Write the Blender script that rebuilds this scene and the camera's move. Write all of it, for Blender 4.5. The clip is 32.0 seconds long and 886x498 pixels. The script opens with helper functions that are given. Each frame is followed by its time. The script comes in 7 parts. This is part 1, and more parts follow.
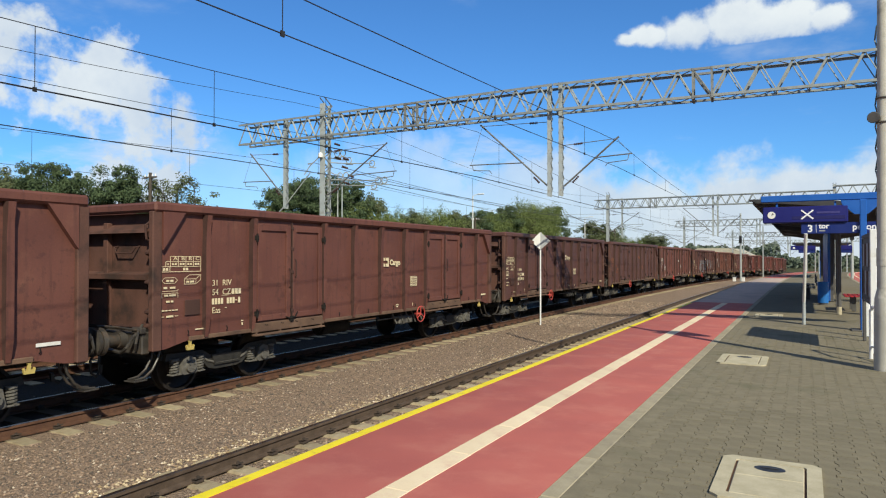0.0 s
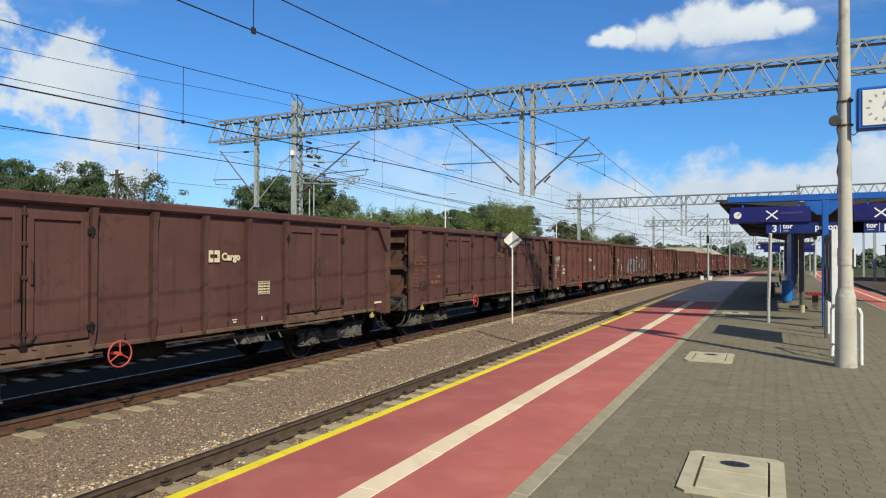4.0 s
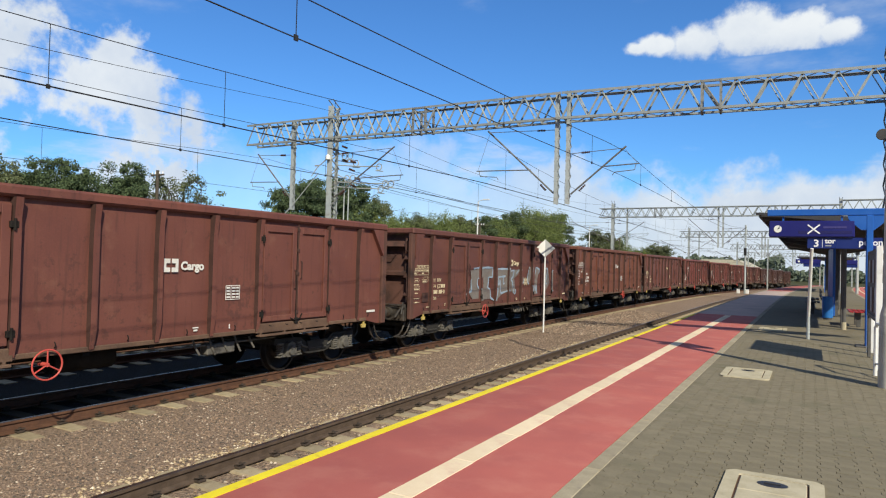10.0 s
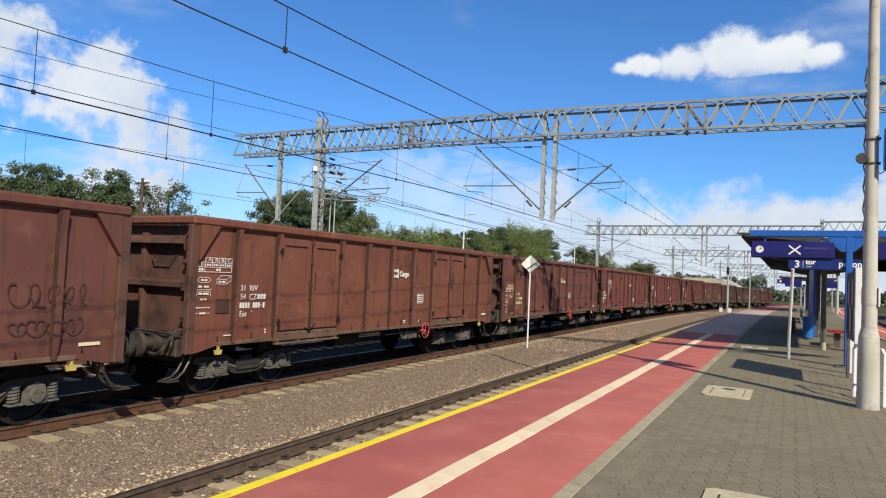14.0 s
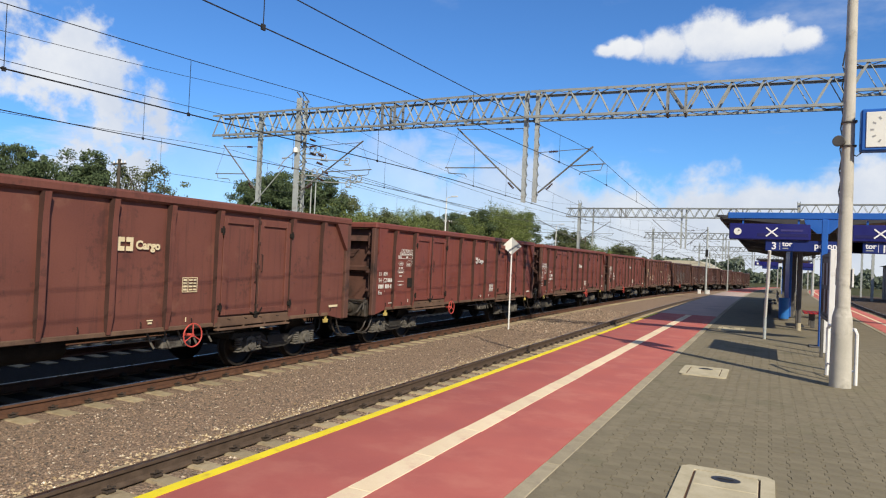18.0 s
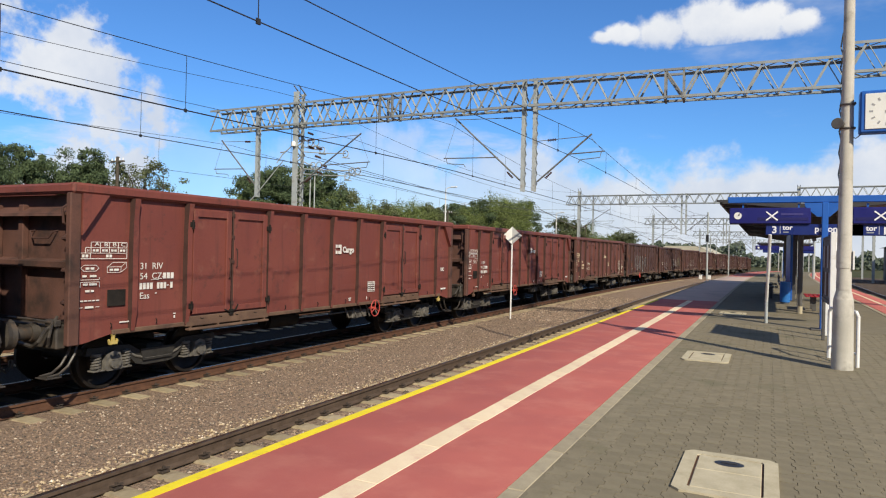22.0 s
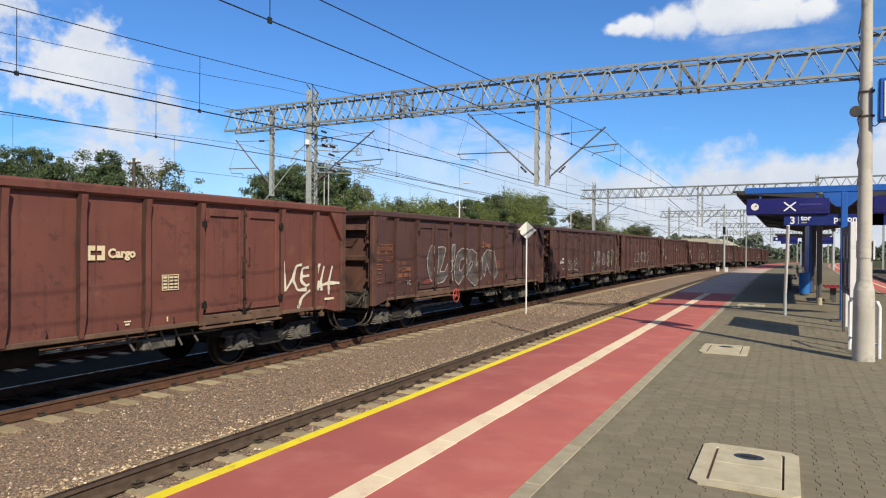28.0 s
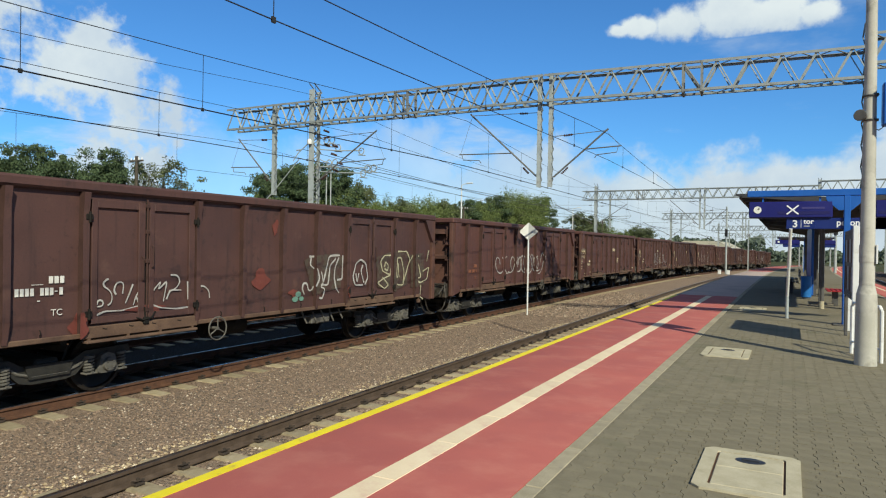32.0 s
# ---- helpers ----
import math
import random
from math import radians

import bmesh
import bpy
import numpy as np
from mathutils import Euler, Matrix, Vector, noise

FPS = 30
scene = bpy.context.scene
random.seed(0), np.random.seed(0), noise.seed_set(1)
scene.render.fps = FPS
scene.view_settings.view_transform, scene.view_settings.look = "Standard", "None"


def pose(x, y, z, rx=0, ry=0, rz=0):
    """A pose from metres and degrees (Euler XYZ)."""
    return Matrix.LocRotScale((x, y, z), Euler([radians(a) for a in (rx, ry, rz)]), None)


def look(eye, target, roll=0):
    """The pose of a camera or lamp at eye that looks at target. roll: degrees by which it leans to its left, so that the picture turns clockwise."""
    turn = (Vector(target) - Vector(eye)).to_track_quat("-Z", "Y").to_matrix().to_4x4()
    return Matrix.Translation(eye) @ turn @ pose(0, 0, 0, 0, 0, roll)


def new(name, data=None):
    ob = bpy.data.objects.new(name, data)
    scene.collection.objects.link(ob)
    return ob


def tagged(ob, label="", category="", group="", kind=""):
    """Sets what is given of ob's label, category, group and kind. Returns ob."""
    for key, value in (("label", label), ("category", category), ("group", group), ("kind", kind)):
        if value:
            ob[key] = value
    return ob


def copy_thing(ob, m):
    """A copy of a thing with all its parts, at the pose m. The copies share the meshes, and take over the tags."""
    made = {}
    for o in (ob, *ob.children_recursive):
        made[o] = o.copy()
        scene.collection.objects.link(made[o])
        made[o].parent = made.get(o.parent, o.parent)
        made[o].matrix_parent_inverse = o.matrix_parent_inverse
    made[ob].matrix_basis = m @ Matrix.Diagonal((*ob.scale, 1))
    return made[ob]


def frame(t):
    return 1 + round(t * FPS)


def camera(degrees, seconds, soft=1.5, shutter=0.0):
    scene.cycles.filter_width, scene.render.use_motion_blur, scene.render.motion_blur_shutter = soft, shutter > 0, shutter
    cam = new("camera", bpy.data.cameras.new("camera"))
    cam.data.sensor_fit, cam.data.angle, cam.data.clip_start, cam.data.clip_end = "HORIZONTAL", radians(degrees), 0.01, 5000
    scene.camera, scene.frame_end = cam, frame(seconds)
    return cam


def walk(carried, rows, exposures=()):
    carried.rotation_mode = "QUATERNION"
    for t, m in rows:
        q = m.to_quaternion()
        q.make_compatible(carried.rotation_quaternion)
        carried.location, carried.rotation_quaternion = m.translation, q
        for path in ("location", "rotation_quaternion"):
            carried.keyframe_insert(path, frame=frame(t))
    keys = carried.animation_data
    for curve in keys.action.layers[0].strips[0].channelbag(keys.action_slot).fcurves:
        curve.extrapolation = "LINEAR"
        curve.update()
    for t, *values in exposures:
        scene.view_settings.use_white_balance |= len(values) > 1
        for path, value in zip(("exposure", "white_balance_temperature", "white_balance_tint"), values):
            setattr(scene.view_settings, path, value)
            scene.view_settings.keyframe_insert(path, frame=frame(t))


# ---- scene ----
# ---- camera and its walk ----
EYE = Vector((0.0, 0.0, 1.655))


def aim(yaw, pitch, roll, dx=0.0, dy=0.0, dz=0.0):
    """Pose of the hand-held camera: yaw to the left of the track, pitch up, roll, and its small sway."""
    a, b = radians(yaw), radians(pitch)
    eye = EYE + Vector((dx, dy, dz))
    way = Vector((-math.sin(a) * math.cos(b), math.cos(a) * math.cos(b), math.sin(b)))
    return look(eye, eye + way, roll)


cam = camera(67.75, 32.0, soft=1.15)
walk(cam, [
    (0, aim(28.738, 0.709, 0.023, -0.004, 0.005, -0.008)),
    (0.5, aim(28.230, 0.744, -0.242, 0.008, 0.017, -0.006)),
    (1, aim(27.606, 0.820, -0.457, 0.005, 0.004, -0.005)),
    (1.5, aim(27.261, 0.859, -0.161, 0.005, 0.005, -0.004)),
    (2, aim(26.934, 0.721, -0.135, 0.003, 0.013, -0.006)),
    (2.5, aim(26.676, 0.638, -0.239, 0.004, 0.019, -0.006)),
    (3, aim(26.529, 0.573, -0.069, 0.000, 0.005, -0.004)),
    (3.5, aim(26.365, 0.576, -0.071, 0.007, -0.008, -0.004)),
    (5.5, aim(26.849, 0.699, 0.977, -0.010, -0.002, 0.001)),
    (6, aim(27.179, 0.546, 1.192, -0.009, -0.005, 0.003)),
    (6.5, aim(27.416, 0.358, 1.317, -0.003, -0.004, 0.003)),
    (7, aim(27.560, 0.206, 1.342, -0.008, -0.005, -0.009)),
    (7.5, aim(27.653, 0.004, 1.408, -0.003, 0.001, -0.002)),
    (8, aim(27.641, -0.140, 1.305, 0.004, 0.007, -0.013)),
    (8.5, aim(27.490, -0.172, 1.376, -0.003, 0.018, -0.011)),
    (9, aim(27.605, 0.283, 1.158, -0.004, -0.010, 0.010)),
    (9.5, aim(28.223, 0.666, 1.343, -0.019, -0.034, 0.015)),
    (10, aim(29.069, 1.074, 1.477, -0.023, -0.040, 0.016)),
    (10.5, aim(29.649, 1.420, 1.674, -0.031, -0.048, 0.012)),
    (11, aim(30.276, 1.673, 1.838, -0.027, -0.044, 0.017)),
    (11.5, aim(30.610, 1.792, 1.828, -0.027, -0.052, 0.016)),
    (12, aim(30.500, 2.057, 1.512, -0.014, -0.045, 0.022)),
    (12.5, aim(29.968, 2.313, 1.720, -0.010, -0.046, 0.017)),
    (13, aim(29.171, 2.457, 2.028, -0.022, -0.036, 0.013)),
    (13.5, aim(28.494, 2.462, 2.033, -0.010, -0.027, 0.016)),
    (14, aim(27.880, 2.308, 2.492, -0.011, -0.045, 0.023)),
    (14.5, aim(27.417, 2.040, 2.796, -0.016, -0.051, 0.013)),
    (16.5, aim(26.573, 1.241, 2.474, -0.007, -0.057, 0.026)),
    (17, aim(26.510, 1.141, 2.482, -0.004, -0.033, 0.019)),
    (17.5, aim(26.396, 1.009, 2.510, -0.001, -0.041, 0.013)),
    (18, aim(26.259, 0.861, 2.477, -0.003, -0.025, 0.006)),
    (18.5, aim(26.132, 0.708, 2.217, 0.003, -0.036, 0.014)),
    (19, aim(25.990, 0.520, 1.963, -0.000, 0.000, -0.000)),
    (19.5, aim(25.953, 0.423, 1.680, 0.002, -0.029, 0.008)),
    (20, aim(25.930, 0.360, 1.609, -0.004, -0.015, 0.008)),
    (20.5, aim(26.047, 0.276, 1.556, -0.005, -0.021, 0.007)),
    (21, aim(26.163, 0.166, 1.392, -0.002, -0.013, 0.008)),
    (21.5, aim(26.247, 0.110, 1.256, -0.002, -0.020, 0.009)),
    (22, aim(26.282, 0.056, 1.260, 0.000, -0.029, 0.012)),
    (22.5, aim(26.394, 0.177, 1.428, -0.003, -0.031, 0.007)),
    (23, aim(26.472, 0.164, 1.440, 0.004, -0.041, 0.010)),
    (23.5, aim(26.601, 0.090, 1.338, 0.004, -0.031, 0.017)),
    (24, aim(26.825, 0.061, 1.165, -0.000, -0.032, 0.009)),
    (24.5, aim(27.169, 0.020, 0.952, -0.002, -0.029, 0.016)),
    (25, aim(27.525, 0.016, 0.989, -0.005, -0.027, 0.009)),
    (25.5, aim(27.807, -0.074, 1.002, 0.001, -0.024, 0.012)),
    (27.5, aim(27.663, -0.224, 0.714, 0.002, -0.026, 0.002)),
    (28, aim(27.541, -0.295, 0.430, 0.002, -0.025, 0.005)),
    (28.5, aim(27.633, -0.402, 0.589, 0.001, -0.046, 0.006)),
    (29, aim(27.803, -0.563, 0.630, 0.008, -0.022, 0.006)),
    (29.5, aim(27.861, -0.693, 0.608, 0.004, -0.020, 0.004)),
    (30, aim(27.892, -0.767, 0.592, -0.001, -0.012, 0.003)),
    (30.5, aim(27.847, -0.715, 0.717, -0.003, -0.033, 0.001)),
    (31, aim(27.802, -0.685, 0.635, -0.006, -0.033, 0.004)),
    (31.5, aim(27.653, -0.546, 0.677, -0.003, -0.009, 0.002)),
    (32, aim(27.679, -0.278, 0.894, -0.006, -0.019, 0.013)),
], exposures=((0.0, 0.02, 6300, 4), (1.0, -0.03, 6300, 4), (3.0, -0.05, 6300, 4), (7.0, 0.02, 6350, 6), (10.0, 0.04, 6350, 7), (13.0, 0.06, 6350, 8), (17.0, 0.05, 6500, 10), (25.0, 0.05, 6500, 10), (28.5, 0.05, 6500, 10), (30.0, -0.26, 6200, 1), (31.0, -0.22, 6200, 0), (32.0, -0.06, 6250, 0)))

# ---- world, sun and exposure ----
SUN_EL, SUN_AZ = radians(36.0), math.atan2(1.0, -0.93)
sun_way = Vector((math.sin(SUN_AZ) * math.cos(SUN_EL), math.cos(SUN_AZ) * math.cos(SUN_EL), math.sin(SUN_EL)))


class Nodes:
    """A short way to wire a node tree."""

    def __init__(self, tree):
        self.t = tree

    def add(self, kind, ins=None, **props):
        n = self.t.nodes.new(kind)
        for k, v in props.items():
            if k == "operation":
                n.operation = v
            elif k == "blend_type":
                n.blend_type = v
            elif k == "data_type":
                n.data_type = v
            elif k == "vector_type":
                n.vector_type = v
            elif k == "noise_dimensions":
                n.noise_dimensions = v
            elif k == "feature":
                n.feature = v
            elif k == "interpolation_type":
                n.interpolation_type = v
        for k, v in (ins or {}).items():
            if isinstance(v, bpy.types.NodeSocket):
                self.t.links.new(v, n.inputs[k])
            else:
                n.inputs[k].default_value = v
        return n

    def math(self, op, a, b=0.0, c=0.0):
        return self.add("ShaderNodeMath", {0: a, 1: b, 2: c}, operation=op).outputs[0]

    def dot(self, a, b):
        return self.add("ShaderNodeVectorMath", {0: a, 1: b}, operation="DOT_PRODUCT").outputs["Value"]

    def step(self, v, lo, hi, a=0.0, b=1.0):
        return self.add("ShaderNodeMapRange", {0: v, 1: lo, 2: hi, 3: a, 4: b}, interpolation_type="SMOOTHSTEP").outputs[0]

    def noise(self, vec, scale, detail=4.0, rough=0.55):
        n = self.add("ShaderNodeTexNoise", {"Scale": scale, "Detail": detail, "Roughness": rough})
        if vec is not None:
            self.t.links.new(vec, n.inputs["Vector"])
        return n.outputs[0]

    def mix(self, f, a, b, how="MIX"):
        n = self.add("ShaderNodeMix", {0: f, 6: a, 7: b}, data_type="RGBA", blend_type=how)
        return n.outputs[2]


def build_sky():
    w = bpy.data.worlds.new("sky")
    scene.world = w
    w.use_nodes = True
    tree = w.node_tree
    tree.nodes.clear()
    N = Nodes(tree)
    sky = tree.nodes.new("ShaderNodeTexSky")
    sky.sky_type, sky.sun_disc = "NISHITA", False
    sky.sun_elevation, sky.sun_rotation = SUN_EL, SUN_AZ
    sky.air_density, sky.dust_density, sky.ozone_density = 1.0, 0.25, 2.5
    tint = N.mix(1.0, sky.outputs[0], (0.55, 0.97, 1.46, 1), "MULTIPLY")
    d = tree.nodes.new("ShaderNodeTexCoord").outputs["Generated"]
    sep = N.add("ShaderNodeSeparateXYZ", {0: d})
    z = sep.outputs[2]
    flat = N.math("ADD", N.math("MAXIMUM", z, 0.0), 0.12)
    px, py = N.math("DIVIDE", sep.outputs[0], flat), N.math("DIVIDE", sep.outputs[1], flat)
    plane = N.add("ShaderNodeCombineXYZ", {0: px, 1: py}).outputs[0]
    fine = N.noise(d, 9.0, 9.0, 0.62)
    # scattered cumulus and wisps
    broad = N.noise(plane, 0.75, 7.0, 0.58)
    wisps = N.step(broad, 0.52, 0.72, 0.0, 0.85)
    # thin white veil to the west of the line
    billow = N.math("ADD", N.noise(d, 7.0, 9.0, 0.58), N.math("MULTIPLY", N.noise(d, 2.6, 4.0), 0.6))
    west = N.step(N.math("ADD", N.dot(d, (-0.868, 0.446, 0.218)), N.math("MULTIPLY_ADD", billow, 0.17, -0.135)), 0.975, 0.991, 0.0, 0.95)
    # bank of cloud along the horizon ahead
    bank_top = N.math("MULTIPLY_ADD", N.noise(d, 5.5, 6.0, 0.6), 0.30, -0.005)
    bank = N.math("MULTIPLY", N.step(N.math("SUBTRACT", z, bank_top), 0.015, -0.03, 0.0, 1.0), N.step(sep.outputs[0], -0.75, -0.1, 0.25, 0.95))
    # one lone heap cloud over the platform
    u = N.dot(d, (0.995, 0.096, 0.0))
    body = None
    for cu, cz, ru, rz in ((0.012, 0.312, 0.056, 0.033), (0.068, 0.305, 0.058, 0.029), (0.116, 0.301, 0.030, 0.017), (-0.044, 0.307, 0.046, 0.021), (-0.096, 0.306, 0.032, 0.014), (-0.124, 0.303, 0.018, 0.009)):
        a = N.math("DIVIDE", N.math("ADD", u, -cu), ru)
        b = N.math("DIVIDE", N.math("ADD", z, -cz), rz)
        blob = N.math("SUBTRACT", 1.0, N.math("SQRT", N.math("ADD", N.math("MULTIPLY", a, a), N.math("MULTIPLY", b, b))))
        body = blob if body is None else N.math("MAXIMUM", body, blob)
    ragged = N.math("ADD", N.math("MULTIPLY_ADD", N.noise(d, 30.0, 8.0, 0.58), 1.25, -0.62), N.math("MULTIPLY_ADD", N.noise(d, 90.0, 5.0, 0.6), 0.4, -0.2))
    heap = N.math("MULTIPLY", N.step(N.math("ADD", N.math("MINIMUM", body, N.step(z, 0.274, 0.296, -0.6, 1.0)), ragged), -0.2, 0.45, 0.0, 0.97), N.step(sep.outputs[1], 0.0, 0.2))
    v = N.math("DIVIDE", N.math("ADD", z, -0.30), 0.03)
    cover = N.math("MAXIMUM", N.math("MAXIMUM", wisps, west), N.math("MAXIMUM", bank, heap))
    lit = N.math("ADD", N.math("MULTIPLY", fine, 0.9), N.math("MULTIPLY", N.step(v, -1.1, 0.5, -0.25, 0.25), heap))
    cloud = N.mix(N.step(lit, 0.2, 0.8), (6.3, 6.9, 8.0, 1), (9.2, 9.3, 9.4, 1))
    col = N.mix(cover, tint, cloud)
    # unseen grey cloud added behind and overhead to neutralise the blue fill light
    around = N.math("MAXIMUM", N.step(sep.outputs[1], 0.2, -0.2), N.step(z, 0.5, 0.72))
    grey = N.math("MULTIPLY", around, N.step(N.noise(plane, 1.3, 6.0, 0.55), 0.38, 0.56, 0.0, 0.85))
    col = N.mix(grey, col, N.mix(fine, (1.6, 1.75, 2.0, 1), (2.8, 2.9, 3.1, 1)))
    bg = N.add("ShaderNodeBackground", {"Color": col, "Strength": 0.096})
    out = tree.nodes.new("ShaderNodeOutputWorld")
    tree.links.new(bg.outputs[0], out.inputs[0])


build_sky()
sun_data = bpy.data.lights.new("sun", "SUN")
sun_data.energy, sun_data.angle, sun_data.color = 4.95, radians(0.6), (1.0, 0.89, 0.70)
sun = new("sun", sun_data)
sun.matrix_world = look(sun_way * 60, (0, 0, 0))

# ---- materials ----


def surface(name, a, b, rough=0.8, scale=6.0, grain=60.0, bump=0.15, depth=0.01, metal=0.0, dirt=None, dirt_scale=1.2, dirt_range=(0.52, 0.72), vary=0.0, spec=0.4, streak=None, wander=0.0, spots=None):
    """Two tones mixed by coarse noise, fine grain, optional dirt patches and streaks, and bump, all in metres."""
    m = bpy.data.materials.new(name)
    m.use_nodes = True
    tree = m.node_tree
    N = Nodes(tree)
    bs = tree.nodes["Principled BSDF"]
    co = tree.nodes.new("ShaderNodeTexCoord").outputs["Object"]
    if wander:
        away = N.math("MULTIPLY", tree.nodes.new("ShaderNodeObjectInfo").outputs["Random"], wander)
        co = N.add("ShaderNodeVectorMath", {0: co, 1: N.add("ShaderNodeCombineXYZ", {0: away, 1: away, 2: away}).outputs[0]}, operation="ADD").outputs[0]
    f1, f2 = N.noise(co, scale, 5.0), N.noise(co, grain, 3.0, 0.6)
    f = N.math("ADD", N.math("MULTIPLY", f1, 0.65), N.math("MULTIPLY", f2, 0.35))
    col = N.mix(N.step(f, 0.32, 0.68), (*a, 1), (*b, 1))
    if streak:
        mapped = N.add("ShaderNodeMapping", {"Vector": co, "Scale": streak[1]}).outputs[0]
        col = N.mix(N.step(N.noise(mapped, 1.0, 6.0, 0.65), 0.5, 0.75, 0.0, streak[2]), col, (*streak[0], 1))
    if dirt:
        col = N.mix(N.step(N.noise(co, dirt_scale, 6.0, 0.62), dirt_range[0], dirt_range[1], 0.0, 0.85), col, (*dirt, 1))
    if spots:
        broken = N.math("MULTIPLY_ADD", N.noise(co, 0.7, 3.0), 0.45, N.math("MULTIPLY", N.noise(co, 6.5, 9.0, 0.68), 0.8))
        col = N.mix(N.step(broken, 0.68, 0.78, 0.0, 0.6), col, (*spots, 1))
    if vary:
        r = tree.nodes.new("ShaderNodeObjectInfo").outputs["Random"]
        col = N.mix(1.0, col, N.add("ShaderNodeCombineColor", {i: N.math("MULTIPLY_ADD", r, 2 * vary, 1 - vary) for i in range(3)}).outputs[0], "MULTIPLY")
    tree.links.new(col, bs.inputs["Base Color"])
    bs.inputs["Metallic"].default_value = metal
    bs.inputs["Specular IOR Level"].default_value = spec
    tree.links.new(N.step(f1, 0.3, 0.7, max(rough - 0.1, 0.03), min(rough + 0.1, 1.0)), bs.inputs["Roughness"])
    if bump:
        h = N.math("ADD", N.math("MULTIPLY", f1, 0.6), f2)
        bp = N.add("ShaderNodeBump", {"Strength": bump, "Distance": depth, "Height": h})
        tree.links.new(bp.outputs[0], bs.inputs["Normal"])
    return m


def wagon_paint(name, a, b, rust, dark):
    """Oxide-red wagon paint, streaked and dusty."""
    return surface(name, a, b, 0.62, 1.1, 38.0, 0.12, 0.006, dirt=rust, dirt_scale=2.3, dirt_range=(0.56, 0.78), streak=(dark, (9.0, 9.0, 0.55), 0.7), wander=60.0, spots=dark)


M_PAINT = [
    wagon_paint("oxide brown paint", (0.112, 0.043, 0.033), (0.148, 0.057, 0.043), (0.18, 0.08, 0.055), (0.068, 0.029, 0.025)),
    wagon_paint("dark brown paint", (0.088, 0.04, 0.034), (0.118, 0.051, 0.042), (0.14, 0.072, 0.055), (0.052, 0.027, 0.025)),
    wagon_paint("red brown paint", (0.138, 0.050, 0.038), (0.174, 0.063, 0.047), (0.2, 0.09, 0.062), (0.076, 0.033, 0.027)),
    wagon_paint("fresh red oxide paint", (0.162, 0.045, 0.035), (0.198, 0.057, 0.043), (0.235, 0.095, 0.066), (0.095, 0.036, 0.030)),
    wagon_paint("weathered brown paint", (0.072, 0.037, 0.033), (0.098, 0.047, 0.041), (0.125, 0.066, 0.052), (0.043, 0.026, 0.025)),
]
M_PAINT.append(wagon_paint("rust-orange worn paint", (0.150, 0.054, 0.034), (0.190, 0.070, 0.043), (0.25, 0.11, 0.058), (0.045, 0.024, 0.019)))
M_DEEPBROWN = surface("very dark brown paint", (0.046, 0.023, 0.019), (0.075, 0.036, 0.029), 0.8, 2.0, 50.0, 0.1)
M_SILL = surface("dusty sill", (0.105, 0.062, 0.042), (0.175, 0.108, 0.072), 0.85, 3.0, 50.0, 0.3, dirt=(0.06, 0.035, 0.028))
M_UNDER = surface("grimy underframe", (0.014, 0.013, 0.012), (0.030, 0.026, 0.023), 0.8, 4.0, 60.0, 0.3, spec=0.12)
M_FRAME = surface("grimy cast bogie frame", (0.022, 0.021, 0.019), (0.041, 0.038, 0.034), 0.75, 5.0, 60.0, 0.3, dirt=(0.013, 0.012, 0.011), dirt_scale=3.0)
M_BUFFER = surface("greasy buffer steel", (0.034, 0.030, 0.027), (0.066, 0.058, 0.050), 0.5, 5.0, 60.0, 0.2, dirt=(0.09, 0.06, 0.04), dirt_scale=4.0)
M_BOGIE = surface("dusty cast bogie", (0.085, 0.080, 0.072), (0.155, 0.145, 0.128), 0.85, 9.0, 70.0, 0.35, dirt=(0.035, 0.03, 0.028), dirt_scale=5.0)
M_WHEEL = surface("wheel steel", (0.018, 0.016, 0.015), (0.036, 0.030, 0.026), 0.55, 8.0, 80.0, 0.1, metal=0.5)
M_WHITE = surface("white lettering", (0.62, 0.60, 0.56), (0.78, 0.76, 0.72), 0.7, 9.0, 90.0, 0.0)
M_CREAM = surface("cream lettering", (0.66, 0.55, 0.34), (0.75, 0.65, 0.45), 0.7, 9.0, 90.0, 0.0)
M_FADED = surface("faded orange lettering", (0.22, 0.085, 0.048), (0.29, 0.115, 0.065), 0.75, 9.0, 90.0, 0.0)
M_SILVER = surface("silver spray paint", (0.175, 0.155, 0.14), (0.235, 0.215, 0.20), 0.5, 5.0, 60.0, 0.0, dirt=(0.155, 0.095, 0.08), dirt_scale=3.0)
M_DULLSILVER = surface("thin dull silver spray", (0.085, 0.075, 0.07), (0.15, 0.14, 0.135), 0.55, 5.0, 60.0, 0.0, dirt=(0.075, 0.045, 0.038), dirt_scale=3.5, dirt_range=(0.45, 0.6))
# near-black stone colour that carries the train's own shade
M_SHADEBED = surface("ballast darkened for shade", (0.015, 0.013, 0.012), (0.037, 0.031, 0.025), 0.95, 22.0, 34.0, 1.0, 0.05, spec=0.12)
M_DARKBED = surface("dark brown ballast", (0.075, 0.055, 0.042), (0.15, 0.115, 0.09), 0.95, 22.0, 34.0, 1.0, 0.05, spec=0.12)
# dirt and the shade between wagons are both mixed into this brown
M_ENDDARK = surface("dirty, shade-darkened end sheet", (0.082, 0.040, 0.030), (0.125, 0.058, 0.044), 0.8, 2.0, 45.0, 0.15, dirt=(0.03, 0.02, 0.017), dirt_scale=1.5)
M_SPRAYBLUE = surface("pale blue spray paint", (0.24, 0.34, 0.45), (0.38, 0.46, 0.55), 0.55, 6.0, 60.0, 0.0)
M_SPRAYWHITE = surface("thin white spray paint", (0.36, 0.34, 0.32), (0.52, 0.5, 0.47), 0.6, 6.0, 60.0, 0.0)
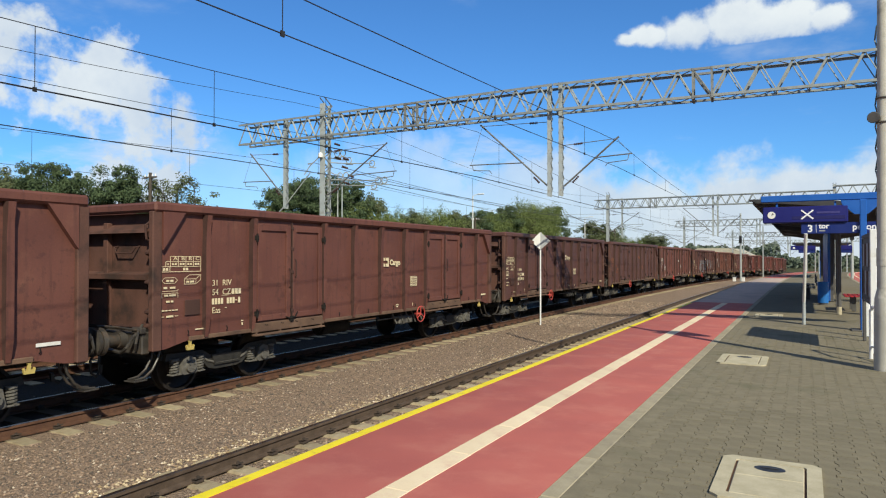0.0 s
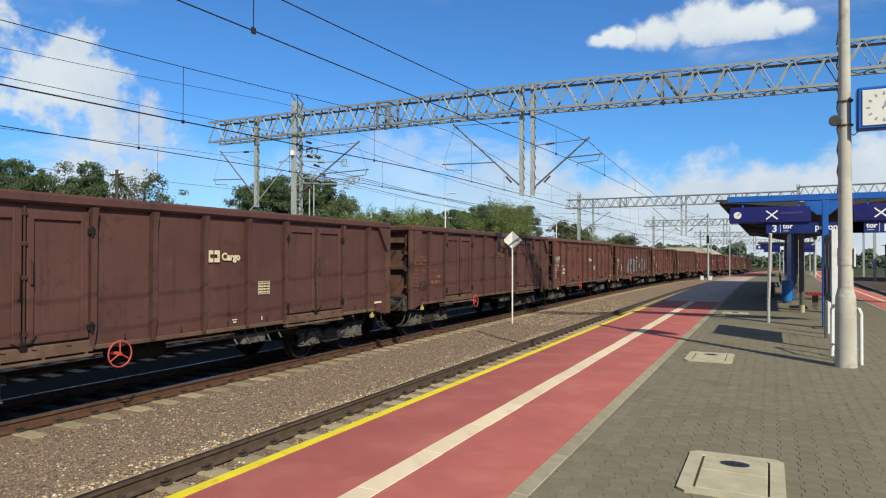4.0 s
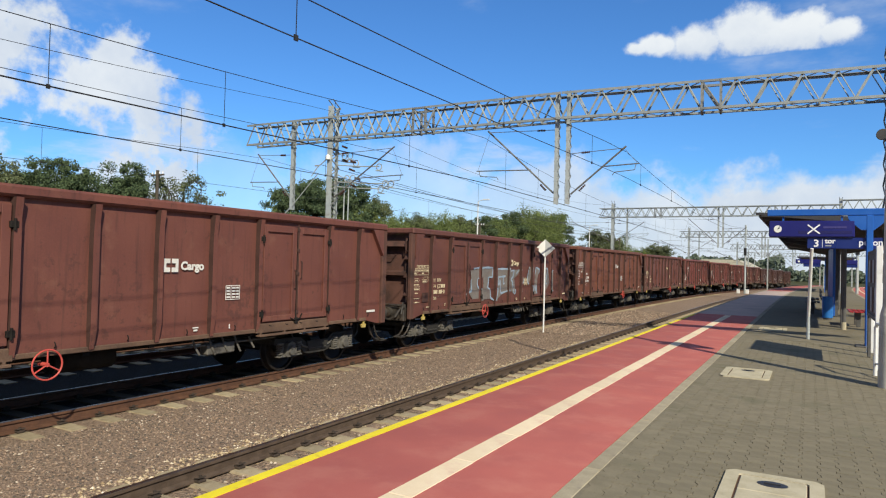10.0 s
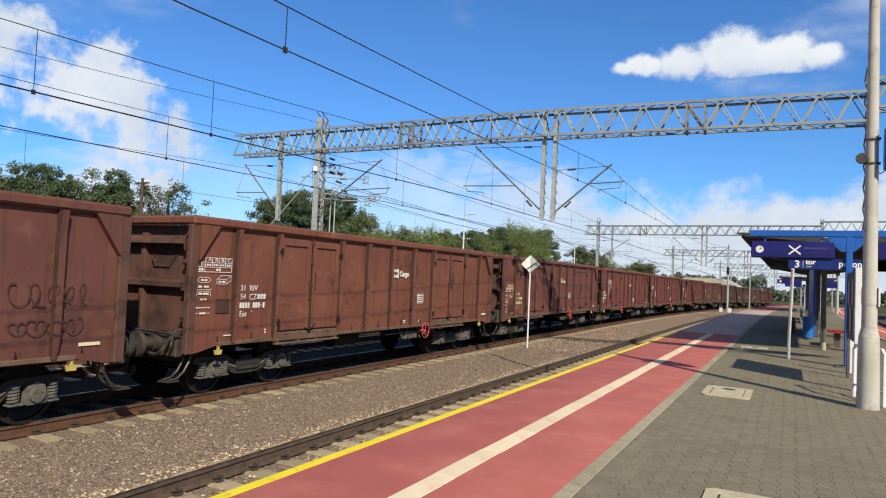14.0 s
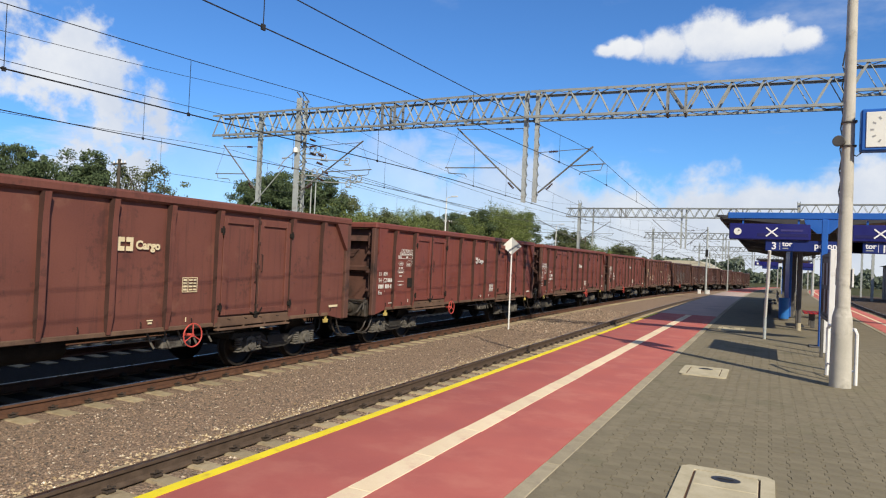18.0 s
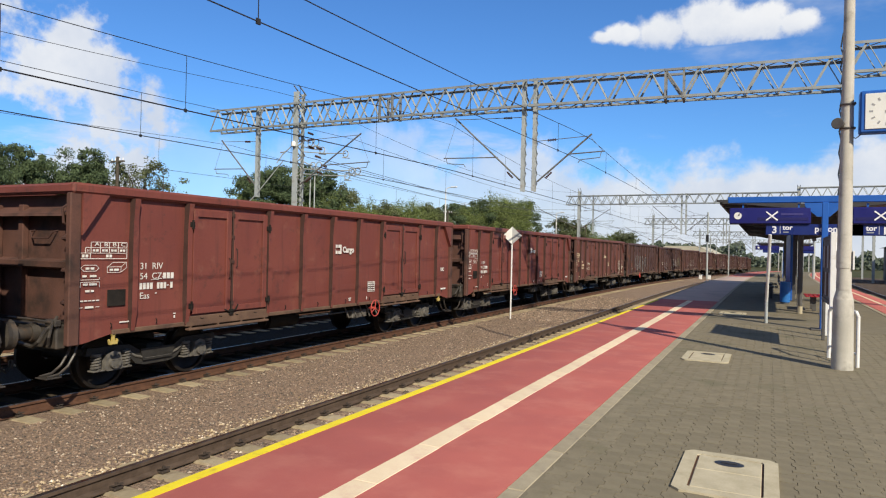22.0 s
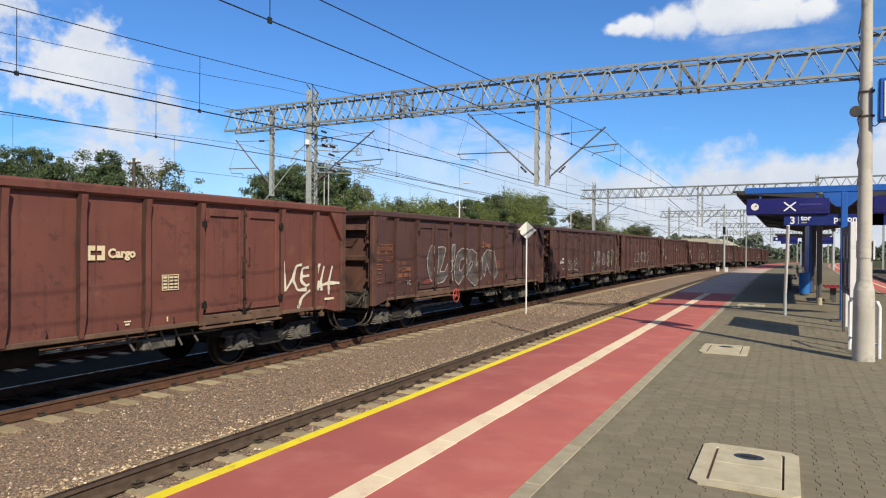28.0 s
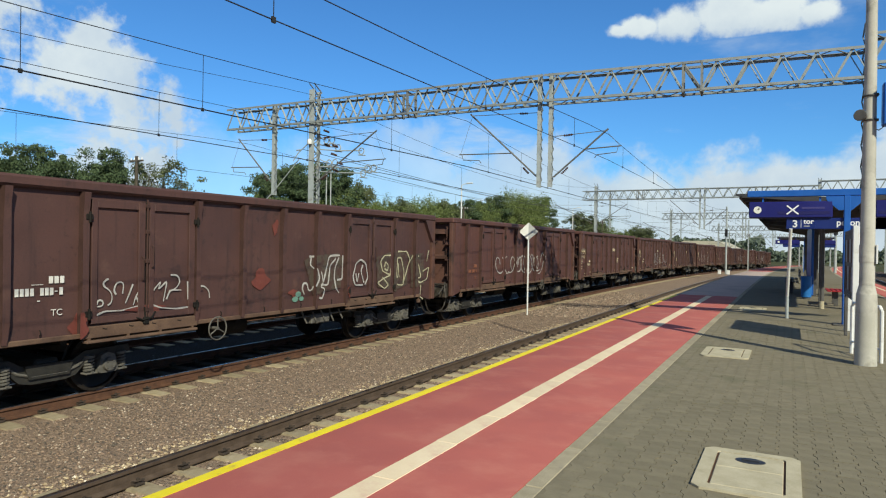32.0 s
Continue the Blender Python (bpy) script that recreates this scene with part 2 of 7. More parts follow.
M_SPRAYCREAM = surface("cream spray paint", (0.62, 0.56, 0.43), (0.75, 0.71, 0.60), 0.6, 6.0, 60.0, 0.0)
M_SPRAYOLIVE = surface("yellowish spray paint", (0.38, 0.35, 0.22), (0.52, 0.49, 0.34), 0.6, 6.0, 60.0, 0.0)
M_SPRAYGREEN = surface("pale green spray paint", (0.13, 0.26, 0.21), (0.19, 0.34, 0.27), 0.6, 6.0, 60.0, 0.0)
M_HAZE = surface("thin olive spray mist", (0.085, 0.066, 0.048), (0.12, 0.10, 0.075), 0.6, 5.0, 60.0, 0.0, dirt=(0.072, 0.037, 0.033), dirt_scale=5.0, dirt_range=(0.4, 0.6))
M_REDWHEEL = surface("red enamel", (0.46, 0.06, 0.05), (0.58, 0.10, 0.08), 0.5, 20.0, 90.0, 0.05)
M_YELLOWHOOK = surface("yellow enamel", (0.44, 0.34, 0.10), (0.54, 0.42, 0.14), 0.55, 20.0, 90.0, 0.1)
M_BALLAST = surface("ballast stone", (0.208, 0.147, 0.108), (0.404, 0.304, 0.227), 0.95, 22.0, 34.0, 1.0, 0.05, dirt=(0.381, 0.345, 0.294), dirt_scale=30.0, dirt_range=(0.62, 0.7), spec=0.12)


M_EARTH = surface("rough grass and earth", (0.045, 0.06, 0.02), (0.10, 0.09, 0.045), 1.0, 0.4, 8.0, 0.6, 0.05, dirt=(0.11, 0.09, 0.06), dirt_scale=0.15, spec=0.12)
M_RAIL = surface("rusty rail web", (0.075, 0.036, 0.022), (0.135, 0.066, 0.038), 0.85, 7.0, 60.0, 0.2)
M_RAILDARK = surface("dark oiled rail", (0.068, 0.048, 0.036), (0.120, 0.086, 0.064), 0.7, 7.0, 60.0, 0.2)
M_RAILTOP = surface("worn rail head", (0.16, 0.135, 0.12), (0.26, 0.225, 0.20), 0.32, 5.0, 60.0, 0.03, metal=0.9)
M_SLEEPER = surface("concrete sleeper", (0.33, 0.27, 0.175), (0.45, 0.38, 0.26), 0.95, 7.0, 60.0, 0.3, dirt=(0.20, 0.15, 0.10), dirt_scale=4.0, vary=0.18, spec=0.12)
M_SLEEPER_SHADED = surface("shade-darkened sleeper", (0.33, 0.27, 0.175), (0.45, 0.38, 0.26), 0.95, 7.0, 60.0, 0.3, dirt=(0.20, 0.15, 0.10), dirt_scale=4.0, vary=0.18, spec=0.12)


def shade_between_rails(m):
    """Darker sleeper colour between the rails, for the shade under the train."""
    tree = m.node_tree
    N = Nodes(tree)
    bs = tree.nodes["Principled BSDF"]
    old = bs.inputs["Base Color"].links[0].from_socket
    co = tree.nodes.new("ShaderNodeTexCoord").outputs["Object"]
    x = N.math("ABSOLUTE", N.add("ShaderNodeSeparateXYZ", {0: co}).outputs[0])
    edge = N.math("MULTIPLY_ADD", N.noise(co, 9.0, 4.0), 0.5, 0.5)
    col = N.mix(N.step(N.math("MULTIPLY", x, edge), 0.5, 0.72, 0.88, 0.0), old, (0.045, 0.034, 0.026, 1))
    tree.links.new(col, bs.inputs["Base Color"])


shade_between_rails(M_SLEEPER_SHADED)
M_CLIP = surface("rusty clip", (0.03, 0.024, 0.02), (0.07, 0.05, 0.038), 0.8, 20.0, 90.0, 0.2)
M_RED = surface("red coated paving", (0.465, 0.135, 0.118), (0.55, 0.165, 0.14), 0.85, 1.3, 120.0, 0.12, 0.004, dirt=(0.575, 0.205, 0.165), dirt_scale=1.6, dirt_range=(0.45, 0.70), spec=0.12)
M_YELLOW = surface("yellow safety line", (0.82, 0.67, 0.018), (0.90, 0.75, 0.03), 0.7, 4.0, 90.0, 0.1, dirt=(0.62, 0.47, 0.05), dirt_scale=6.0)
M_LINE = surface("white guide line", (0.78, 0.63, 0.43), (0.86, 0.72, 0.52), 0.8, 3.0, 90.0, 0.1, dirt=(0.70, 0.46, 0.36), dirt_scale=2.2, dirt_range=(0.5, 0.7), vary=0.06, spec=0.12)
M_KERB = surface("grey concrete kerb", (0.325, 0.281, 0.200), (0.438, 0.381, 0.275), 0.95, 5.0, 80.0, 0.3, dirt=(0.250, 0.225, 0.200), dirt_scale=3.0, vary=0.1, spec=0.12)
M_PAVER = surface("grey concrete paver", (0.191, 0.166, 0.115), (0.246, 0.216, 0.153), 0.95, 6.0, 90.0, 0.3, dirt=(0.153, 0.144, 0.093), dirt_scale=1.0, vary=0.07, spec=0.12)
M_PAVED = surface("grey block paving", (0.186, 0.162, 0.113), (0.240, 0.210, 0.151), 0.95, 3.0, 90.0, 0.3, dirt=(0.149, 0.140, 0.093), dirt_scale=0.7, spec=0.12)
M_JOINT = surface("sandy joints", (0.095, 0.084, 0.058), (0.14, 0.124, 0.088), 1.0, 9.0, 90.0, 0.3, spec=0.12)
M_SLAB = surface("pale concrete slabs", (0.50, 0.39, 0.33), (0.60, 0.47, 0.40), 0.9, 1.0, 60.0, 0.15, dirt=(0.40, 0.32, 0.28), dirt_scale=0.6, spec=0.12)
M_WALL = surface("platform wall concrete", (0.17, 0.15, 0.13), (0.27, 0.24, 0.21), 0.95, 2.0, 60.0, 0.3, dirt=(0.10, 0.085, 0.07))
M_HATCH = surface("pale concrete cover", (0.44, 0.39, 0.27), (0.56, 0.505, 0.37), 0.95, 6.0, 90.0, 0.25, dirt=(0.36, 0.32, 0.23), dirt_scale=4.0, spec=0.12)
M_RUSTY = surface("rusty edge iron", (0.07, 0.035, 0.022), (0.11, 0.055, 0.035), 0.9, 14.0, 90.0, 0.2)
M_IRON = surface("dark cast iron", (0.03, 0.033, 0.045), (0.055, 0.058, 0.07), 0.5, 14.0, 90.0, 0.1, metal=0.4)
M_GALV = surface("weathered galvanised steel", (0.348, 0.384, 0.390), (0.492, 0.534, 0.534), 0.6, 3.0, 40.0, 0.05, metal=0.15, dirt=(0.240, 0.216, 0.180), dirt_scale=3.0)
M_TRUSS = surface("galvanised angle iron", (0.23, 0.255, 0.262), (0.34, 0.37, 0.375), 0.6, 3.0, 40.0, 0.05, metal=0.15, dirt=(0.16, 0.155, 0.14), dirt_scale=3.0)
M_GIRDER = surface("dull grey lattice steel", (0.17, 0.18, 0.185), (0.29, 0.305, 0.305), 0.6, 3.0, 40.0, 0.05, metal=0.15, dirt=(0.11, 0.10, 0.09), dirt_scale=3.0)
M_DARKSTEEL = surface("dark weathered steel", (0.07, 0.068, 0.066), (0.12, 0.115, 0.11), 0.65, 4.0, 60.0, 0.05)
M_ARM = surface("grey tubular steel", (0.12, 0.12, 0.118), (0.20, 0.20, 0.195), 0.6, 4.0, 60.0, 0.05, metal=0.2)
M_WIRE = surface("dark copper wire", (0.018, 0.018, 0.02), (0.03, 0.03, 0.03), 0.6, 4.0, 60.0, 0.0)
M_INSUL = surface("brown glazed porcelain", (0.05, 0.025, 0.018), (0.08, 0.04, 0.028), 0.2, 9.0, 60.0, 0.0)
M_CONCPOLE = surface("cement-grey spun pole", (0.43, 0.415, 0.365), (0.57, 0.55, 0.495), 0.9, 2.2, 70.0, 0.2, dirt=(0.27, 0.255, 0.215), dirt_scale=3.0, streak=((0.33, 0.31, 0.27), (7.0, 7.0, 0.5), 0.4))
M_BLUE = surface("bright blue steel paint", (0.016, 0.10, 0.42), (0.022, 0.125, 0.48), 0.42, 2.0, 80.0, 0.03)
M_NAVY = surface("deep navy sign panel", (0.012, 0.013, 0.13), (0.018, 0.02, 0.165), 0.35, 2.0, 80.0, 0.0)
M_NAVY2 = surface("navy sign strip", (0.011, 0.024, 0.15), (0.016, 0.032, 0.18), 0.35, 2.0, 80.0, 0.0)
M_SCREEN = surface("dark display", (0.016, 0.015, 0.10), (0.026, 0.024, 0.12), 0.2, 2.0, 80.0, 0.0)
M_PALEINK = surface("pale sign lettering", (0.75, 0.76, 0.80), (0.85, 0.86, 0.90), 0.5, 9.0, 80.0, 0.0)
M_DIMINK = surface("dim display lettering", (0.05, 0.045, 0.18), (0.065, 0.06, 0.22), 0.4, 9.0, 80.0, 0.0)
M_WHITEPAINT = surface("white steel paint", (0.72, 0.73, 0.73), (0.82, 0.83, 0.83), 0.5, 3.0, 60.0, 0.03, dirt=(0.55, 0.54, 0.51), dirt_scale=5.0)
M_FACE = surface("white clock face", (0.72, 0.73, 0.70), (0.78, 0.79, 0.76), 0.4, 3.0, 60.0, 0.0)
M_PALEGREY = surface("light grey sign face", (0.40, 0.41, 0.41), (0.47, 0.48, 0.48), 0.5, 3.0, 60.0, 0.0)
M_GREYMARK = surface("grey dial marks", (0.30, 0.31, 0.32), (0.38, 0.39, 0.40), 0.6, 3.0, 60.0, 0.0)
M_BLACK = surface("black plastic", (0.012, 0.012, 0.013), (0.025, 0.025, 0.026), 0.5, 6.0, 80.0, 0.0)
M_ROOF = surface("dark roof sheet", (0.035, 0.036, 0.042), (0.055, 0.056, 0.062), 0.6, 3.0, 60.0, 0.05)
M_BIN = surface("blue bin enamel", (0.018, 0.13, 0.42), (0.03, 0.17, 0.50), 0.45, 6.0, 80.0, 0.03)
M_BENCH = surface("red bench slats", (0.33, 0.02, 0.03), (0.42, 0.035, 0.045), 0.5, 9.0, 80.0, 0.03)
M_BARK = surface("bark", (0.06, 0.05, 0.04), (0.11, 0.095, 0.075), 0.95, 9.0, 50.0, 0.6)
M_PALEWALL = surface("pale rendered wall", (0.42, 0.40, 0.36), (0.52, 0.50, 0.46), 0.9, 1.0, 30.0, 0.1)
M_ROOFRED = surface("pale roof sheeting", (0.42, 0.39, 0.30), (0.50, 0.47, 0.38), 0.8, 2.0, 30.0, 0.1)


def leaf_material(name, a, b):
    m = bpy.data.materials.new(name)
    m.use_nodes = True
    tree = m.node_tree
    N = Nodes(tree)
    bs = tree.nodes["Principled BSDF"]
    r = tree.nodes.new("ShaderNodeNewGeometry").outputs["Random Per Island"]
    co = tree.nodes.new("ShaderNodeTexCoord").outputs["Object"]
    f = N.math("ADD", N.math("MULTIPLY", r, 0.6), N.math("MULTIPLY", N.noise(co, 0.8, 3.0), 0.45))
    tree.links.new(N.mix(N.step(f, 0.15, 0.85), (*a, 1), (*b, 1)), bs.inputs["Base Color"])
    bs.inputs["Roughness"].default_value = 0.75
    bs.inputs["Specular IOR Level"].default_value = 0.25
    return m


def stone_material(name, dark, mid, pale):
    """Broken stone whose pieces differ: most dull, a few bright."""
    m = bpy.data.materials.new(name)
    m.use_nodes = True
    tree = m.node_tree
    N = Nodes(tree)
    bs = tree.nodes["Principled BSDF"]
    r = tree.nodes.new("ShaderNodeNewGeometry").outputs["Random Per Island"]
    co = tree.nodes.new("ShaderNodeTexCoord").outputs["Object"]
    col = N.mix(N.step(r, 0.0, 0.75), (*dark, 1), (*mid, 1))
    col = N.mix(N.step(r, 0.91, 0.99), col, (*pale, 1))
    col = N.mix(N.step(N.noise(co, 60.0, 3.0), 0.45, 0.7, 0.0, 0.35), col, (*dark, 1))
    tree.links.new(col, bs.inputs["Base Color"])
    bs.inputs["Roughness"].default_value = 0.9
    bs.inputs["Specular IOR Level"].default_value = 0.15
    return m


M_STONES = stone_material("loose stone", (0.110, 0.094, 0.080), (0.357, 0.258, 0.187), (0.635, 0.540, 0.430))
M_STONES_PALE = stone_material("pale crushed stone", (0.286, 0.205, 0.119), (0.572, 0.464, 0.310), (0.879, 0.799, 0.659))
M_LEAF = [leaf_material("dark green leaves", (0.040, 0.066, 0.032), (0.100, 0.140, 0.066)),
          leaf_material("fresh green leaves", (0.085, 0.118, 0.036), (0.185, 0.225, 0.075)),
          leaf_material("olive green leaves", (0.070, 0.090, 0.040), (0.150, 0.172, 0.085))]

# distance haze is mixed into this paler green
M_FARLEAF = leaf_material("haze-paled distant leaves", (0.085, 0.115, 0.085), (0.14, 0.17, 0.125))

# ---- mesh helpers ----


class Shape:
    """Collects vertices and faces of one part."""

    def __init__(self):
        self.v, self.f = [], []

    def add(self, verts, faces):
        n = len(self.v)
        self.v += [tuple(p) for p in verts]
        self.f += [tuple(i + n for i in q) for q in faces]
        return self

    def box(self, x0, x1, y0, y1, z0, z1, b=0.0):
        if b <= 0:
            return self.add([(x, y, z) for z in (z0, z1) for y in (y0, y1) for x in (x0, x1)],
                            [(0, 2, 3, 1), (4, 5, 7, 6), (0, 1, 5, 4), (2, 6, 7, 3), (0, 4, 6, 2), (1, 3, 7, 5)])
        n, lo, hi = len(self.v), (x0, y0, z0), (x1, y1, z1)
        idx = {}
        for c in range(8):
            s = [(c >> k) & 1 for k in range(3)]
            for k in range(3):
                p = [(hi[j] if s[j] else lo[j]) if j == k else ((hi[j] - b) if s[j] else (lo[j] + b)) for j in range(3)]
                idx[c, k] = len(self.v)
                self.v.append(tuple(p))
        for k in range(3):
            i, j = (k + 1) % 3, (k + 2) % 3
            for s in (0, 1):
                q = [idx[(s << k) | (u << i) | (w << j), k] for u, w in ((0, 0), (1, 0), (1, 1), (0, 1))]
                self.f.append(tuple(q if s else q[::-1]))
            for u in (0, 1):
                for w in (0, 1):
                    a, c = (u << i) | (w << j), (1 << k) | (u << i) | (w << j)
                    q = [idx[a, i], idx[c, i], idx[c, j], idx[a, j]]
                    self.f.append(tuple(q if u == w else q[::-1]))
        for c in range(8):
            q = [idx[c, 0], idx[c, 1], idx[c, 2]]
            self.f.append(tuple(q if bin(c).count("1") % 2 else q[::-1]))
        return self

    def ring(self, pts, frames, close=False, caps=True):
        """Sweeps the profile pts (2D) through frames of (origin, axis u, axis v)."""
        n, k = len(self.v), len(pts)
        for o, u, w in frames:
            for a, b in pts:
                self.v.append(tuple(Vector(o) + Vector(u) * a + Vector(w) * b))
        for i in range(len(frames) - 1):
            for j in range(k if close else k - 1):
                a, b = n + i * k + j, n + i * k + (j + 1) % k
                self.f.append((a, b, b + k, a + k))
        if close and caps:
            self.f.append(tuple(n + j for j in range(k))[::-1])
            self.f.append(tuple(n + (len(frames) - 1) * k + j for j in range(k)))
        return self

    def cyl(self, p, q, r0, r1=None, seg=10, caps=True):
        p, q = Vector(p), Vector(q)
        r1 = r0 if r1 is None else r1
        w = (q - p).normalized()
        u = w.orthogonal().normalized()
        s = w.cross(u)
        n = len(self.v)
        for o, r in ((p, r0), (q, r1)):
            for i in range(seg):
                a = 2 * math.pi * i / seg
                self.v.append(tuple(o + u * (r * math.cos(a)) + s * (r * math.sin(a))))
        for i in range(seg):
            j = (i + 1) % seg
            self.f.append((n + i, n + j, n + seg + j, n + seg + i))
        if caps:
            self.f.append(tuple(n + i for i in range(seg))[::-1])
            self.f.append(tuple(n + seg + i for i in range(seg)))
        return self

    def tube(self, pts, r, seg=6):
        pts = [Vector(p) for p in pts]
        n, m = len(self.v), len(pts)
        u = None
        for i, p in enumerate(pts):
            t = (pts[min(i + 1, m - 1)] - pts[max(i - 1, 0)]).normalized()
            u = t.orthogonal().normalized() if u is None else (u - t * u.dot(t)).normalized()
            s = t.cross(u)
            for k in range(seg):
                a = 2 * math.pi * k / seg
                self.v.append(tuple(p + u * (r * math.cos(a)) + s * (r * math.sin(a))))
        for i in range(m - 1):
            for k in range(seg):
                a, b = n + i * seg + k, n + i * seg + (k + 1) % seg
                self.f.append((a, b, b + seg, a + seg))
        self.f.append(tuple(n + k for k in range(seg))[::-1])
        self.f.append(tuple(n + (m - 1) * seg + k for k in range(seg)))
        return self

    def prism(self, poly, axis, lo, hi):
        """A flat outline given in the two other axes, thickened from lo to hi along axis (0, 1 or 2)."""
        n, k = len(self.v), len(poly)
        for h in (lo, hi):
            for a, b in poly:
                p = [a, b]
                p.insert(axis, h)
                self.v.append(tuple(p))
        self.f.append(tuple(n + i for i in range(k))[::-1])
        self.f.append(tuple(n + k + i for i in range(k)))
        for i in range(k):
            j = (i + 1) % k
            self.f.append((n + i, n + j, n + k + j, n + k + i))
        return self

    def torus(self, c, axis, R, r, seg=24, sub=7):
        c, w = Vector(c), Vector(axis).normalized()
        u = w.orthogonal().normalized()
        s = w.cross(u)
        n = len(self.v)
        for i in range(seg):
            a = 2 * math.pi * i / seg
            d = u * math.cos(a) + s * math.sin(a)
            for k in range(sub):
                b = 2 * math.pi * k / sub
                self.v.append(tuple(c + d * (R + r * math.cos(b)) + w * (r * math.sin(b))))
        for i in range(seg):
            for k in range(sub):
                self.f.append((n + i * sub + k, n + ((i + 1) % seg) * sub + k, n + ((i + 1) % seg) * sub + (k + 1) % sub, n + i * sub + (k + 1) % sub))
        return self

    def mesh(self, name, mat, smooth=True):
        me = bpy.data.meshes.new(name)
        me.from_pydata(self.v, [], self.f)
        me.materials.append(mat)
        bm = bmesh.new()
        bm.from_mesh(me)
        bmesh.ops.recalc_face_normals(bm, faces=bm.faces)
        bm.to_mesh(me)
        bm.free()
        if smooth:
            me.shade_smooth()
            me.set_sharp_from_angle(angle=radians(34))
        return me


def part(name, shape, material, parent, label="", smooth=True, at=None):
    """Links a shape (or a ready mesh) as one mesh object under a thing or a part."""
    me = shape.mesh(name, material, smooth) if isinstance(shape, Shape) else shape
    ob = new(name, me)
    ob.parent = parent
    if at is not None:
        ob.matrix_basis = at
    return tagged(ob, label)


def thing(name, label, category, group="", at=None, kind=""):
    ob = new(name)
    if at is not None:
        ob.matrix_basis = at
    return tagged(ob, label, category, group, kind)


def whole(name, shape, material, label, category, kind="", group="", smooth=True):
    """A thing or a piece of the setting that is one mesh."""
    return tagged(new(name, shape.mesh(name, material, smooth)), label, category, group, kind)


def words(text, size, material, name, parent, m, label="", align="LEFT", bold=0.0):
    """Lettering with the built-in font as a thin mesh; m places it: x along the text, y up the letters."""
    cu = bpy.data.curves.new(name, "FONT")
    cu.body, cu.size, cu.align_x, cu.extrude, cu.offset, cu.resolution_u = text, size, align, 0.002, bold, 3
    tmp = bpy.data.objects.new(name, cu)
    me = bpy.data.meshes.new_from_object(tmp)
    bpy.data.objects.remove(tmp)
    bpy.data.curves.remove(cu)
    me.name = name
    me.materials.clear()
    me.materials.append(material)
    ob = new(name, me)
    ob.parent = parent
    ob.matrix_basis = m
    return tagged(ob, label)


# ---- the line of the tracks: straight, then a wide bend to the right and back on a falling grade ----
BEND_Y, BEND_R, BACK_Y = 40.0, 1050.0, 140.0
RAIL_Z = -0.739
X_NEAR, X_TRAIN, X_THIRD, X_FOURTH, X_RIGHT = -5.40, -10.63, -14.9, -21.4, 6.35


def drop(y):
    y = max(y - 15.0, 0.0)
    return 6.5e-5 * min(y, 190.0) ** 2 + 0.0247 * max(y - 190.0, 0.0) * 0.2


def heading(y):
    """Turn to the right of straight ahead, in radians: a wide bend to the right, then a sharper one to the left."""
    if y < BACK_Y:
        return max(y - BEND_Y, 0.0) / BEND_R
    return max((BACK_Y - BEND_Y) / BEND_R - (y - BACK_Y) / 170.0, -0.22)


LINE = [(0.0, 0.0)]
for k in range(1200):
    a = heading(0.5 * k + 0.25)
    LINE.append((LINE[-1][0] + 0.5 * math.sin(a), LINE[-1][1] + 0.5 * math.cos(a)))


def at(x, y, z):
    """A point x metres beside the line, y metres along it, z above the platform."""
    if y <= BEND_Y:
        return Vector((x, y, z - drop(y)))
    a, k = heading(y), min(int(y * 2), 1198)
    u = y * 2 - k
    (x0, y0), (x1, y1) = LINE[k], LINE[k + 1]
    return Vector((x0 + (x1 - x0) * u + x * math.cos(a), y0 + (y1 - y0) * u - x * math.sin(a), z - drop(y)))


def at_pose(x, y, z):
    return Matrix.Translation(at(x, y, z)) @ pose(0, 0, 0, 0, 0, -math.degrees(heading(y)))


def stations(y0, y1):
    """Stretches along the line: few where it is straight."""
    ys = [y0] + [v for v in (15.0, 22.0, 30.0, 35.0) if y0 < v < y1]
    v = 40.0
    while v < y1:
        if v > y0:
            ys.append(v)
        v += 6.0
    return ys + [y1]


def along(shape, profile, y0, y1, close=True):
    """Sweeps a profile of (x, z) pairs along the line."""
    fr = []
    for y in stations(y0, y1):
        a = heading(y)
        fr.append((at(0, y, 0), Vector((math.cos(a), -math.sin(a), 0)), Vector((0, 0, 1))))
    return shape.ring(profile, fr, close)

# ---- ground, ballast, tracks ----


def build_ground():
    s = Shape()
    xs = [-1500, -600, -250, -120, -60, -34, -26, 12, 26, 60, 140, 400, 1500]
    ys = [-300, -100, -40, 0, 20, 40, 60, 80, 100, 125, 150, 180, 205, 260, 400, 700, 1300, 2500]
    for y in ys:
        for x in xs:
            p = at(0, min(y, 260), 0)
            s.v.append((x + (p.x if y > 40 else 0), y, -1.25 - drop(y) + (0.25 * noise.noise(Vector((x * 0.05, y * 0.05, 0))) if abs(x) > 30 else 0)))
    k = len(xs)
    for i in range(len(ys) - 1):
        for j in range(k - 1):
            s.f.append((i * k + j, i * k + j + 1, (i + 1) * k + j + 1, (i + 1) * k + j))
    whole("ground", s, M_EARTH, "rough grass and bare earth beside the railway", "ground", "structure")


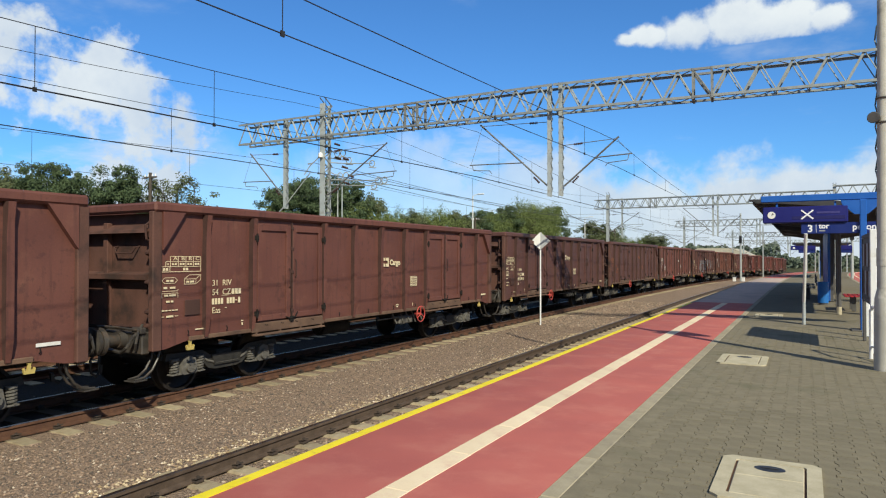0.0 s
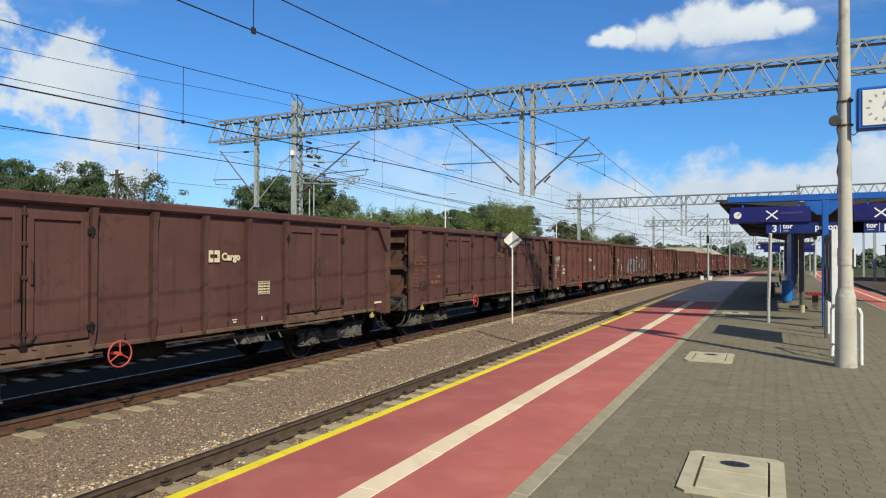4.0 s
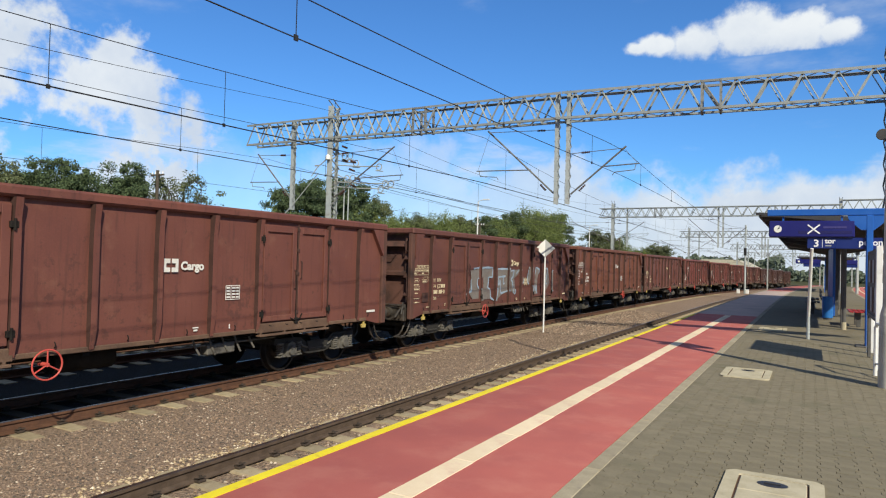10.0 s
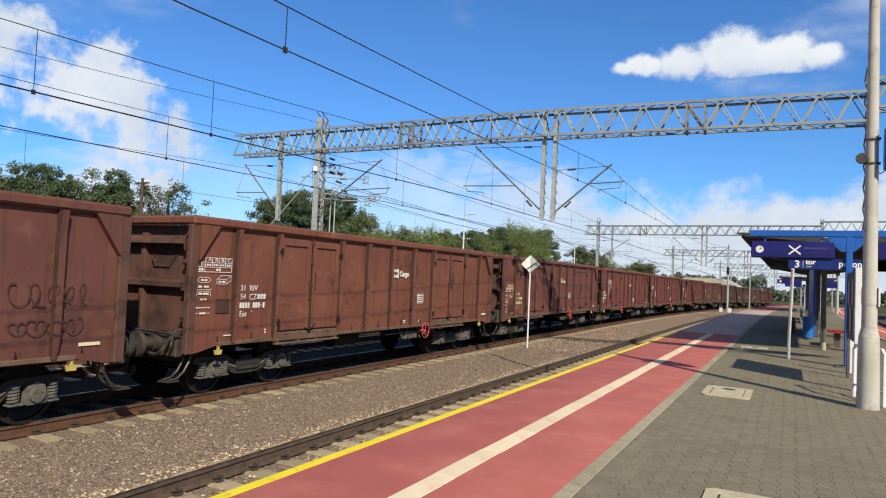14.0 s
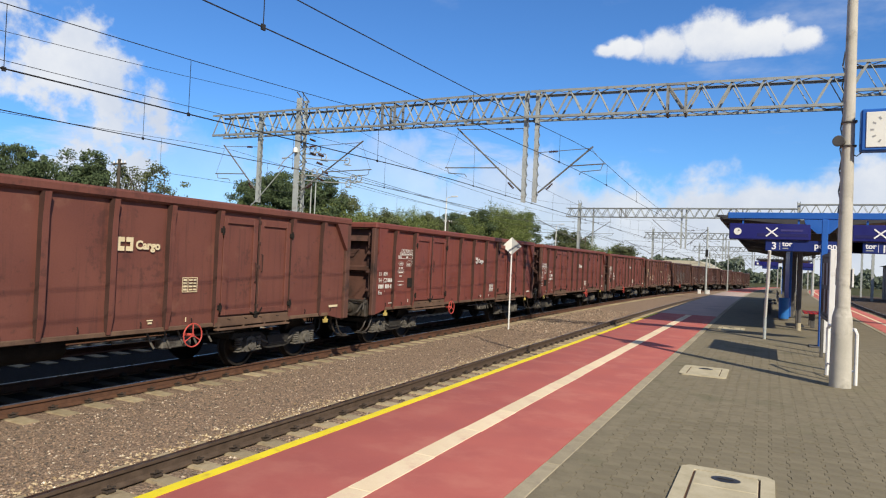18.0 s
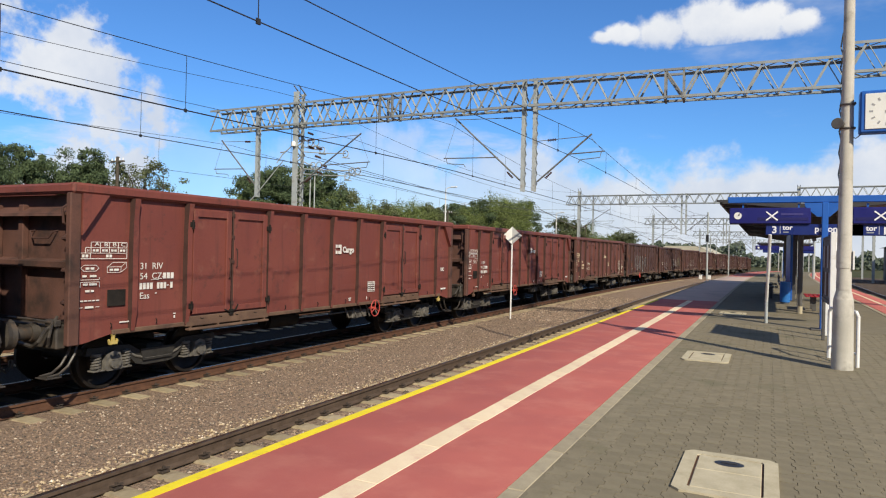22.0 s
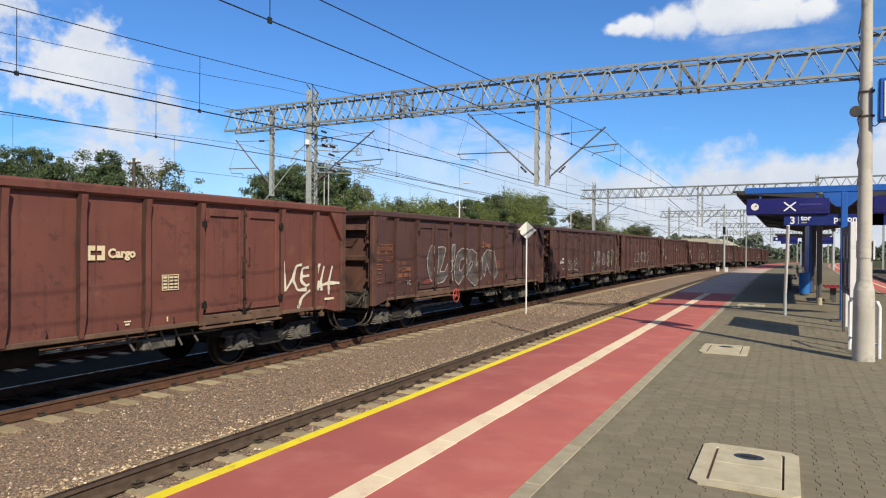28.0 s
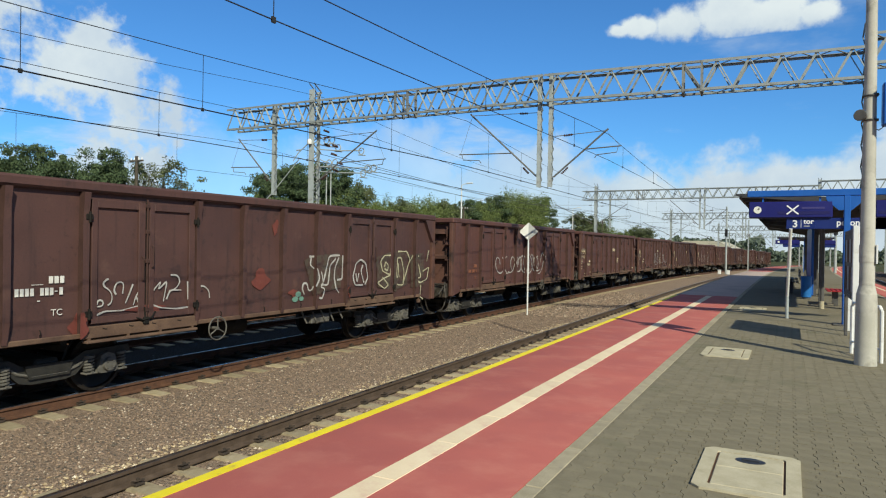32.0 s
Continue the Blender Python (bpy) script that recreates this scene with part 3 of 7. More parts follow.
def build_ballast():
    s = Shape()
    along(s, [(-25.5, -1.3), (-23.5, -0.95), (-20, -0.93), (-18.6, -1.02), (-16.2, -1.02), (-15, -0.93), (-12.2, -0.95), (-9.2, -0.935), (-8.2, -0.965), (-7.2, -0.955), (-6.4, -0.945), (-3.6, -0.95), (-3.6, -1.3)], -30, 260)
    whole("ballast_bed", s, M_BALLAST, "brown-grey crushed stone ballast between the tracks", "ballast", "structure")
    # thin sheet over the bed, coloured dark for the shade around the train
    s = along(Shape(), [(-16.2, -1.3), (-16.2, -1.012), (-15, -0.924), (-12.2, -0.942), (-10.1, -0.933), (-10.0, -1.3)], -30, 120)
    whole("oily_ballast", s, M_SHADEBED, "ballast darkened for the shade under and behind the train", "ballast", "structure")
    s = Shape()
    along(s, [(4.1, -1.3), (4.1, -0.95), (7.6, -0.93), (14.5, -0.95), (16.5, -1.3)], -30, 260)
    whole("ballast_bed", s, M_DARKBED, "dark brown crushed stone ballast beside the platform", "ballast", "structure")


def build_stones():
    """Loose stones that stand out of the ballast."""
    rng = np.random.default_rng(4)
    base = np.array([(1, 0, 0), (-1, 0, 0), (0, 1, 0), (0, -1, 0), (0, 0, 1), (0, 0, -1)], float)
    tri = np.array([(0, 2, 4), (2, 1, 4), (1, 3, 4), (3, 0, 4), (2, 0, 5), (1, 2, 5), (3, 1, 5), (0, 3, 5)])

    def scatter(name, label, mat, n, xr, yr, z, size, bias):
        u = rng.random(n) ** bias
        y = yr[0] + (yr[1] - yr[0]) * u
        x = xr(rng.random(n), rng)
        sc = size[0] + (size[1] - size[0]) * rng.random((n, 1, 1)) ** 2
        a = rng.random(n) * 6.283
        v = base[None] * (0.6 + 0.6 * rng.random((n, 6, 1))) * sc * np.array([1.0, 0.8, 0.62])
        c, w = np.cos(a)[:, None], np.sin(a)[:, None]
        vx, vy = v[..., 0] * c - v[..., 1] * w, v[..., 0] * w + v[..., 1] * c
        zz = z(x)
        v = np.stack([vx + x[:, None], vy + y[:, None], v[..., 2] + zz[:, None] + 0.3 * sc[:, 0, :]], -1).reshape(-1, 3)
        f = (tri[None] + 6 * np.arange(n)[:, None, None]).reshape(-1, 3)
        me = bpy.data.meshes.new(name)
        me.from_pydata(v.tolist(), [], f.tolist())
        me.materials.append(mat)
        tagged(new(name, me), label, "stones", "", "stuff")

    def zs(x):
        return np.interp(x, [-12.2, -9.2, -8.2, -7.2, -6.4, -3.6], [-0.95, -0.935, -0.965, -0.955, -0.945, -0.95])

    scatter("gravel", "loose brown-grey ballast stones between the tracks", M_STONES, 36000, lambda r, g: -9.35 + 3.2 * r, (2.0, 24.0), zs, (0.010, 0.028), 1.5)
    scatter("gravel", "loose ballast stones among the platform track's sleepers", M_STONES, 12000, lambda r, g: -5.95 + 2.2 * r, (3.0, 20.0), zs, (0.014, 0.040), 1.4)
    scatter("gravel", "loose brown-grey ballast stones further along the line", M_STONES, 14000, lambda r, g: -9.3 + 2.9 * r, (24.0, 39.5), zs, (0.018, 0.045), 1.2)
    scatter("gravel", "pale crushed stones along the platform track's shoulder", M_STONES_PALE, 5200, lambda r, g: -6.62 + 0.2 * g.standard_normal(len(r)), (2.0, 22.0), zs, (0.012, 0.036), 1.5)


RAIL_PROFILE = [(-0.036, 0.0), (-0.036, -0.035), (-0.009, -0.05), (-0.009, -0.135), (-0.07, -0.155), (-0.07, -0.172), (0.07, -0.172), (0.07, -0.155), (0.009, -0.135), (0.009, -0.05), (0.036, -0.035), (0.036, 0.0)]


def build_sleeper_mesh(mat):
    s = Shape()
    s.prism([(-0.14, -0.2), (0.14, -0.2), (0.115, 0.0), (-0.115, 0.0)], 0, -1.3, 1.3)
    return s.mesh("sleeper", mat, False)


def build_track(name, axis, y0, y1, body, label, pieces, y_first, rail_y1=None):
    tr = thing(name, label, "track", kind="structure")
    for side in (-0.7525, 0.7525):
        s = Shape()
        along(s, [(axis + side + a, RAIL_Z - 0.004 + b) for a, b in RAIL_PROFILE], y0, y1)
        rail = part("rail", s, body, tr)
        s = Shape()
        along(s, [(axis + side - 0.031, RAIL_Z - 0.012), (axis + side - 0.027, RAIL_Z), (axis + side + 0.027, RAIL_Z), (axis + side + 0.031, RAIL_Z - 0.012)], y0, y1)
        part("rail_head", s, M_RAILTOP, rail, "worn bright running surface")
    me = SLEEPER_SHADED if axis == X_TRAIN else SLEEPER
    clips = Shape()
    rest = Shape()
    n = int((y1 - y_first) / 0.6)
    k0 = int((y0 - y_first) / 0.6)
    for k in range(k0, n):
        y = y_first + 0.6 * k
        if 0 <= k - 0 < pieces and y > 2:
            part("sleeper", me, M_SLEEPER, tr, at=at_pose(axis, y, RAIL_Z - 0.176) @ pose(0, 0, 0, 0, 0, 0.8 * math.sin(k * 7.3)))
            for side in (-0.7525, 0.7525):
                for q in (-1, 1):
                    x = axis + side + q * 0.1
                    if y < 34:
                        p = at(x, y, RAIL_Z - 0.17)
                        clips.box(p.x - 0.045, p.x + 0.045, p.y - 0.055, p.y + 0.055, p.z, p.z + 0.03, 0.008)
                        clips.cyl((p.x, p.y, p.z + 0.02), (p.x, p.y, p.z + 0.075), 0.018, seg=6)
                        clips.tube([(p.x - q * 0.05, p.y - 0.04, p.z + 0.035), (p.x + q * 0.02, p.y - 0.05, p.z + 0.055), (p.x + q * 0.03, p.y + 0.05, p.z + 0.055), (p.x - q * 0.05, p.y + 0.04, p.z + 0.035)], 0.011, 5)
        else:
            p = at(axis, y, RAIL_Z - 0.176)
            a = heading(y)
            if y < 61:
                rest.box(p.x - 1.3, p.x + 1.3, p.y - 0.12, p.y + 0.12, p.z - 0.1, p.z)
    if rest.v:
        tagged(part("far_sleepers", rest, M_SLEEPER, tr, smooth=False), kind="stuff")
    if clips.v:
        tagged(part("rail_fastenings", clips, M_CLIP, tr), kind="stuff")
    return tr


build_ground()
build_ballast()

# ---- platform ----
EDGE_L, EDGE_R = -3.72, 4.3


def build_platform():
    y0, y1 = -12.0, 150.0
    p = thing("platform", "island platform with red coated edges and grey block paving", "platform", kind="structure")
    s = Shape()
    along(s, [(EDGE_L + 0.07, -1.3), (EDGE_L + 0.07, -0.12), (EDGE_R - 0.07, -0.12), (EDGE_R - 0.07, -1.3)], y0, y1)
    part("platform_wall", s, M_WALL, p, "stained concrete platform wall")
    for sign, edge, wide in ((1, EDGE_L, 2.094), (-1, EDGE_R, 1.05)):
        s = Shape()
        strip = [(edge, -0.13), (edge, -0.012), (edge + sign * 0.02, 0.0), (edge + sign * wide, 0.0), (edge + sign * wide, -0.11)]
        if sign > 0:
            along(s, strip, y0, 26.0)
            part("coated_strip", s, M_RED, p, "red coated safety strip")
            part("slab_strip", along(Shape(), strip, 26.0, 64.0), M_SLAB, p, "pale concrete slab strip")
            part("coated_strip", along(Shape(), strip, 64.0, y1), M_RED, p, "red coated safety strip")
        else:
            along(s, strip, y0, y1)
            part("coated_strip", s, M_RED, p, "red coated safety strip")
        s = Shape()
        x0, x1 = (edge + 0.022, edge + 0.125) if sign > 0 else (edge - 0.55, edge - 0.43)
        along(s, [(x0, 0.004), (x1, 0.004), (x1, -0.01), (x0, -0.01)], y0, 25.4 if sign > 0 else y1)
        part("edge_line", s, M_YELLOW if sign > 0 else M_LINE, p, "yellow safety line" if sign > 0 else "pale safety line")
        if sign > 0:
            c = -2.549
            along(s := Shape(), [(c - 0.1, 0.004), (c + 0.1, 0.004), (c + 0.1, -0.01), (c - 0.1, -0.01)], y0, 0.0)
            part("guide_line", s, M_LINE, p, "white guide line")
            me = Shape().box(-0.1, 0.1, 0.004, 0.988, -0.01, 0.0045, 0.003).mesh("guide_tile", M_LINE, False)
            for k in range(26):
                part("guide_tile", me, M_LINE, p, at=pose(c + 0.003 * math.sin(k * 2.3), 0.99 * k, -drop(0.99 * k), 0, 0, 0.12 * math.sin(k * 4.1)))
            s = Shape()
            along(s, [(x0, 0.003), (x1, 0.003), (x1, -0.01), (x0, -0.01)], 25.41, y1)
            part("worn_edge", s, M_KERB, p, "bare concrete edge")
        s = Shape()
        c = edge + sign * (2.163 if sign > 0 else 1.133)
        along(s, [(c - 0.068, -0.1), (c - 0.068, -0.012), (c + 0.082, -0.012), (c + 0.082, -0.1)], y0, y1)
        part("kerb_bed", s, M_JOINT, p)
    s = Shape()
    along(s, [(-1.474, -0.1), (-1.474, -0.014), (3.08, -0.014), (3.08, -0.1)], y0, y1)
    part("paving_bed", s, M_JOINT, p, "sandy joints between the pavers")
    s = Shape()
    along(s, [(-1.474, -0.05), (-1.474, 0.0), (3.08, 0.0), (3.08, -0.05)], 17.6, y1)
    along(s, [(2.33, -0.05), (2.33, 0.0), (3.08, 0.0), (3.08, -0.05)], y0, 17.59)
    along(s, [(-1.474, -0.05), (-1.474, 0.0), (2.329, 0.0), (2.329, -0.05)], y0, 3.0)
    part("far_paving", s, M_PAVED, p, "grey concrete block paving")
    return p


PLATFORM = build_platform()

# ---- the goods train ----
PITCH = 14.04
# play of the couplings, in metres
SLACK = {-1: -0.03, 0: -0.05, 1: -0.06, 2: 0.0, 3: -0.16, 4: -0.09, 8: -0.05, 10: -0.06}
SIDE = 1.45
RIBS = (-5.38, -4.28, -2.2, -1.1, 0.0, 1.1, 2.2, 4.28, 5.38)


def travelled(t):
    """Metres that the train has come towards the camera."""
    return -8.031 + 4.57906 * t + 0.0281108 * t * t - 0.000112108 * t ** 3


def build_wagon_meshes():
    """Meshes of one open wagon, in the wagon's space: y along it, z above the rail, x to the platform."""
    M = {}
    # sheet side wall, slightly dented
    s = Shape()
    ny, nz = 92, 14
    for i in range(ny + 1):
        for j in range(nz + 1):
            y = -6.30 + 12.60 * i / ny
            low = 0.98 - 0.11 * min(max((abs(y) - 5.72) / 0.5, 0.0), 1.0)
            z = low + (3.1 - low) * j / nz
            edge = min(i, ny - i, 4) / 4 * min(j, nz - j, 3) / 3
            d = 0.017 * noise.noise(Vector((y * 1.3, z * 1.6, 3.1))) + 0.008 * noise.noise(Vector((y * 3.4, z * 3.9, 8.1)))
            s.v.append((SIDE + d * edge, y, z))
    for i in range(ny):
        for j in range(nz):
            a = i * (nz + 1) + j
            s.f.append((a, a + nz + 1, a + nz + 2, a + 1))
    s.box(SIDE - 0.05, SIDE - 0.02, -6.30, 6.30, 0.98, 3.1)
    M["side_wall"] = s
    s = Shape().box(SIDE - 0.06, SIDE + 0.105, -6.46, 6.46, 3.04, 3.2, 0.035)
    M["top_rail"] = s
    M["end_rail"] = Shape().box(-SIDE, SIDE, -6.45, -6.28, 3.04, 3.195, 0.035)
    s = Shape()
    sect = ((1.0, 0.035, 0.055), (1.3, 0.05, 0.095), (2.6, 0.05, 0.095), (2.78, 0.045, 0.10), (3.04, 0.05, 0.13))
    for (z0, w0, d0), (z1, w1, d1) in zip(sect, sect[1:]):
        s.add([(SIDE - 0.01, -w0 - 0.006, z0), (SIDE + d0, -w0, z0), (SIDE + d0, w0, z0), (SIDE - 0.01, w0 + 0.006, z0),
               (SIDE - 0.01, -w1 - 0.006, z1), (SIDE + d1, -w1, z1), (SIDE + d1, w1, z1), (SIDE - 0.01, w1 + 0.006, z1)],
              [(0, 1, 5, 4), (1, 2, 6, 5), (2, 3, 7, 6)])
    M["rib"] = s
    s = Shape().box(SIDE - 0.04, SIDE + 0.07, -6.73, -6.552, 0.87, 3.05, 0.015)
    s.box(SIDE - 0.24, SIDE - 0.041, -6.57, -6.49, 0.98, 3.05, 0.012)
    M["corner_post"] = s
    M["corner_step_iron"] = Shape().prism([(-6.58, 0.0), (-6.68, 0.06), (-6.68, 0.09), (-6.58, 0.16)], 0, SIDE - 0.2, SIDE - 0.06)
    s = Shape().tube([(SIDE - 0.13, -6.57, 2.62), (SIDE - 0.13, -6.7, 2.68), (SIDE - 0.13, -6.72, 2.9), (SIDE - 0.13, -6.6, 2.98)], 0.02)
    s.box(SIDE - 0.2, SIDE - 0.06, -6.62, -6.57, 2.7, 2.98, 0.01)
    M["corner_hook"] = s
    M["corner_gusset"] = Shape().prism([(-6.55, 3.05), (-6.11, 3.05), (-6.15, 3.0), (-6.51, 2.5), (-6.55, 2.45)], 0, SIDE + 0.004, SIDE + 0.095)
    # doors
    s = Shape()
    s.box(SIDE + 0.008, SIDE + 0.03, 0.055, 0.97, 1.16, 2.95)
    for y0, y1, z0, z1 in ((0.055, 0.15, 1.16, 2.95), (0.85, 0.97, 1.16, 2.95), (0.151, 0.849, 2.83, 2.95), (0.151, 0.849, 1.16, 1.26)):
        s.box(SIDE + 0.031, SIDE + 0.07, y0, y1, z0, z1, 0.006)
    s.box(SIDE + 0.031, SIDE + 0.06, 0.42, 0.62, 2.86, 2.91, 0.004)
    M["door_leaf"] = s
    s = Shape().cyl((SIDE + 0.075, 0, 1.12), (SIDE + 0.075, 0, 3.0), 0.016, seg=8)
    for z in (1.3, 2.05, 2.5, 2.9):
        s.box(SIDE + 0.05, SIDE + 0.095, -0.035, 0.035, z - 0.03, z + 0.03, 0.006)
    s.tube([(SIDE + 0.08, 0.09, 1.95), (SIDE + 0.11, 0.09, 1.97), (SIDE + 0.11, 0.09, 2.27), (SIDE + 0.08, 0.09, 2.29)], 0.012)
    s.tube([(SIDE + 0.08, -0.09, 1.75), (SIDE + 0.11, -0.09, 1.77), (SIDE + 0.11, -0.09, 2.1), (SIDE + 0.08, -0.09, 2.12)], 0.012)
    M["locking_bar"] = s
    s = Shape()
    s.box(SIDE + 0.05, SIDE + 0.11, -0.06, 0.05, -0.045, 0.045, 0.008)
    s.cyl((SIDE + 0.105, 0.0, -0.08), (SIDE + 0.105, 0.0, 0.08), 0.02, seg=7)
    M["door_hinge"] = s
    s = Shape().box(SIDE - 0.04, SIDE + 0.06, -1.06, 1.06, 0.95, 1.13, 0.012)
    M["door_sill"] = s
    s = Shape()
    s.box(SIDE - 0.01, SIDE + 0.11, -1.02, 1.02, 0.885, 0.925, 0.008)
    for y in (-0.95, -0.3, 0.3, 0.95):
        s.box(SIDE + 0.0, SIDE + 0.06, y - 0.02, y + 0.02, 0.92, 0.96)
    M["footboard"] = s
    s = Shape()
    s.tube([(SIDE + 0.065, 0, 1.12), (SIDE + 0.1, 0.03, 1.07), (SIDE + 0.1, 0.12, 1.05), (SIDE + 0.07, 0.16, 1.1)], 0.014)
    s.box(SIDE + 0.055, SIDE + 0.085, -0.05, 0.05, 1.06, 1.14, 0.008)
    M["door_latch"] = s
    # end wall at -y
    s = Shape().box(-SIDE + 0.05, SIDE - 0.17, -6.5, -6.46, 1.2, 3.04)
    M["end_wall"] = s
    s = Shape()
    s.prism([(-6.66, 1.98), (-6.66, 2.06), (-6.5, 2.1), (-6.5, 1.94)], 0, -1.28, 1.28)
    M["end_stiffener"] = s
    M["end_lip"] = Shape().prism([(-6.7, 2.72), (-6.68, 2.76), (-6.5, 2.86), (-6.5, 2.78)], 0, -1.28, 1.28)
    M["end_upright"] = Shape().box(-0.06, 0.06, -6.6, -6.5, 1.2, 2.9, 0.012)
    M["end_step"] = Shape().tube([(-0.28, -6.5, 2.62), (-0.28, -6.58, 2.6), (-0.2, -6.6, 2.5), (0.2, -6.6, 2.5), (0.28, -6.58, 2.6), (0.28, -6.5, 2.62)], 0.013)
    # underframe
    s = Shape().box(-0.22, 0.22, -6.4, 6.4, 0.72, 1.12)
    s.box(-1.3, -1.18, -6.4, 6.4, 0.95, 1.15)
    s.box(1.18, 1.3, -6.4, 6.4, 0.95, 1.15)
    for y in (-5.6, -4.5, -3.3, -2.2, -1.1, 0.0, 1.1, 2.2, 3.3, 4.5, 5.6):
        s.box(-1.38, 1.38, y - 0.05, y + 0.05, 0.9, 1.14)
    s.box(-1.38, 1.38, -6.4, 6.4, 1.15, 1.19)
    M["underframe"] = s
    M["headstock"] = Shape().box(-1.36, 1.36, -6.55, -6.4, 0.82, 1.18, 0.02)
    # buffer at -y
    s = Shape().cyl((0, -6.55, 1.05), (0, -6.9, 1.05), 0.105, seg=16)
    s.cyl((0, -6.55, 1.05), (0, -6.66, 1.05), 0.15, 0.13, seg=16)
    s.cyl((0, -6.88, 1.05), (0, -6.93, 1.05), 0.12, 0.22, seg=20)
    s.cyl((0, -6.93, 1.05), (0, -7.0, 1.05), 0.225, 0.215, seg=20)
    M["buffer"] = s
    s = Shape()
    s.tube([(0, -6.5, 1.02), (0, -6.75, 1.02), (0, -6.88, 1.0), (0, -6.92, 0.94)], 0.045, 8)
    s.tube([(0.07, -6.8, 1.0), (0.07, -6.95, 0.8), (0.07, -6.98, 0.62), (-0.07, -6.98, 0.62), (-0.07, -6.95, 0.8), (-0.07, -6.8, 1.0)], 0.022, 7)
    s.cyl((-0.12, -6.96, 0.8), (0.12, -6.96, 0.8), 0.035, seg=8)
    M["coupling"] = s
    s = Shape().tube([(0.45, -6.52, 0.95), (0.45, -6.7, 0.9), (0.45, -6.82, 0.7), (0.44, -6.8, 0.5), (0.42, -6.7, 0.42), (0.4, -6.62, 0.5)], 0.022, 7)
    s.cyl((0.4, -6.62, 0.46), (0.4, -6.6, 0.6), 0.035, seg=8)
    M["brake_hose"] = s
    s = Shape()
    for x in (1.2, 1.36):
        s.tube([(x, -6.2, 0.92), (x, -6.26, 0.72), (x, -6.36, 0.56), (x, -6.5, 0.46), (x, -6.68, 0.44)], 0.02, 6)
    s.box(1.15, 1.41, -6.72, -6.48, 0.41, 0.432, 0.006)
    M["corner_step"] = s
    s = Shape().tube([(1.32, -6.56, 1.3), (1.34, -6.66, 1.34), (1.34, -6.66, 2.05), (1.32, -6.56, 2.1)], 0.014)
    s.tube([(0.55, -6.56, 1.25), (0.55, -6.72, 1.25), (1.3, -6.72, 1.25), (1.3, -6.56, 1.25)], 0.014)
    M["end_handrail"] = s
    s = Shape().tube([(1.28, -6.52, 1.2), (1.3, -6.66, 1.12), (1.22, -6.72, 0.95), (1.05, -6.7, 0.86), (0.6, -6.66, 0.9)], 0.03, 7)
    s.tube([(1.3, -6.5, 1.3), (1.36, -6.62, 1.2), (1.36, -6.66, 1.02), (1.26, -6.6, 0.9)], 0.022, 6)
    s.tube([(0.3, -6.6, 1.24), (0.9, -6.64, 1.25), (1.34, -6.6, 1.22)], 0.02, 6)
    s.box(1.16, 1.4, -6.6, -6.5, 1.16, 1.26, 0.012)
    M["uncoupling_rod"] = s
    s = Shape().prism([(-0.03, 0.0), (0.03, 0.0), (0.04, -0.13), (0.11, -0.12), (0.12, -0.08), (0.15, -0.1), (0.12, -0.2), (-0.12, -0.2), (-0.15, -0.1), (-0.12, -0.08), (-0.11, -0.12), (-0.04, -0.13)], 0, SIDE - 0.09, SIDE - 0.05)
    s.box(SIDE - 0.095, SIDE - 0.045, -0.06, 0.06, -0.005, 0.035, 0.008)
    M["tow_hook"] = s
    s = Shape().torus((SIDE + 0.09, 0, 0.86), (1, 0, 0), 0.205, 0.0125)
    s.cyl((SIDE - 0.1, 0, 0.86), (SIDE + 0.1, 0, 0.86), 0.03, seg=8)
    for k in range(3):
        a = math.pi / 2 + k * math.pi * 2 / 3
        s.cyl((SIDE + 0.09, 0, 0.86), (SIDE + 0.09, 0.2 * math.cos(a), 0.86 + 0.2 * math.sin(a)), 0.011, seg=6)
    M["hand_wheel"] = s
    s = Shape().cyl((0.45, -0.5, 0.72), (0.45, 0.5, 0.72), 0.2, seg=16)
    s.cyl((0.45, -0.55, 0.72), (0.45, 0.55, 0.72), 0.12, seg=16)
    M["air_tank"] = s
    s = Shape()
    s.box(0.95, 1.15, -0.25, 0.4, 0.62, 0.82, 0.02)
    for k, y in enumerate((-0.55, -0.2, 0.1, 0.4, 0.75)):
        s.tube([(1.1, y, 0.95), (1.16, y + 0.03, 0.78), (1.18, y + 0.1, 0.66 - 0.03 * (k % 2))], 0.02)
    s.cyl((1.1, -1.2, 0.8), (1.1, 1.5, 0.8), 0.018, seg=6)
    M["brake_gear"] = s
    # bogie, in its own space
    s = Shape()
    for q in (-1, 1):
        x0, x1 = (0.93, 1.03) if q > 0 else (-1.03, -0.93)
        s.prism([(-1.35, 0.60), (-1.32, 0.72), (-0.55, 0.70), (-0.35, 0.58), (0.35, 0.58), (0.55, 0.70), (1.32, 0.72), (1.35, 0.60), (0.62, 0.56), (0.42, 0.36), (0.25, 0.32), (-0.25, 0.32), (-0.42, 0.36), (-0.62, 0.56)], 0, x0, x1)
        s.prism([(-0.36, 0.60), (-0.3, 0.4), (0.3, 0.4), (0.36, 0.60)], 0, x1 if q > 0 else x0 - 0.04, x1 + 0.04 if q > 0 else x0)
    s.box(-1.0, 1.0, -0.18, 0.18, 0.38, 0.66, 0.03)
    s.box(-0.95, 0.95, -1.36, -1.26, 0.6, 0.7)
    s.box(-0.95, 0.95, 1.26, 1.36, 0.6, 0.7)
    M["bogie_frame"] = s
    s = Shape()
    s.prism([(-0.17, 0.36), (-0.12, 0.60), (0.0, 0.65), (0.12, 0.60), (0.17, 0.36), (0.12, 0.33), (-0.12, 0.33)], 0, 0.94, 1.12)
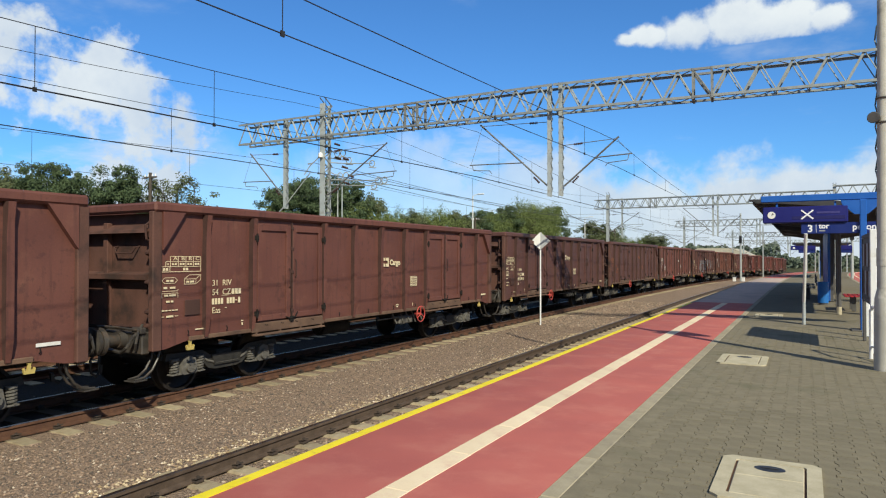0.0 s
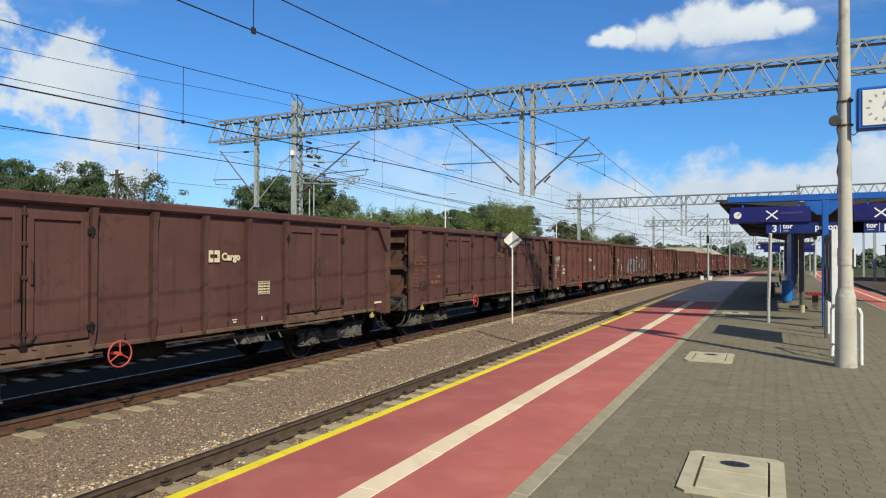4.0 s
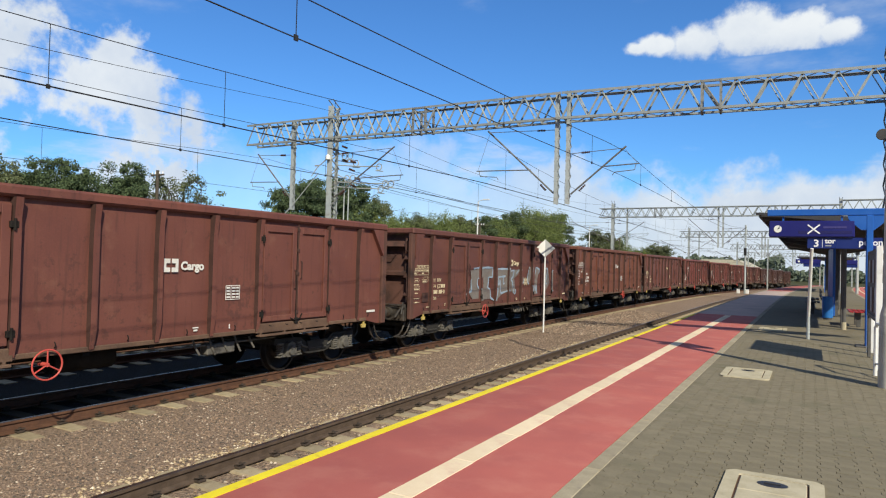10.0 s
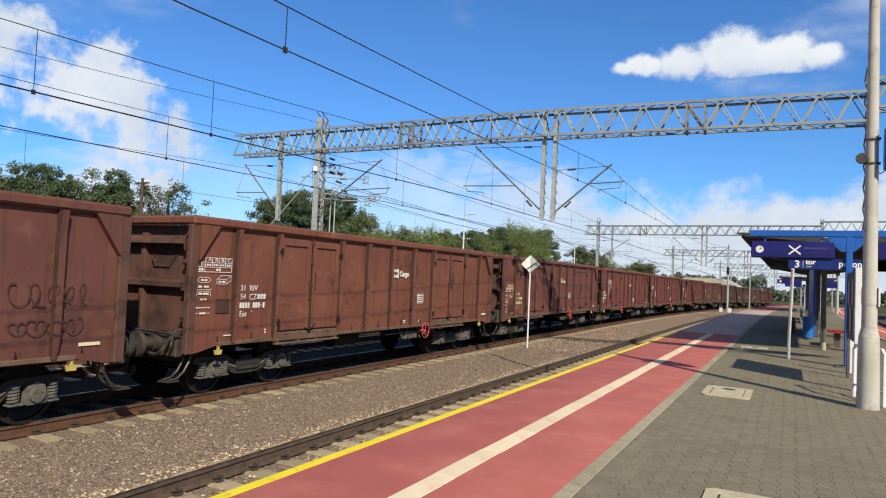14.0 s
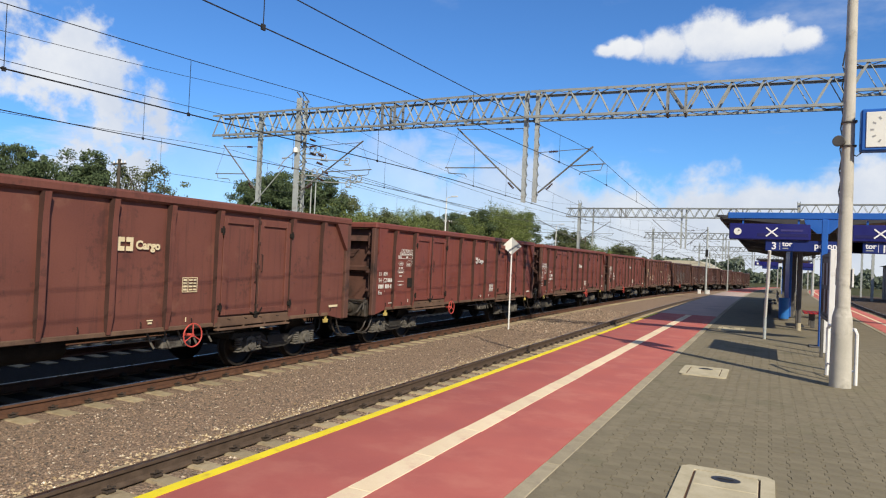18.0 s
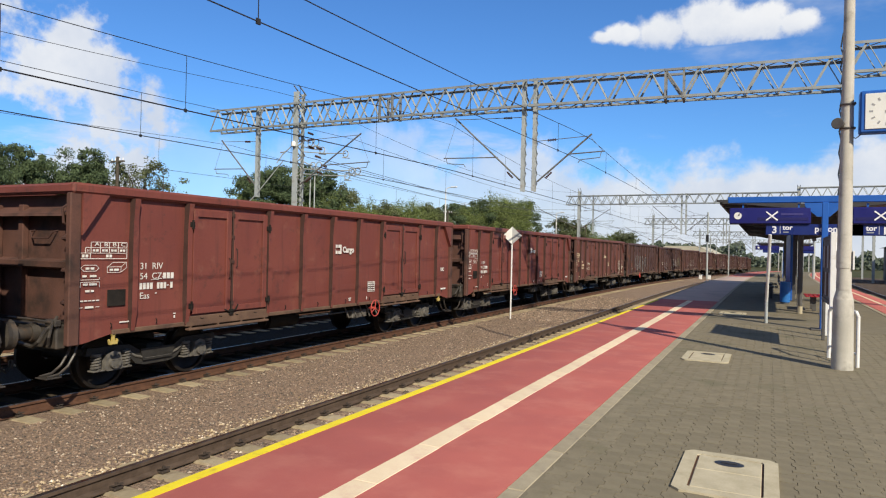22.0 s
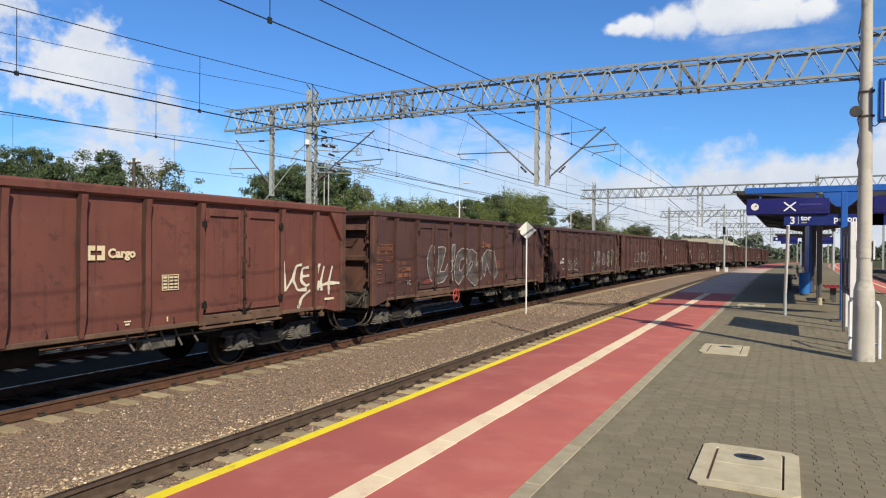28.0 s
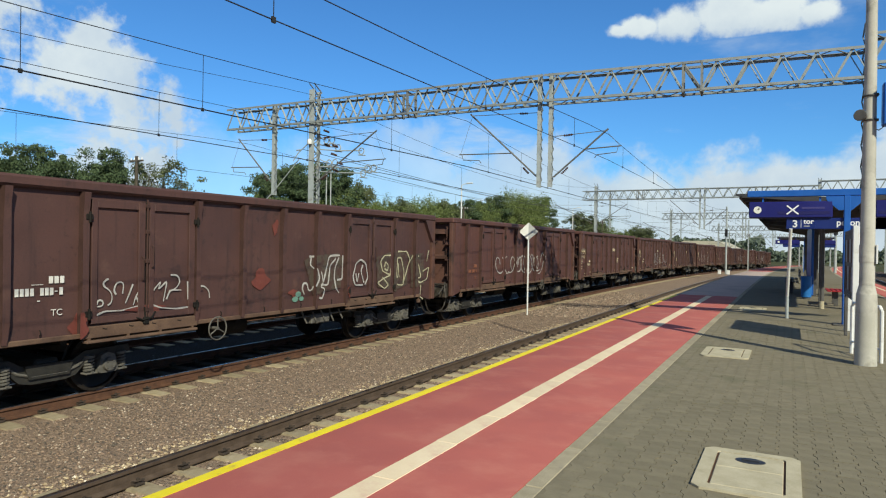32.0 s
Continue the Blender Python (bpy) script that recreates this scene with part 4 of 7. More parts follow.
    s.cyl((1.1, 0, 0.46), (1.17, 0, 0.46), 0.11, 0.1, seg=14)
    s.box(0.95, 1.1, -0.36, 0.36, 0.33, 0.36, 0.01)
    for a in range(4):
        s.cyl((1.165, 0.07 * math.cos(a * 1.57 + 0.78), 0.46 + 0.07 * math.sin(a * 1.57 + 0.78)), (1.185, 0.07 * math.cos(a * 1.57 + 0.78), 0.46 + 0.07 * math.sin(a * 1.57 + 0.78)), 0.014, seg=6)
    M["axle_box"] = s
    s = Shape()
    pts = [(1.03 + 0.066 * math.cos(a * 0.7), 0.066 * math.sin(a * 0.7), 0.36 + 0.23 * a / 45) for a in range(46)]
    s.tube(pts, 0.019, 5)
    s.cyl((1.03, 0, 0.585), (1.03, 0, 0.62), 0.085, seg=12)
    M["coil_spring"] = s
    s = Shape().tube([(1.02, -0.62, 0.62), (1.04, -0.45, 0.5), (1.05, -0.25, 0.44), (1.05, 0.25, 0.44), (1.04, 0.45, 0.5), (1.02, 0.62, 0.62)], 0.022)
    M["brake_rod"] = s
    # wheelset about its own axle
    s = Shape().cyl((-1.0, 0, 0), (1.0, 0, 0), 0.08, seg=12)
    for q in (-1, 1):
        ring = [(0.685, 0.10), (0.66, 0.17), (0.73, 0.34), (0.76, 0.40), (0.815, 0.41), (0.815, 0.455), (0.70, 0.462), (0.69, 0.49), (0.675, 0.485), (0.675, 0.40), (0.665, 0.34), (0.61, 0.17), (0.62, 0.10)]
        n, k = len(s.v), len(ring)
        seg = 28
        for i in range(seg):
            a = 2 * math.pi * i / seg
            for x, r in ring:
                s.v.append((q * x, r * math.cos(a), r * math.sin(a)))
        for i in range(seg):
            for j in range(k):
                s.f.append((n + i * k + j, n + ((i + 1) % seg) * k + j, n + ((i + 1) % seg) * k + (j + 1) % k, n + i * k + (j + 1) % k))
    M["wheelset"] = s
    for name in ("corner_post", "corner_gusset", "end_wall", "end_stiffener", "end_lip", "end_upright", "end_step", "end_handrail", "corner_step_iron", "corner_hook"):
        M[name].v = [(x, y + 0.25, z) for x, y, z in M[name].v]
    M["side_sill"] = Shape().box(SIDE - 0.03, SIDE + 0.034, -5.72, 5.72, 0.965, 1.04, 0.01)
    M["rope_hook"] = Shape().tube([(SIDE + 0.03, 0, 0.09), (SIDE + 0.065, 0, 0.05), (SIDE + 0.065, 0, -0.02), (SIDE + 0.03, 0, -0.05)], 0.013, 6)
    M["door_catch"] = Shape().tube([(SIDE + 0.08, -0.24, 1.2), (SIDE + 0.13, -0.1, 1.14), (SIDE + 0.13, 0.12, 1.17), (SIDE + 0.09, 0.26, 1.3)], 0.02).box(SIDE + 0.06, SIDE + 0.13, -0.07, 0.07, 1.04, 1.2, 0.012).cyl((SIDE + 0.1, -0.02, 1.2), (SIDE + 0.11, -0.05, 1.42), 0.018, seg=7)
    # thin dark strip stands in for the shade between the door leaves
    M["door_gap"] = Shape().box(SIDE + 0.012, SIDE + 0.016, -0.055, 0.075, 1.15, 2.96)
    # the body stands a little taller than the nominal 3.2 m
    for name in ("side_wall", "top_rail", "end_rail", "rib", "corner_post", "corner_gusset", "door_leaf", "locking_bar", "door_gap", "end_wall", "end_stiffener", "end_lip", "end_upright"):
        M[name].v = [(x, y, z + 0.078 * max(z - 1.0, 0.0) / 2.2) for x, y, z in M[name].v]
    return M


WM = build_wagon_meshes()
MIRROR_Y = Matrix.Diagonal((1, -1, 1, 1))
TURN = pose(0, 0, 0, 0, 0, 180)


def flipped(shape):
    """The same shape for the wagon's other end."""
    s = Shape()
    s.v, s.f = [(x, -y, z) for x, y, z in shape.v], [q[::-1] for q in shape.f]
    return s


def build_wagon():
    """One bare wagon with all its parts; the others are copies."""
    w = thing("open_wagon", "", "wagon", "wagons of the goods train")
    P = M_PAINT[0]
    part("side_wall", WM["side_wall"], P, w)
    part("side_wall", WM["side_wall"].mesh("side_wall", P), P, w, at=TURN)
    part("top_rail", WM["top_rail"], P, w)
    part("top_rail", WM["top_rail"].mesh("top_rail", P), P, w, at=TURN)
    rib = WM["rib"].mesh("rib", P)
    # flanks towards -y get a darker brown than the rib's other faces
    rib.materials.append(M_DEEPBROWN)
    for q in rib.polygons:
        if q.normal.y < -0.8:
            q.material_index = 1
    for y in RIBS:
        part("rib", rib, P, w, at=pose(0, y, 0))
    leaf, hinge = WM["door_leaf"].mesh("door_leaf", P), WM["door_hinge"].mesh("door_hinge", M_UNDER)
    catch = WM["door_catch"].mesh("door_catch", M_UNDER)
    gap = WM["door_gap"].mesh("door_gap", M_UNDER)
    bar, sill = WM["locking_bar"].mesh("locking_bar", M_DEEPBROWN), WM["door_sill"].mesh("door_sill", M_SILL)
    board, latch = WM["footboard"].mesh("footboard", M_SILL), WM["door_latch"].mesh("door_latch", M_UNDER)
    for c in (-3.24, 3.24):
        for q in (0, 1):
            d = part("door_leaf", leaf, P, w, at=pose(0, c - 0.99 * (1 - q), 0))
            for z in (1.32, 2.75):
                part("door_hinge", hinge, M_UNDER, d, at=pose(0, 0.0 if not q else 1.0, z))
        part("locking_bar", bar, M_DEEPBROWN, w, "grimy locking bar", at=pose(0, c + 0.01, 0))
        part("door_catch", catch, M_UNDER, w, "dark door catch", at=pose(0.44, c, 0.36) @ Matrix.Diagonal((0.7, 0.7, 0.7, 1)))
        part("door_gap", gap, M_UNDER, w, "dark strip for the shaded gap between the door leaves", at=pose(0, c, 0))
        part("door_sill", sill, M_SILL, w, "dusty door sill", at=pose(0, c, 0))
        part("footboard", board, M_SILL, w, at=pose(0, c, 0))
        for y in (-0.75, -0.3, 0.12, 0.62):
            part("door_latch", latch, M_UNDER, w, at=pose(0.55, c + y, 0.42) @ Matrix.Diagonal((0.62, 0.62, 0.62, 1)))
    for name, mat in (("corner_post", M_ENDDARK), ("corner_gusset", P), ("end_wall", M_ENDDARK), ("end_stiffener", M_ENDDARK), ("end_lip", M_ENDDARK), ("end_rail", P), ("headstock", M_BUFFER), ("coupling", M_UNDER), ("brake_hose", M_BLACK), ("corner_step", M_BUFFER), ("end_handrail", M_DEEPBROWN), ("uncoupling_rod", M_BUFFER), ("corner_hook", M_DEEPBROWN)):
        part(name, WM[name], mat, w)
        part(name, flipped(WM[name]), mat, w)
    iron, iron2 = WM["corner_step_iron"].mesh("corner_step_iron", M_DEEPBROWN), flipped(WM["corner_step_iron"]).mesh("corner_step_iron", M_DEEPBROWN)
    for z in (1.42, 1.9, 2.38):
        part("corner_step_iron", iron, M_DEEPBROWN, w, at=pose(0, 0, z))
        part("corner_step_iron", iron2, M_DEEPBROWN, w, at=pose(0, 0, z))
    part("side_sill", WM["side_sill"], M_SILL, w, "dusty bottom sill")
    pin = WM["rope_hook"].mesh("rope_hook", M_UNDER)
    for y in (-5.75, -4.9, -1.62, -0.5, 0.6, 1.66, 4.86, 5.8):
        part("rope_hook", pin, M_UNDER, w, at=pose(0.58, y, 1.1) @ Matrix.Diagonal((0.6, 0.6, 0.6, 1)))
    part("end_step", WM["end_step"], M_DEEPBROWN, w, at=pose(0.62, 0, -0.05))
    up, up2 = WM["end_upright"].mesh("end_upright", M_ENDDARK), flipped(WM["end_upright"]).mesh("end_upright", M_ENDDARK)
    for x in (-0.55, 0.12):
        part("end_upright", up, M_ENDDARK, w, at=pose(x, 0, 0))
        part("end_upright", up2, M_ENDDARK, w, at=pose(x, 0, 0))
    buf, buf2 = WM["buffer"].mesh("buffer", M_BUFFER), flipped(WM["buffer"]).mesh("buffer", M_BUFFER)
    for x in (-0.875, 0.875):
        part("buffer", buf, M_BUFFER, w, "grimy steel buffer", at=pose(x, 0, 0))
        part("buffer", buf2, M_BUFFER, w, "grimy steel buffer", at=pose(x, 0, 0))
    part("underframe", WM["underframe"], M_UNDER, w, "black grimy underframe")
    part("air_tank", WM["air_tank"], M_UNDER, w, at=pose(0, -0.6, 0))
    part("brake_gear", WM["brake_gear"], M_BOGIE, w, at=pose(0.1, 1.5, 0))
    hook = WM["tow_hook"].mesh("tow_hook", M_YELLOWHOOK)
    for y in (-5.68, 5.68):
        part("tow_hook", hook, M_YELLOWHOOK, w, "yellow tow hook", at=pose(0.06, y, 0.95) @ Matrix.Diagonal((1, 0.55, 0.7, 1)))
    part("hand_wheel", WM["hand_wheel"], M_REDWHEEL, w, "red brake hand wheel", at=pose(0, -1.75, 0))
    frame_me, box_me = WM["bogie_frame"].mesh("bogie", M_FRAME), WM["axle_box"].mesh("axle_box", M_BOGIE)
    spring_me, rod_me, wheel_me = WM["coil_spring"].mesh("coil_spring", M_BOGIE), WM["brake_rod"].mesh("brake_rod", M_BOGIE), WM["wheelset"].mesh("wheelset", M_WHEEL)
    for y in (-4.5, 4.5):
        b = part("bogie", frame_me, M_UNDER, w, "cast steel bogie", at=pose(0, y, 0))
        for a in (-0.9, 0.9):
            part("axle_box", box_me, M_BOGIE, b, "dusty grey axle box", at=pose(0, a, 0))
            for q in (-0.27, 0.27):
                part("coil_spring", spring_me, M_BOGIE, b, at=pose(0, a + q, 0))
            part("wheelset", wheel_me, M_WHEEL, b, at=pose(0, a, 0.46))
        part("brake_rod", rod_me, M_BOGIE, b)
    return w


# what sets each wagon apart: paint, lettering, writing layout, hand wheel, label
LOOKS = {
    -1: (0, M_WHITE, 0, 1.85, "oxide-brown open goods wagon with ribbed steel sides"),
    0: (0, M_CREAM, 0, 1.85, "oxide-brown open goods wagon with cream lettering"),
    1: (1, M_CREAM, 0, -1.75, "dark brown open goods wagon with cream lettering"),
    2: (1, M_FADED, 0, -1.95, "dark brown open goods wagon with faded orange lettering"),
    3: (2, M_WHITE, 0, -1.75, "red-brown open goods wagon with crisp white lettering"),
    4: (0, M_CREAM, 0, -1.95, "brown open goods wagon with silver-blue spray-painted letters"),
    5: (5, M_WHITE, 0, 1.85, "scuffed red-brown open goods wagon with white lettering"),
    6: (2, M_CREAM, 0, 1.65, "red-brown open goods wagon with cream lettering"),
    7: (3, M_WHITE, 1, -1.75, "bright red-oxide open goods wagon with bold white lettering"),
    8: (3, M_WHITE, 0, 1.85, "bright red-oxide open goods wagon with white lettering"),
    9: (3, M_WHITE, 0, -1.75, "red-oxide open goods wagon with white lettering"),
    10: (2, M_CREAM, 0, -1.75, "red-brown open goods wagon with cream spray-painted scrawl"),
    11: (4, M_FADED, 0, -1.86, "weathered brown open goods wagon with white outlined spray letters"),
    12: (4, M_WHITE, 2, -1.75, "weathered dark brown open goods wagon with white sprayed scrawls"),
    13: (1, M_FADED, 2, 1.85, "dark brown open goods wagon with worn lettering"),
}
FIRST, LAST = -1, 33
PROTO = build_wagon()
WAGONS = {}


def repaint(w, index):
    for o in w.children_recursive:
        if o.data and o.data.materials and o.data.materials[0] == M_PAINT[0]:
            o.material_slots[0].link = "OBJECT"
            o.material_slots[0].material = M_PAINT[index]


def build_train():
    rng = random.Random(5)
    for k in range(FIRST, LAST + 1):
        w = PROTO if k == FIRST else copy_thing(PROTO, Matrix())
        WAGONS[k] = w
        paint, _, _, wheel_y, label = LOOKS.get(k, (rng.choice((1, 1, 4, 4, 0)), None, 0, rng.choice((-1.75, 1.85)), "brown open goods wagon with ribbed steel sides"))
        repaint(w, paint)
        tagged(w, label)
        for o in w.children:
            if o.name.startswith("hand_wheel"):
                o.location.y = wheel_y
                if k >= 12 or k == 10:
                    o.material_slots[0].link, o.material_slots[0].material = "OBJECT", M_BOGIE
                    tagged(o, "dull grimy hand wheel")
            if k >= 9 and o.name.startswith("tow_hook"):
                o.material_slots[0].link, o.material_slots[0].material = "OBJECT", M_SILL
                tagged(o, "dusty tow hook")


build_train()

# ---- lettering and spray paint on the wagons ----


def skin(y, over=0.0):
    """How far out the wagon's side stands at y."""
    if min(abs(y - r) for r in RIBS) < 0.075:
        return SIDE + 0.102 + over
    if min(abs(y - 3.24), abs(y + 3.24)) < 0.055:
        return SIDE + 0.062 + over
    if min(abs(y - 3.24), abs(y + 3.24)) < 1.0:
        return SIDE + 0.057 + over
    return SIDE + 0.021 + over


def bar(s, y0, y1, z0, z1, x=SIDE + 0.021):
    return s.box(x, x + 0.003, y0, y1, z0, z1)


def outline(s, y0, y1, z0, z1, w=0.012):
    bar(s, y0, y1, z1 - w, z1)
    bar(s, y0, y1, z0, z0 + w)
    bar(s, y0, y0 + w, z0 + w, z1 - w)
    bar(s, y1 - w, y1, z0 + w, z1 - w)


def ribbon(s, pts, w, over=0.0, taper=True):
    """A sprayed stroke of width w along pts (y, z), lying on the ribs, doors and sheets that it crosses."""
    dense = []
    for (a, b), (c, d) in zip(pts, pts[1:]):
        n = max(1, int(math.hypot(c - a, d - b) / 0.035))
        dense += [(a + (c - a) * i / n, b + (d - b) * i / n) for i in range(n)]
    dense.append(pts[-1])
    sm = dense
    for _ in range(2):
        sm = [sm[0]] + [((p[0] + 2 * q[0] + r[0]) / 4, (p[1] + 2 * q[1] + r[1]) / 4) for p, q, r in zip(sm, sm[1:], sm[2:])] + [sm[-1]]
    m, step = len(sm), 0.0011 / len(sm)
    rows = []
    for i, (a, b) in enumerate(sm):
        (p0, p1), (q0, q1) = sm[max(i - 1, 0)], sm[min(i + 1, m - 1)]
        ln = math.hypot(q0 - p0, q1 - p1) or 1.0
        ny, nz = -(q1 - p1) / ln, (q0 - p0) / ln
        h = w / 2 * (0.8 + 0.2 * math.sin(i * 0.37 + w * 40)) if taper else w / 2
        rows.append((a, b, ny * h, nz * h))
    for i in range(m - 1):
        (a, b, e, f), (c, d, g, h) = rows[i], rows[i + 1]
        x = skin((a + c) / 2, over) + step * i
        s.add([(x, a - e, b - f), (x + step, c - g, d - h), (x + step, c + g, d + h), (x, a + e, b + f)], [(0, 1, 2, 3)])


def arc(cy, cz, ry, rz, a0, a1, n=10):
    return [(cy + ry * math.cos(radians(a0 + (a1 - a0) * i / n)), cz + rz * math.sin(radians(a0 + (a1 - a0) * i / n))) for i in range(n + 1)]


FACING = Matrix.Translation((0, 0, 0)) @ Matrix(((0, 0, 1, 0), (1, 0, 0, 0), (0, 1, 0, 0), (0, 0, 0, 1)))


def place_text(y, z, x=SIDE + 0.023):
    return Matrix.Translation((x, y, z)) @ FACING


def mark_shapes(layout):
    """Load chart, number block, emblem, label box and small marks; layout 1 swaps chart and numbers."""
    c0, n0 = (-6.29, -5.24) if layout != 1 else (-5.16, -6.14)
    chart, nums, logo, box, small = Shape(), Shape(), Shape(), Shape(), Shape()
    top = 2.40
    for r, (left, cells) in enumerate(((0.18, 4), (0.09, 5), (0.0, 2))):
        z1, z0 = top - 0.084 * r, top - 0.084 * (r + 1) - 0.01
        bar(chart, c0 + left, c0 + 0.80, z1 - 0.008, z1)
        edges = [0.0, 0.17, 0.80] if cells == 2 else [0.80 - 0.155 * i for i in range(5)] + ([0.09] if cells == 5 else [])
        for e in edges:
            bar(chart, c0 + max(e - 0.005, 0.0), c0 + max(e + 0.005, 0.01), z0 + 0.0101, z1 - 0.0101)
        for a, b in zip(sorted(edges), sorted(edges)[1:]):
            if r == 1:
                bar(chart, c0 + a + 0.03, c0 + (a + b) / 2 - 0.008, z0 + 0.030, z1 - 0.030)
                bar(chart, c0 + (a + b) / 2 + 0.008, c0 + b - 0.03, z0 + 0.030, z1 - 0.030)
            elif r == 2:
                bar(chart, c0 + (a + b) / 2 - 0.05, c0 + (a + b) / 2 - 0.008, z0 + 0.024, z1 - 0.026)
                bar(chart, c0 + (a + b) / 2 + 0.008, c0 + (a + b) / 2 + 0.05, z0 + 0.024, z1 - 0.026)
    bar(chart, c0, c0 + 0.80, top - 0.262, top - 0.252)

    def sketch(pts):
        for (a, b), (c, d) in zip(pts, pts[1:]):
            ln = math.hypot(c - a, d - b)
            ny, nz = -(d - b) / ln * 0.0042, (c - a) / ln * 0.0042
            x = SIDE + 0.0225
            chart.add([(x, c0 + a - ny, top + b - nz), (x, c0 + c - ny, top + d - nz), (x, c0 + c + ny, top + d + nz), (x, c0 + a + ny, top + b + nz)], [(0, 1, 2, 3)])

    # floor area, load volume, length over headstocks, bogie and buffer marks
    sketch([(0.02, -0.40), (0.07, -0.355), (0.27, -0.355), (0.32, -0.40), (0.27, -0.445), (0.07, -0.445), (0.02, -0.40)])
    sketch([(0.46, -0.47), (0.46, -0.385), (0.70, -0.385), (0.70, -0.47), (0.46, -0.47)])
    sketch([(0.46, -0.385), (0.56, -0.315), (0.80, -0.315), (0.70, -0.385)])
    sketch([(0.80, -0.315), (0.80, -0.40), (0.70, -0.47)])
    for a, b, z in ((0.10, 0.16, -0.425), (0.18, 0.24, -0.425), (0.50, 0.56, -0.45), (0.58, 0.66, -0.45), (0.05, 0.12, -0.54), (0.17, 0.28, -0.54), (0.06, 0.14, -0.665), (0.16, 0.29, -0.665), (0.10, 0.17, -0.765), (0.19, 0.24, -0.765), (0.10, 0.24, -1.01)):
        bar(chart, c0 + a, c0 + b, top + z + 0.004, top + z + 0.036)
    sketch([(0.01, -0.545), (0.01, -0.575), (0.33, -0.575), (0.33, -0.545)])
    sketch([(0.02, -0.69), (0.02, -0.61), (0.33, -0.61), (0.33, -0.69)])
    sketch([(0.0, -0.99), (0.07, -0.99)])
    sketch([(0.27, -0.99), (0.34, -0.99)])
    for i in range(5):
        bar(chart, c0 + 0.02 + 0.065 * i, c0 + 0.07 + 0.065 * i, top - 0.90, top - 0.882)
    for i, w in enumerate((0, 1, 2, 3, 5, 6, 7, 9)):
        bar(nums, n0 + 0.068 * w, n0 + 0.068 * w + 0.05, 1.50, 1.605)
    bar(nums, n0 + 0.068 * 8, n0 + 0.068 * 8 + 0.04, 1.545, 1.56)
    for i in range(3):
        bar(nums, n0 + 0.46 + 0.08 * i, n0 + 0.52 + 0.08 * i, 1.665, 1.765)
    bar(nums, n0 + 0.22, n0 + 0.38, 1.648, 1.656)
    bar(nums, n0 + 0.3, n0 + 0.34, 1.42, 1.435)
    # emblem: a framed square of two hooks, then a row of letter-sized bars
    y, z = 0.10, 2.25
    for a, b, c, d in ((0.0, 0.055, 0.0, 0.22), (0.0552, 0.13, 0.0, 0.075), (0.0552, 0.13, 0.145, 0.22), (0.16, 0.2348, 0.145, 0.22), (0.235, 0.29, 0.0, 0.22), (0.16, 0.2348, 0.0, 0.075)):
        bar(logo, y + a, y + b, z + c, z + d)
    outline(box, 1.42, 1.76, 1.62, 1.88, 0.012)
    bar(box, 1.54, 1.552, 1.63, 1.87)
    for r in range(4):
        bar(box, 1.445, 1.525, 1.65 + 0.056 * r, 1.685 + 0.056 * r)
        bar(box, 1.57, 1.65, 1.65 + 0.056 * r, 1.68 + 0.056 * r)
        bar(box, 1.67, 1.735, 1.65 + 0.056 * r, 1.68 + 0.056 * r)
    for y, z, w, h in ((-4.55, 1.2, 0.05, 0.02), (-4.54, 1.13, 0.03, 0.05), (0.72, 1.16, 0.12, 0.02), (0.74, 1.11, 0.08, 0.03), (1.52, 1.1, 0.025, 0.08), (5.75, 1.16, 0.34, 0.05), (-5.6, 1.14, 0.2, 0.02)):
        bar(small, y, y + w, z, z + h)
    return {"load_chart": chart, "number_block": nums, "emblem": logo, "label_box": box, "small_mark": small}


MARKS = {}
# how far the load chart, the number block and the emblem stand above their usual place
MARK_RISE = {0: (0.0, 0.05, -0.1), 2: (0.0, 0.05, 0.09), 3: (0.0, 0.05, -0.13), 4: (-0.11, 0.0, 0.06), 5: (0.16, 0.14, 0.06), 6: (-0.2, -0.03, 0.06), 7: (0.22, 0.05, 0.03), 8: (0.01, 0.15, 0.0), 9: (0.04, 0.1, 0.1), 10: (0.03, 0.05, -0.11), 11: (0.03, 0.04, 0.08), 12: (0.0, 0.13, 0.0)}
HATCH_PLATE = Shape().box(SIDE + 0.015, SIDE + 0.03, -0.14, 0.14, -0.13, 0.13, 0.006).mesh("plate_recess", M_UNDER)


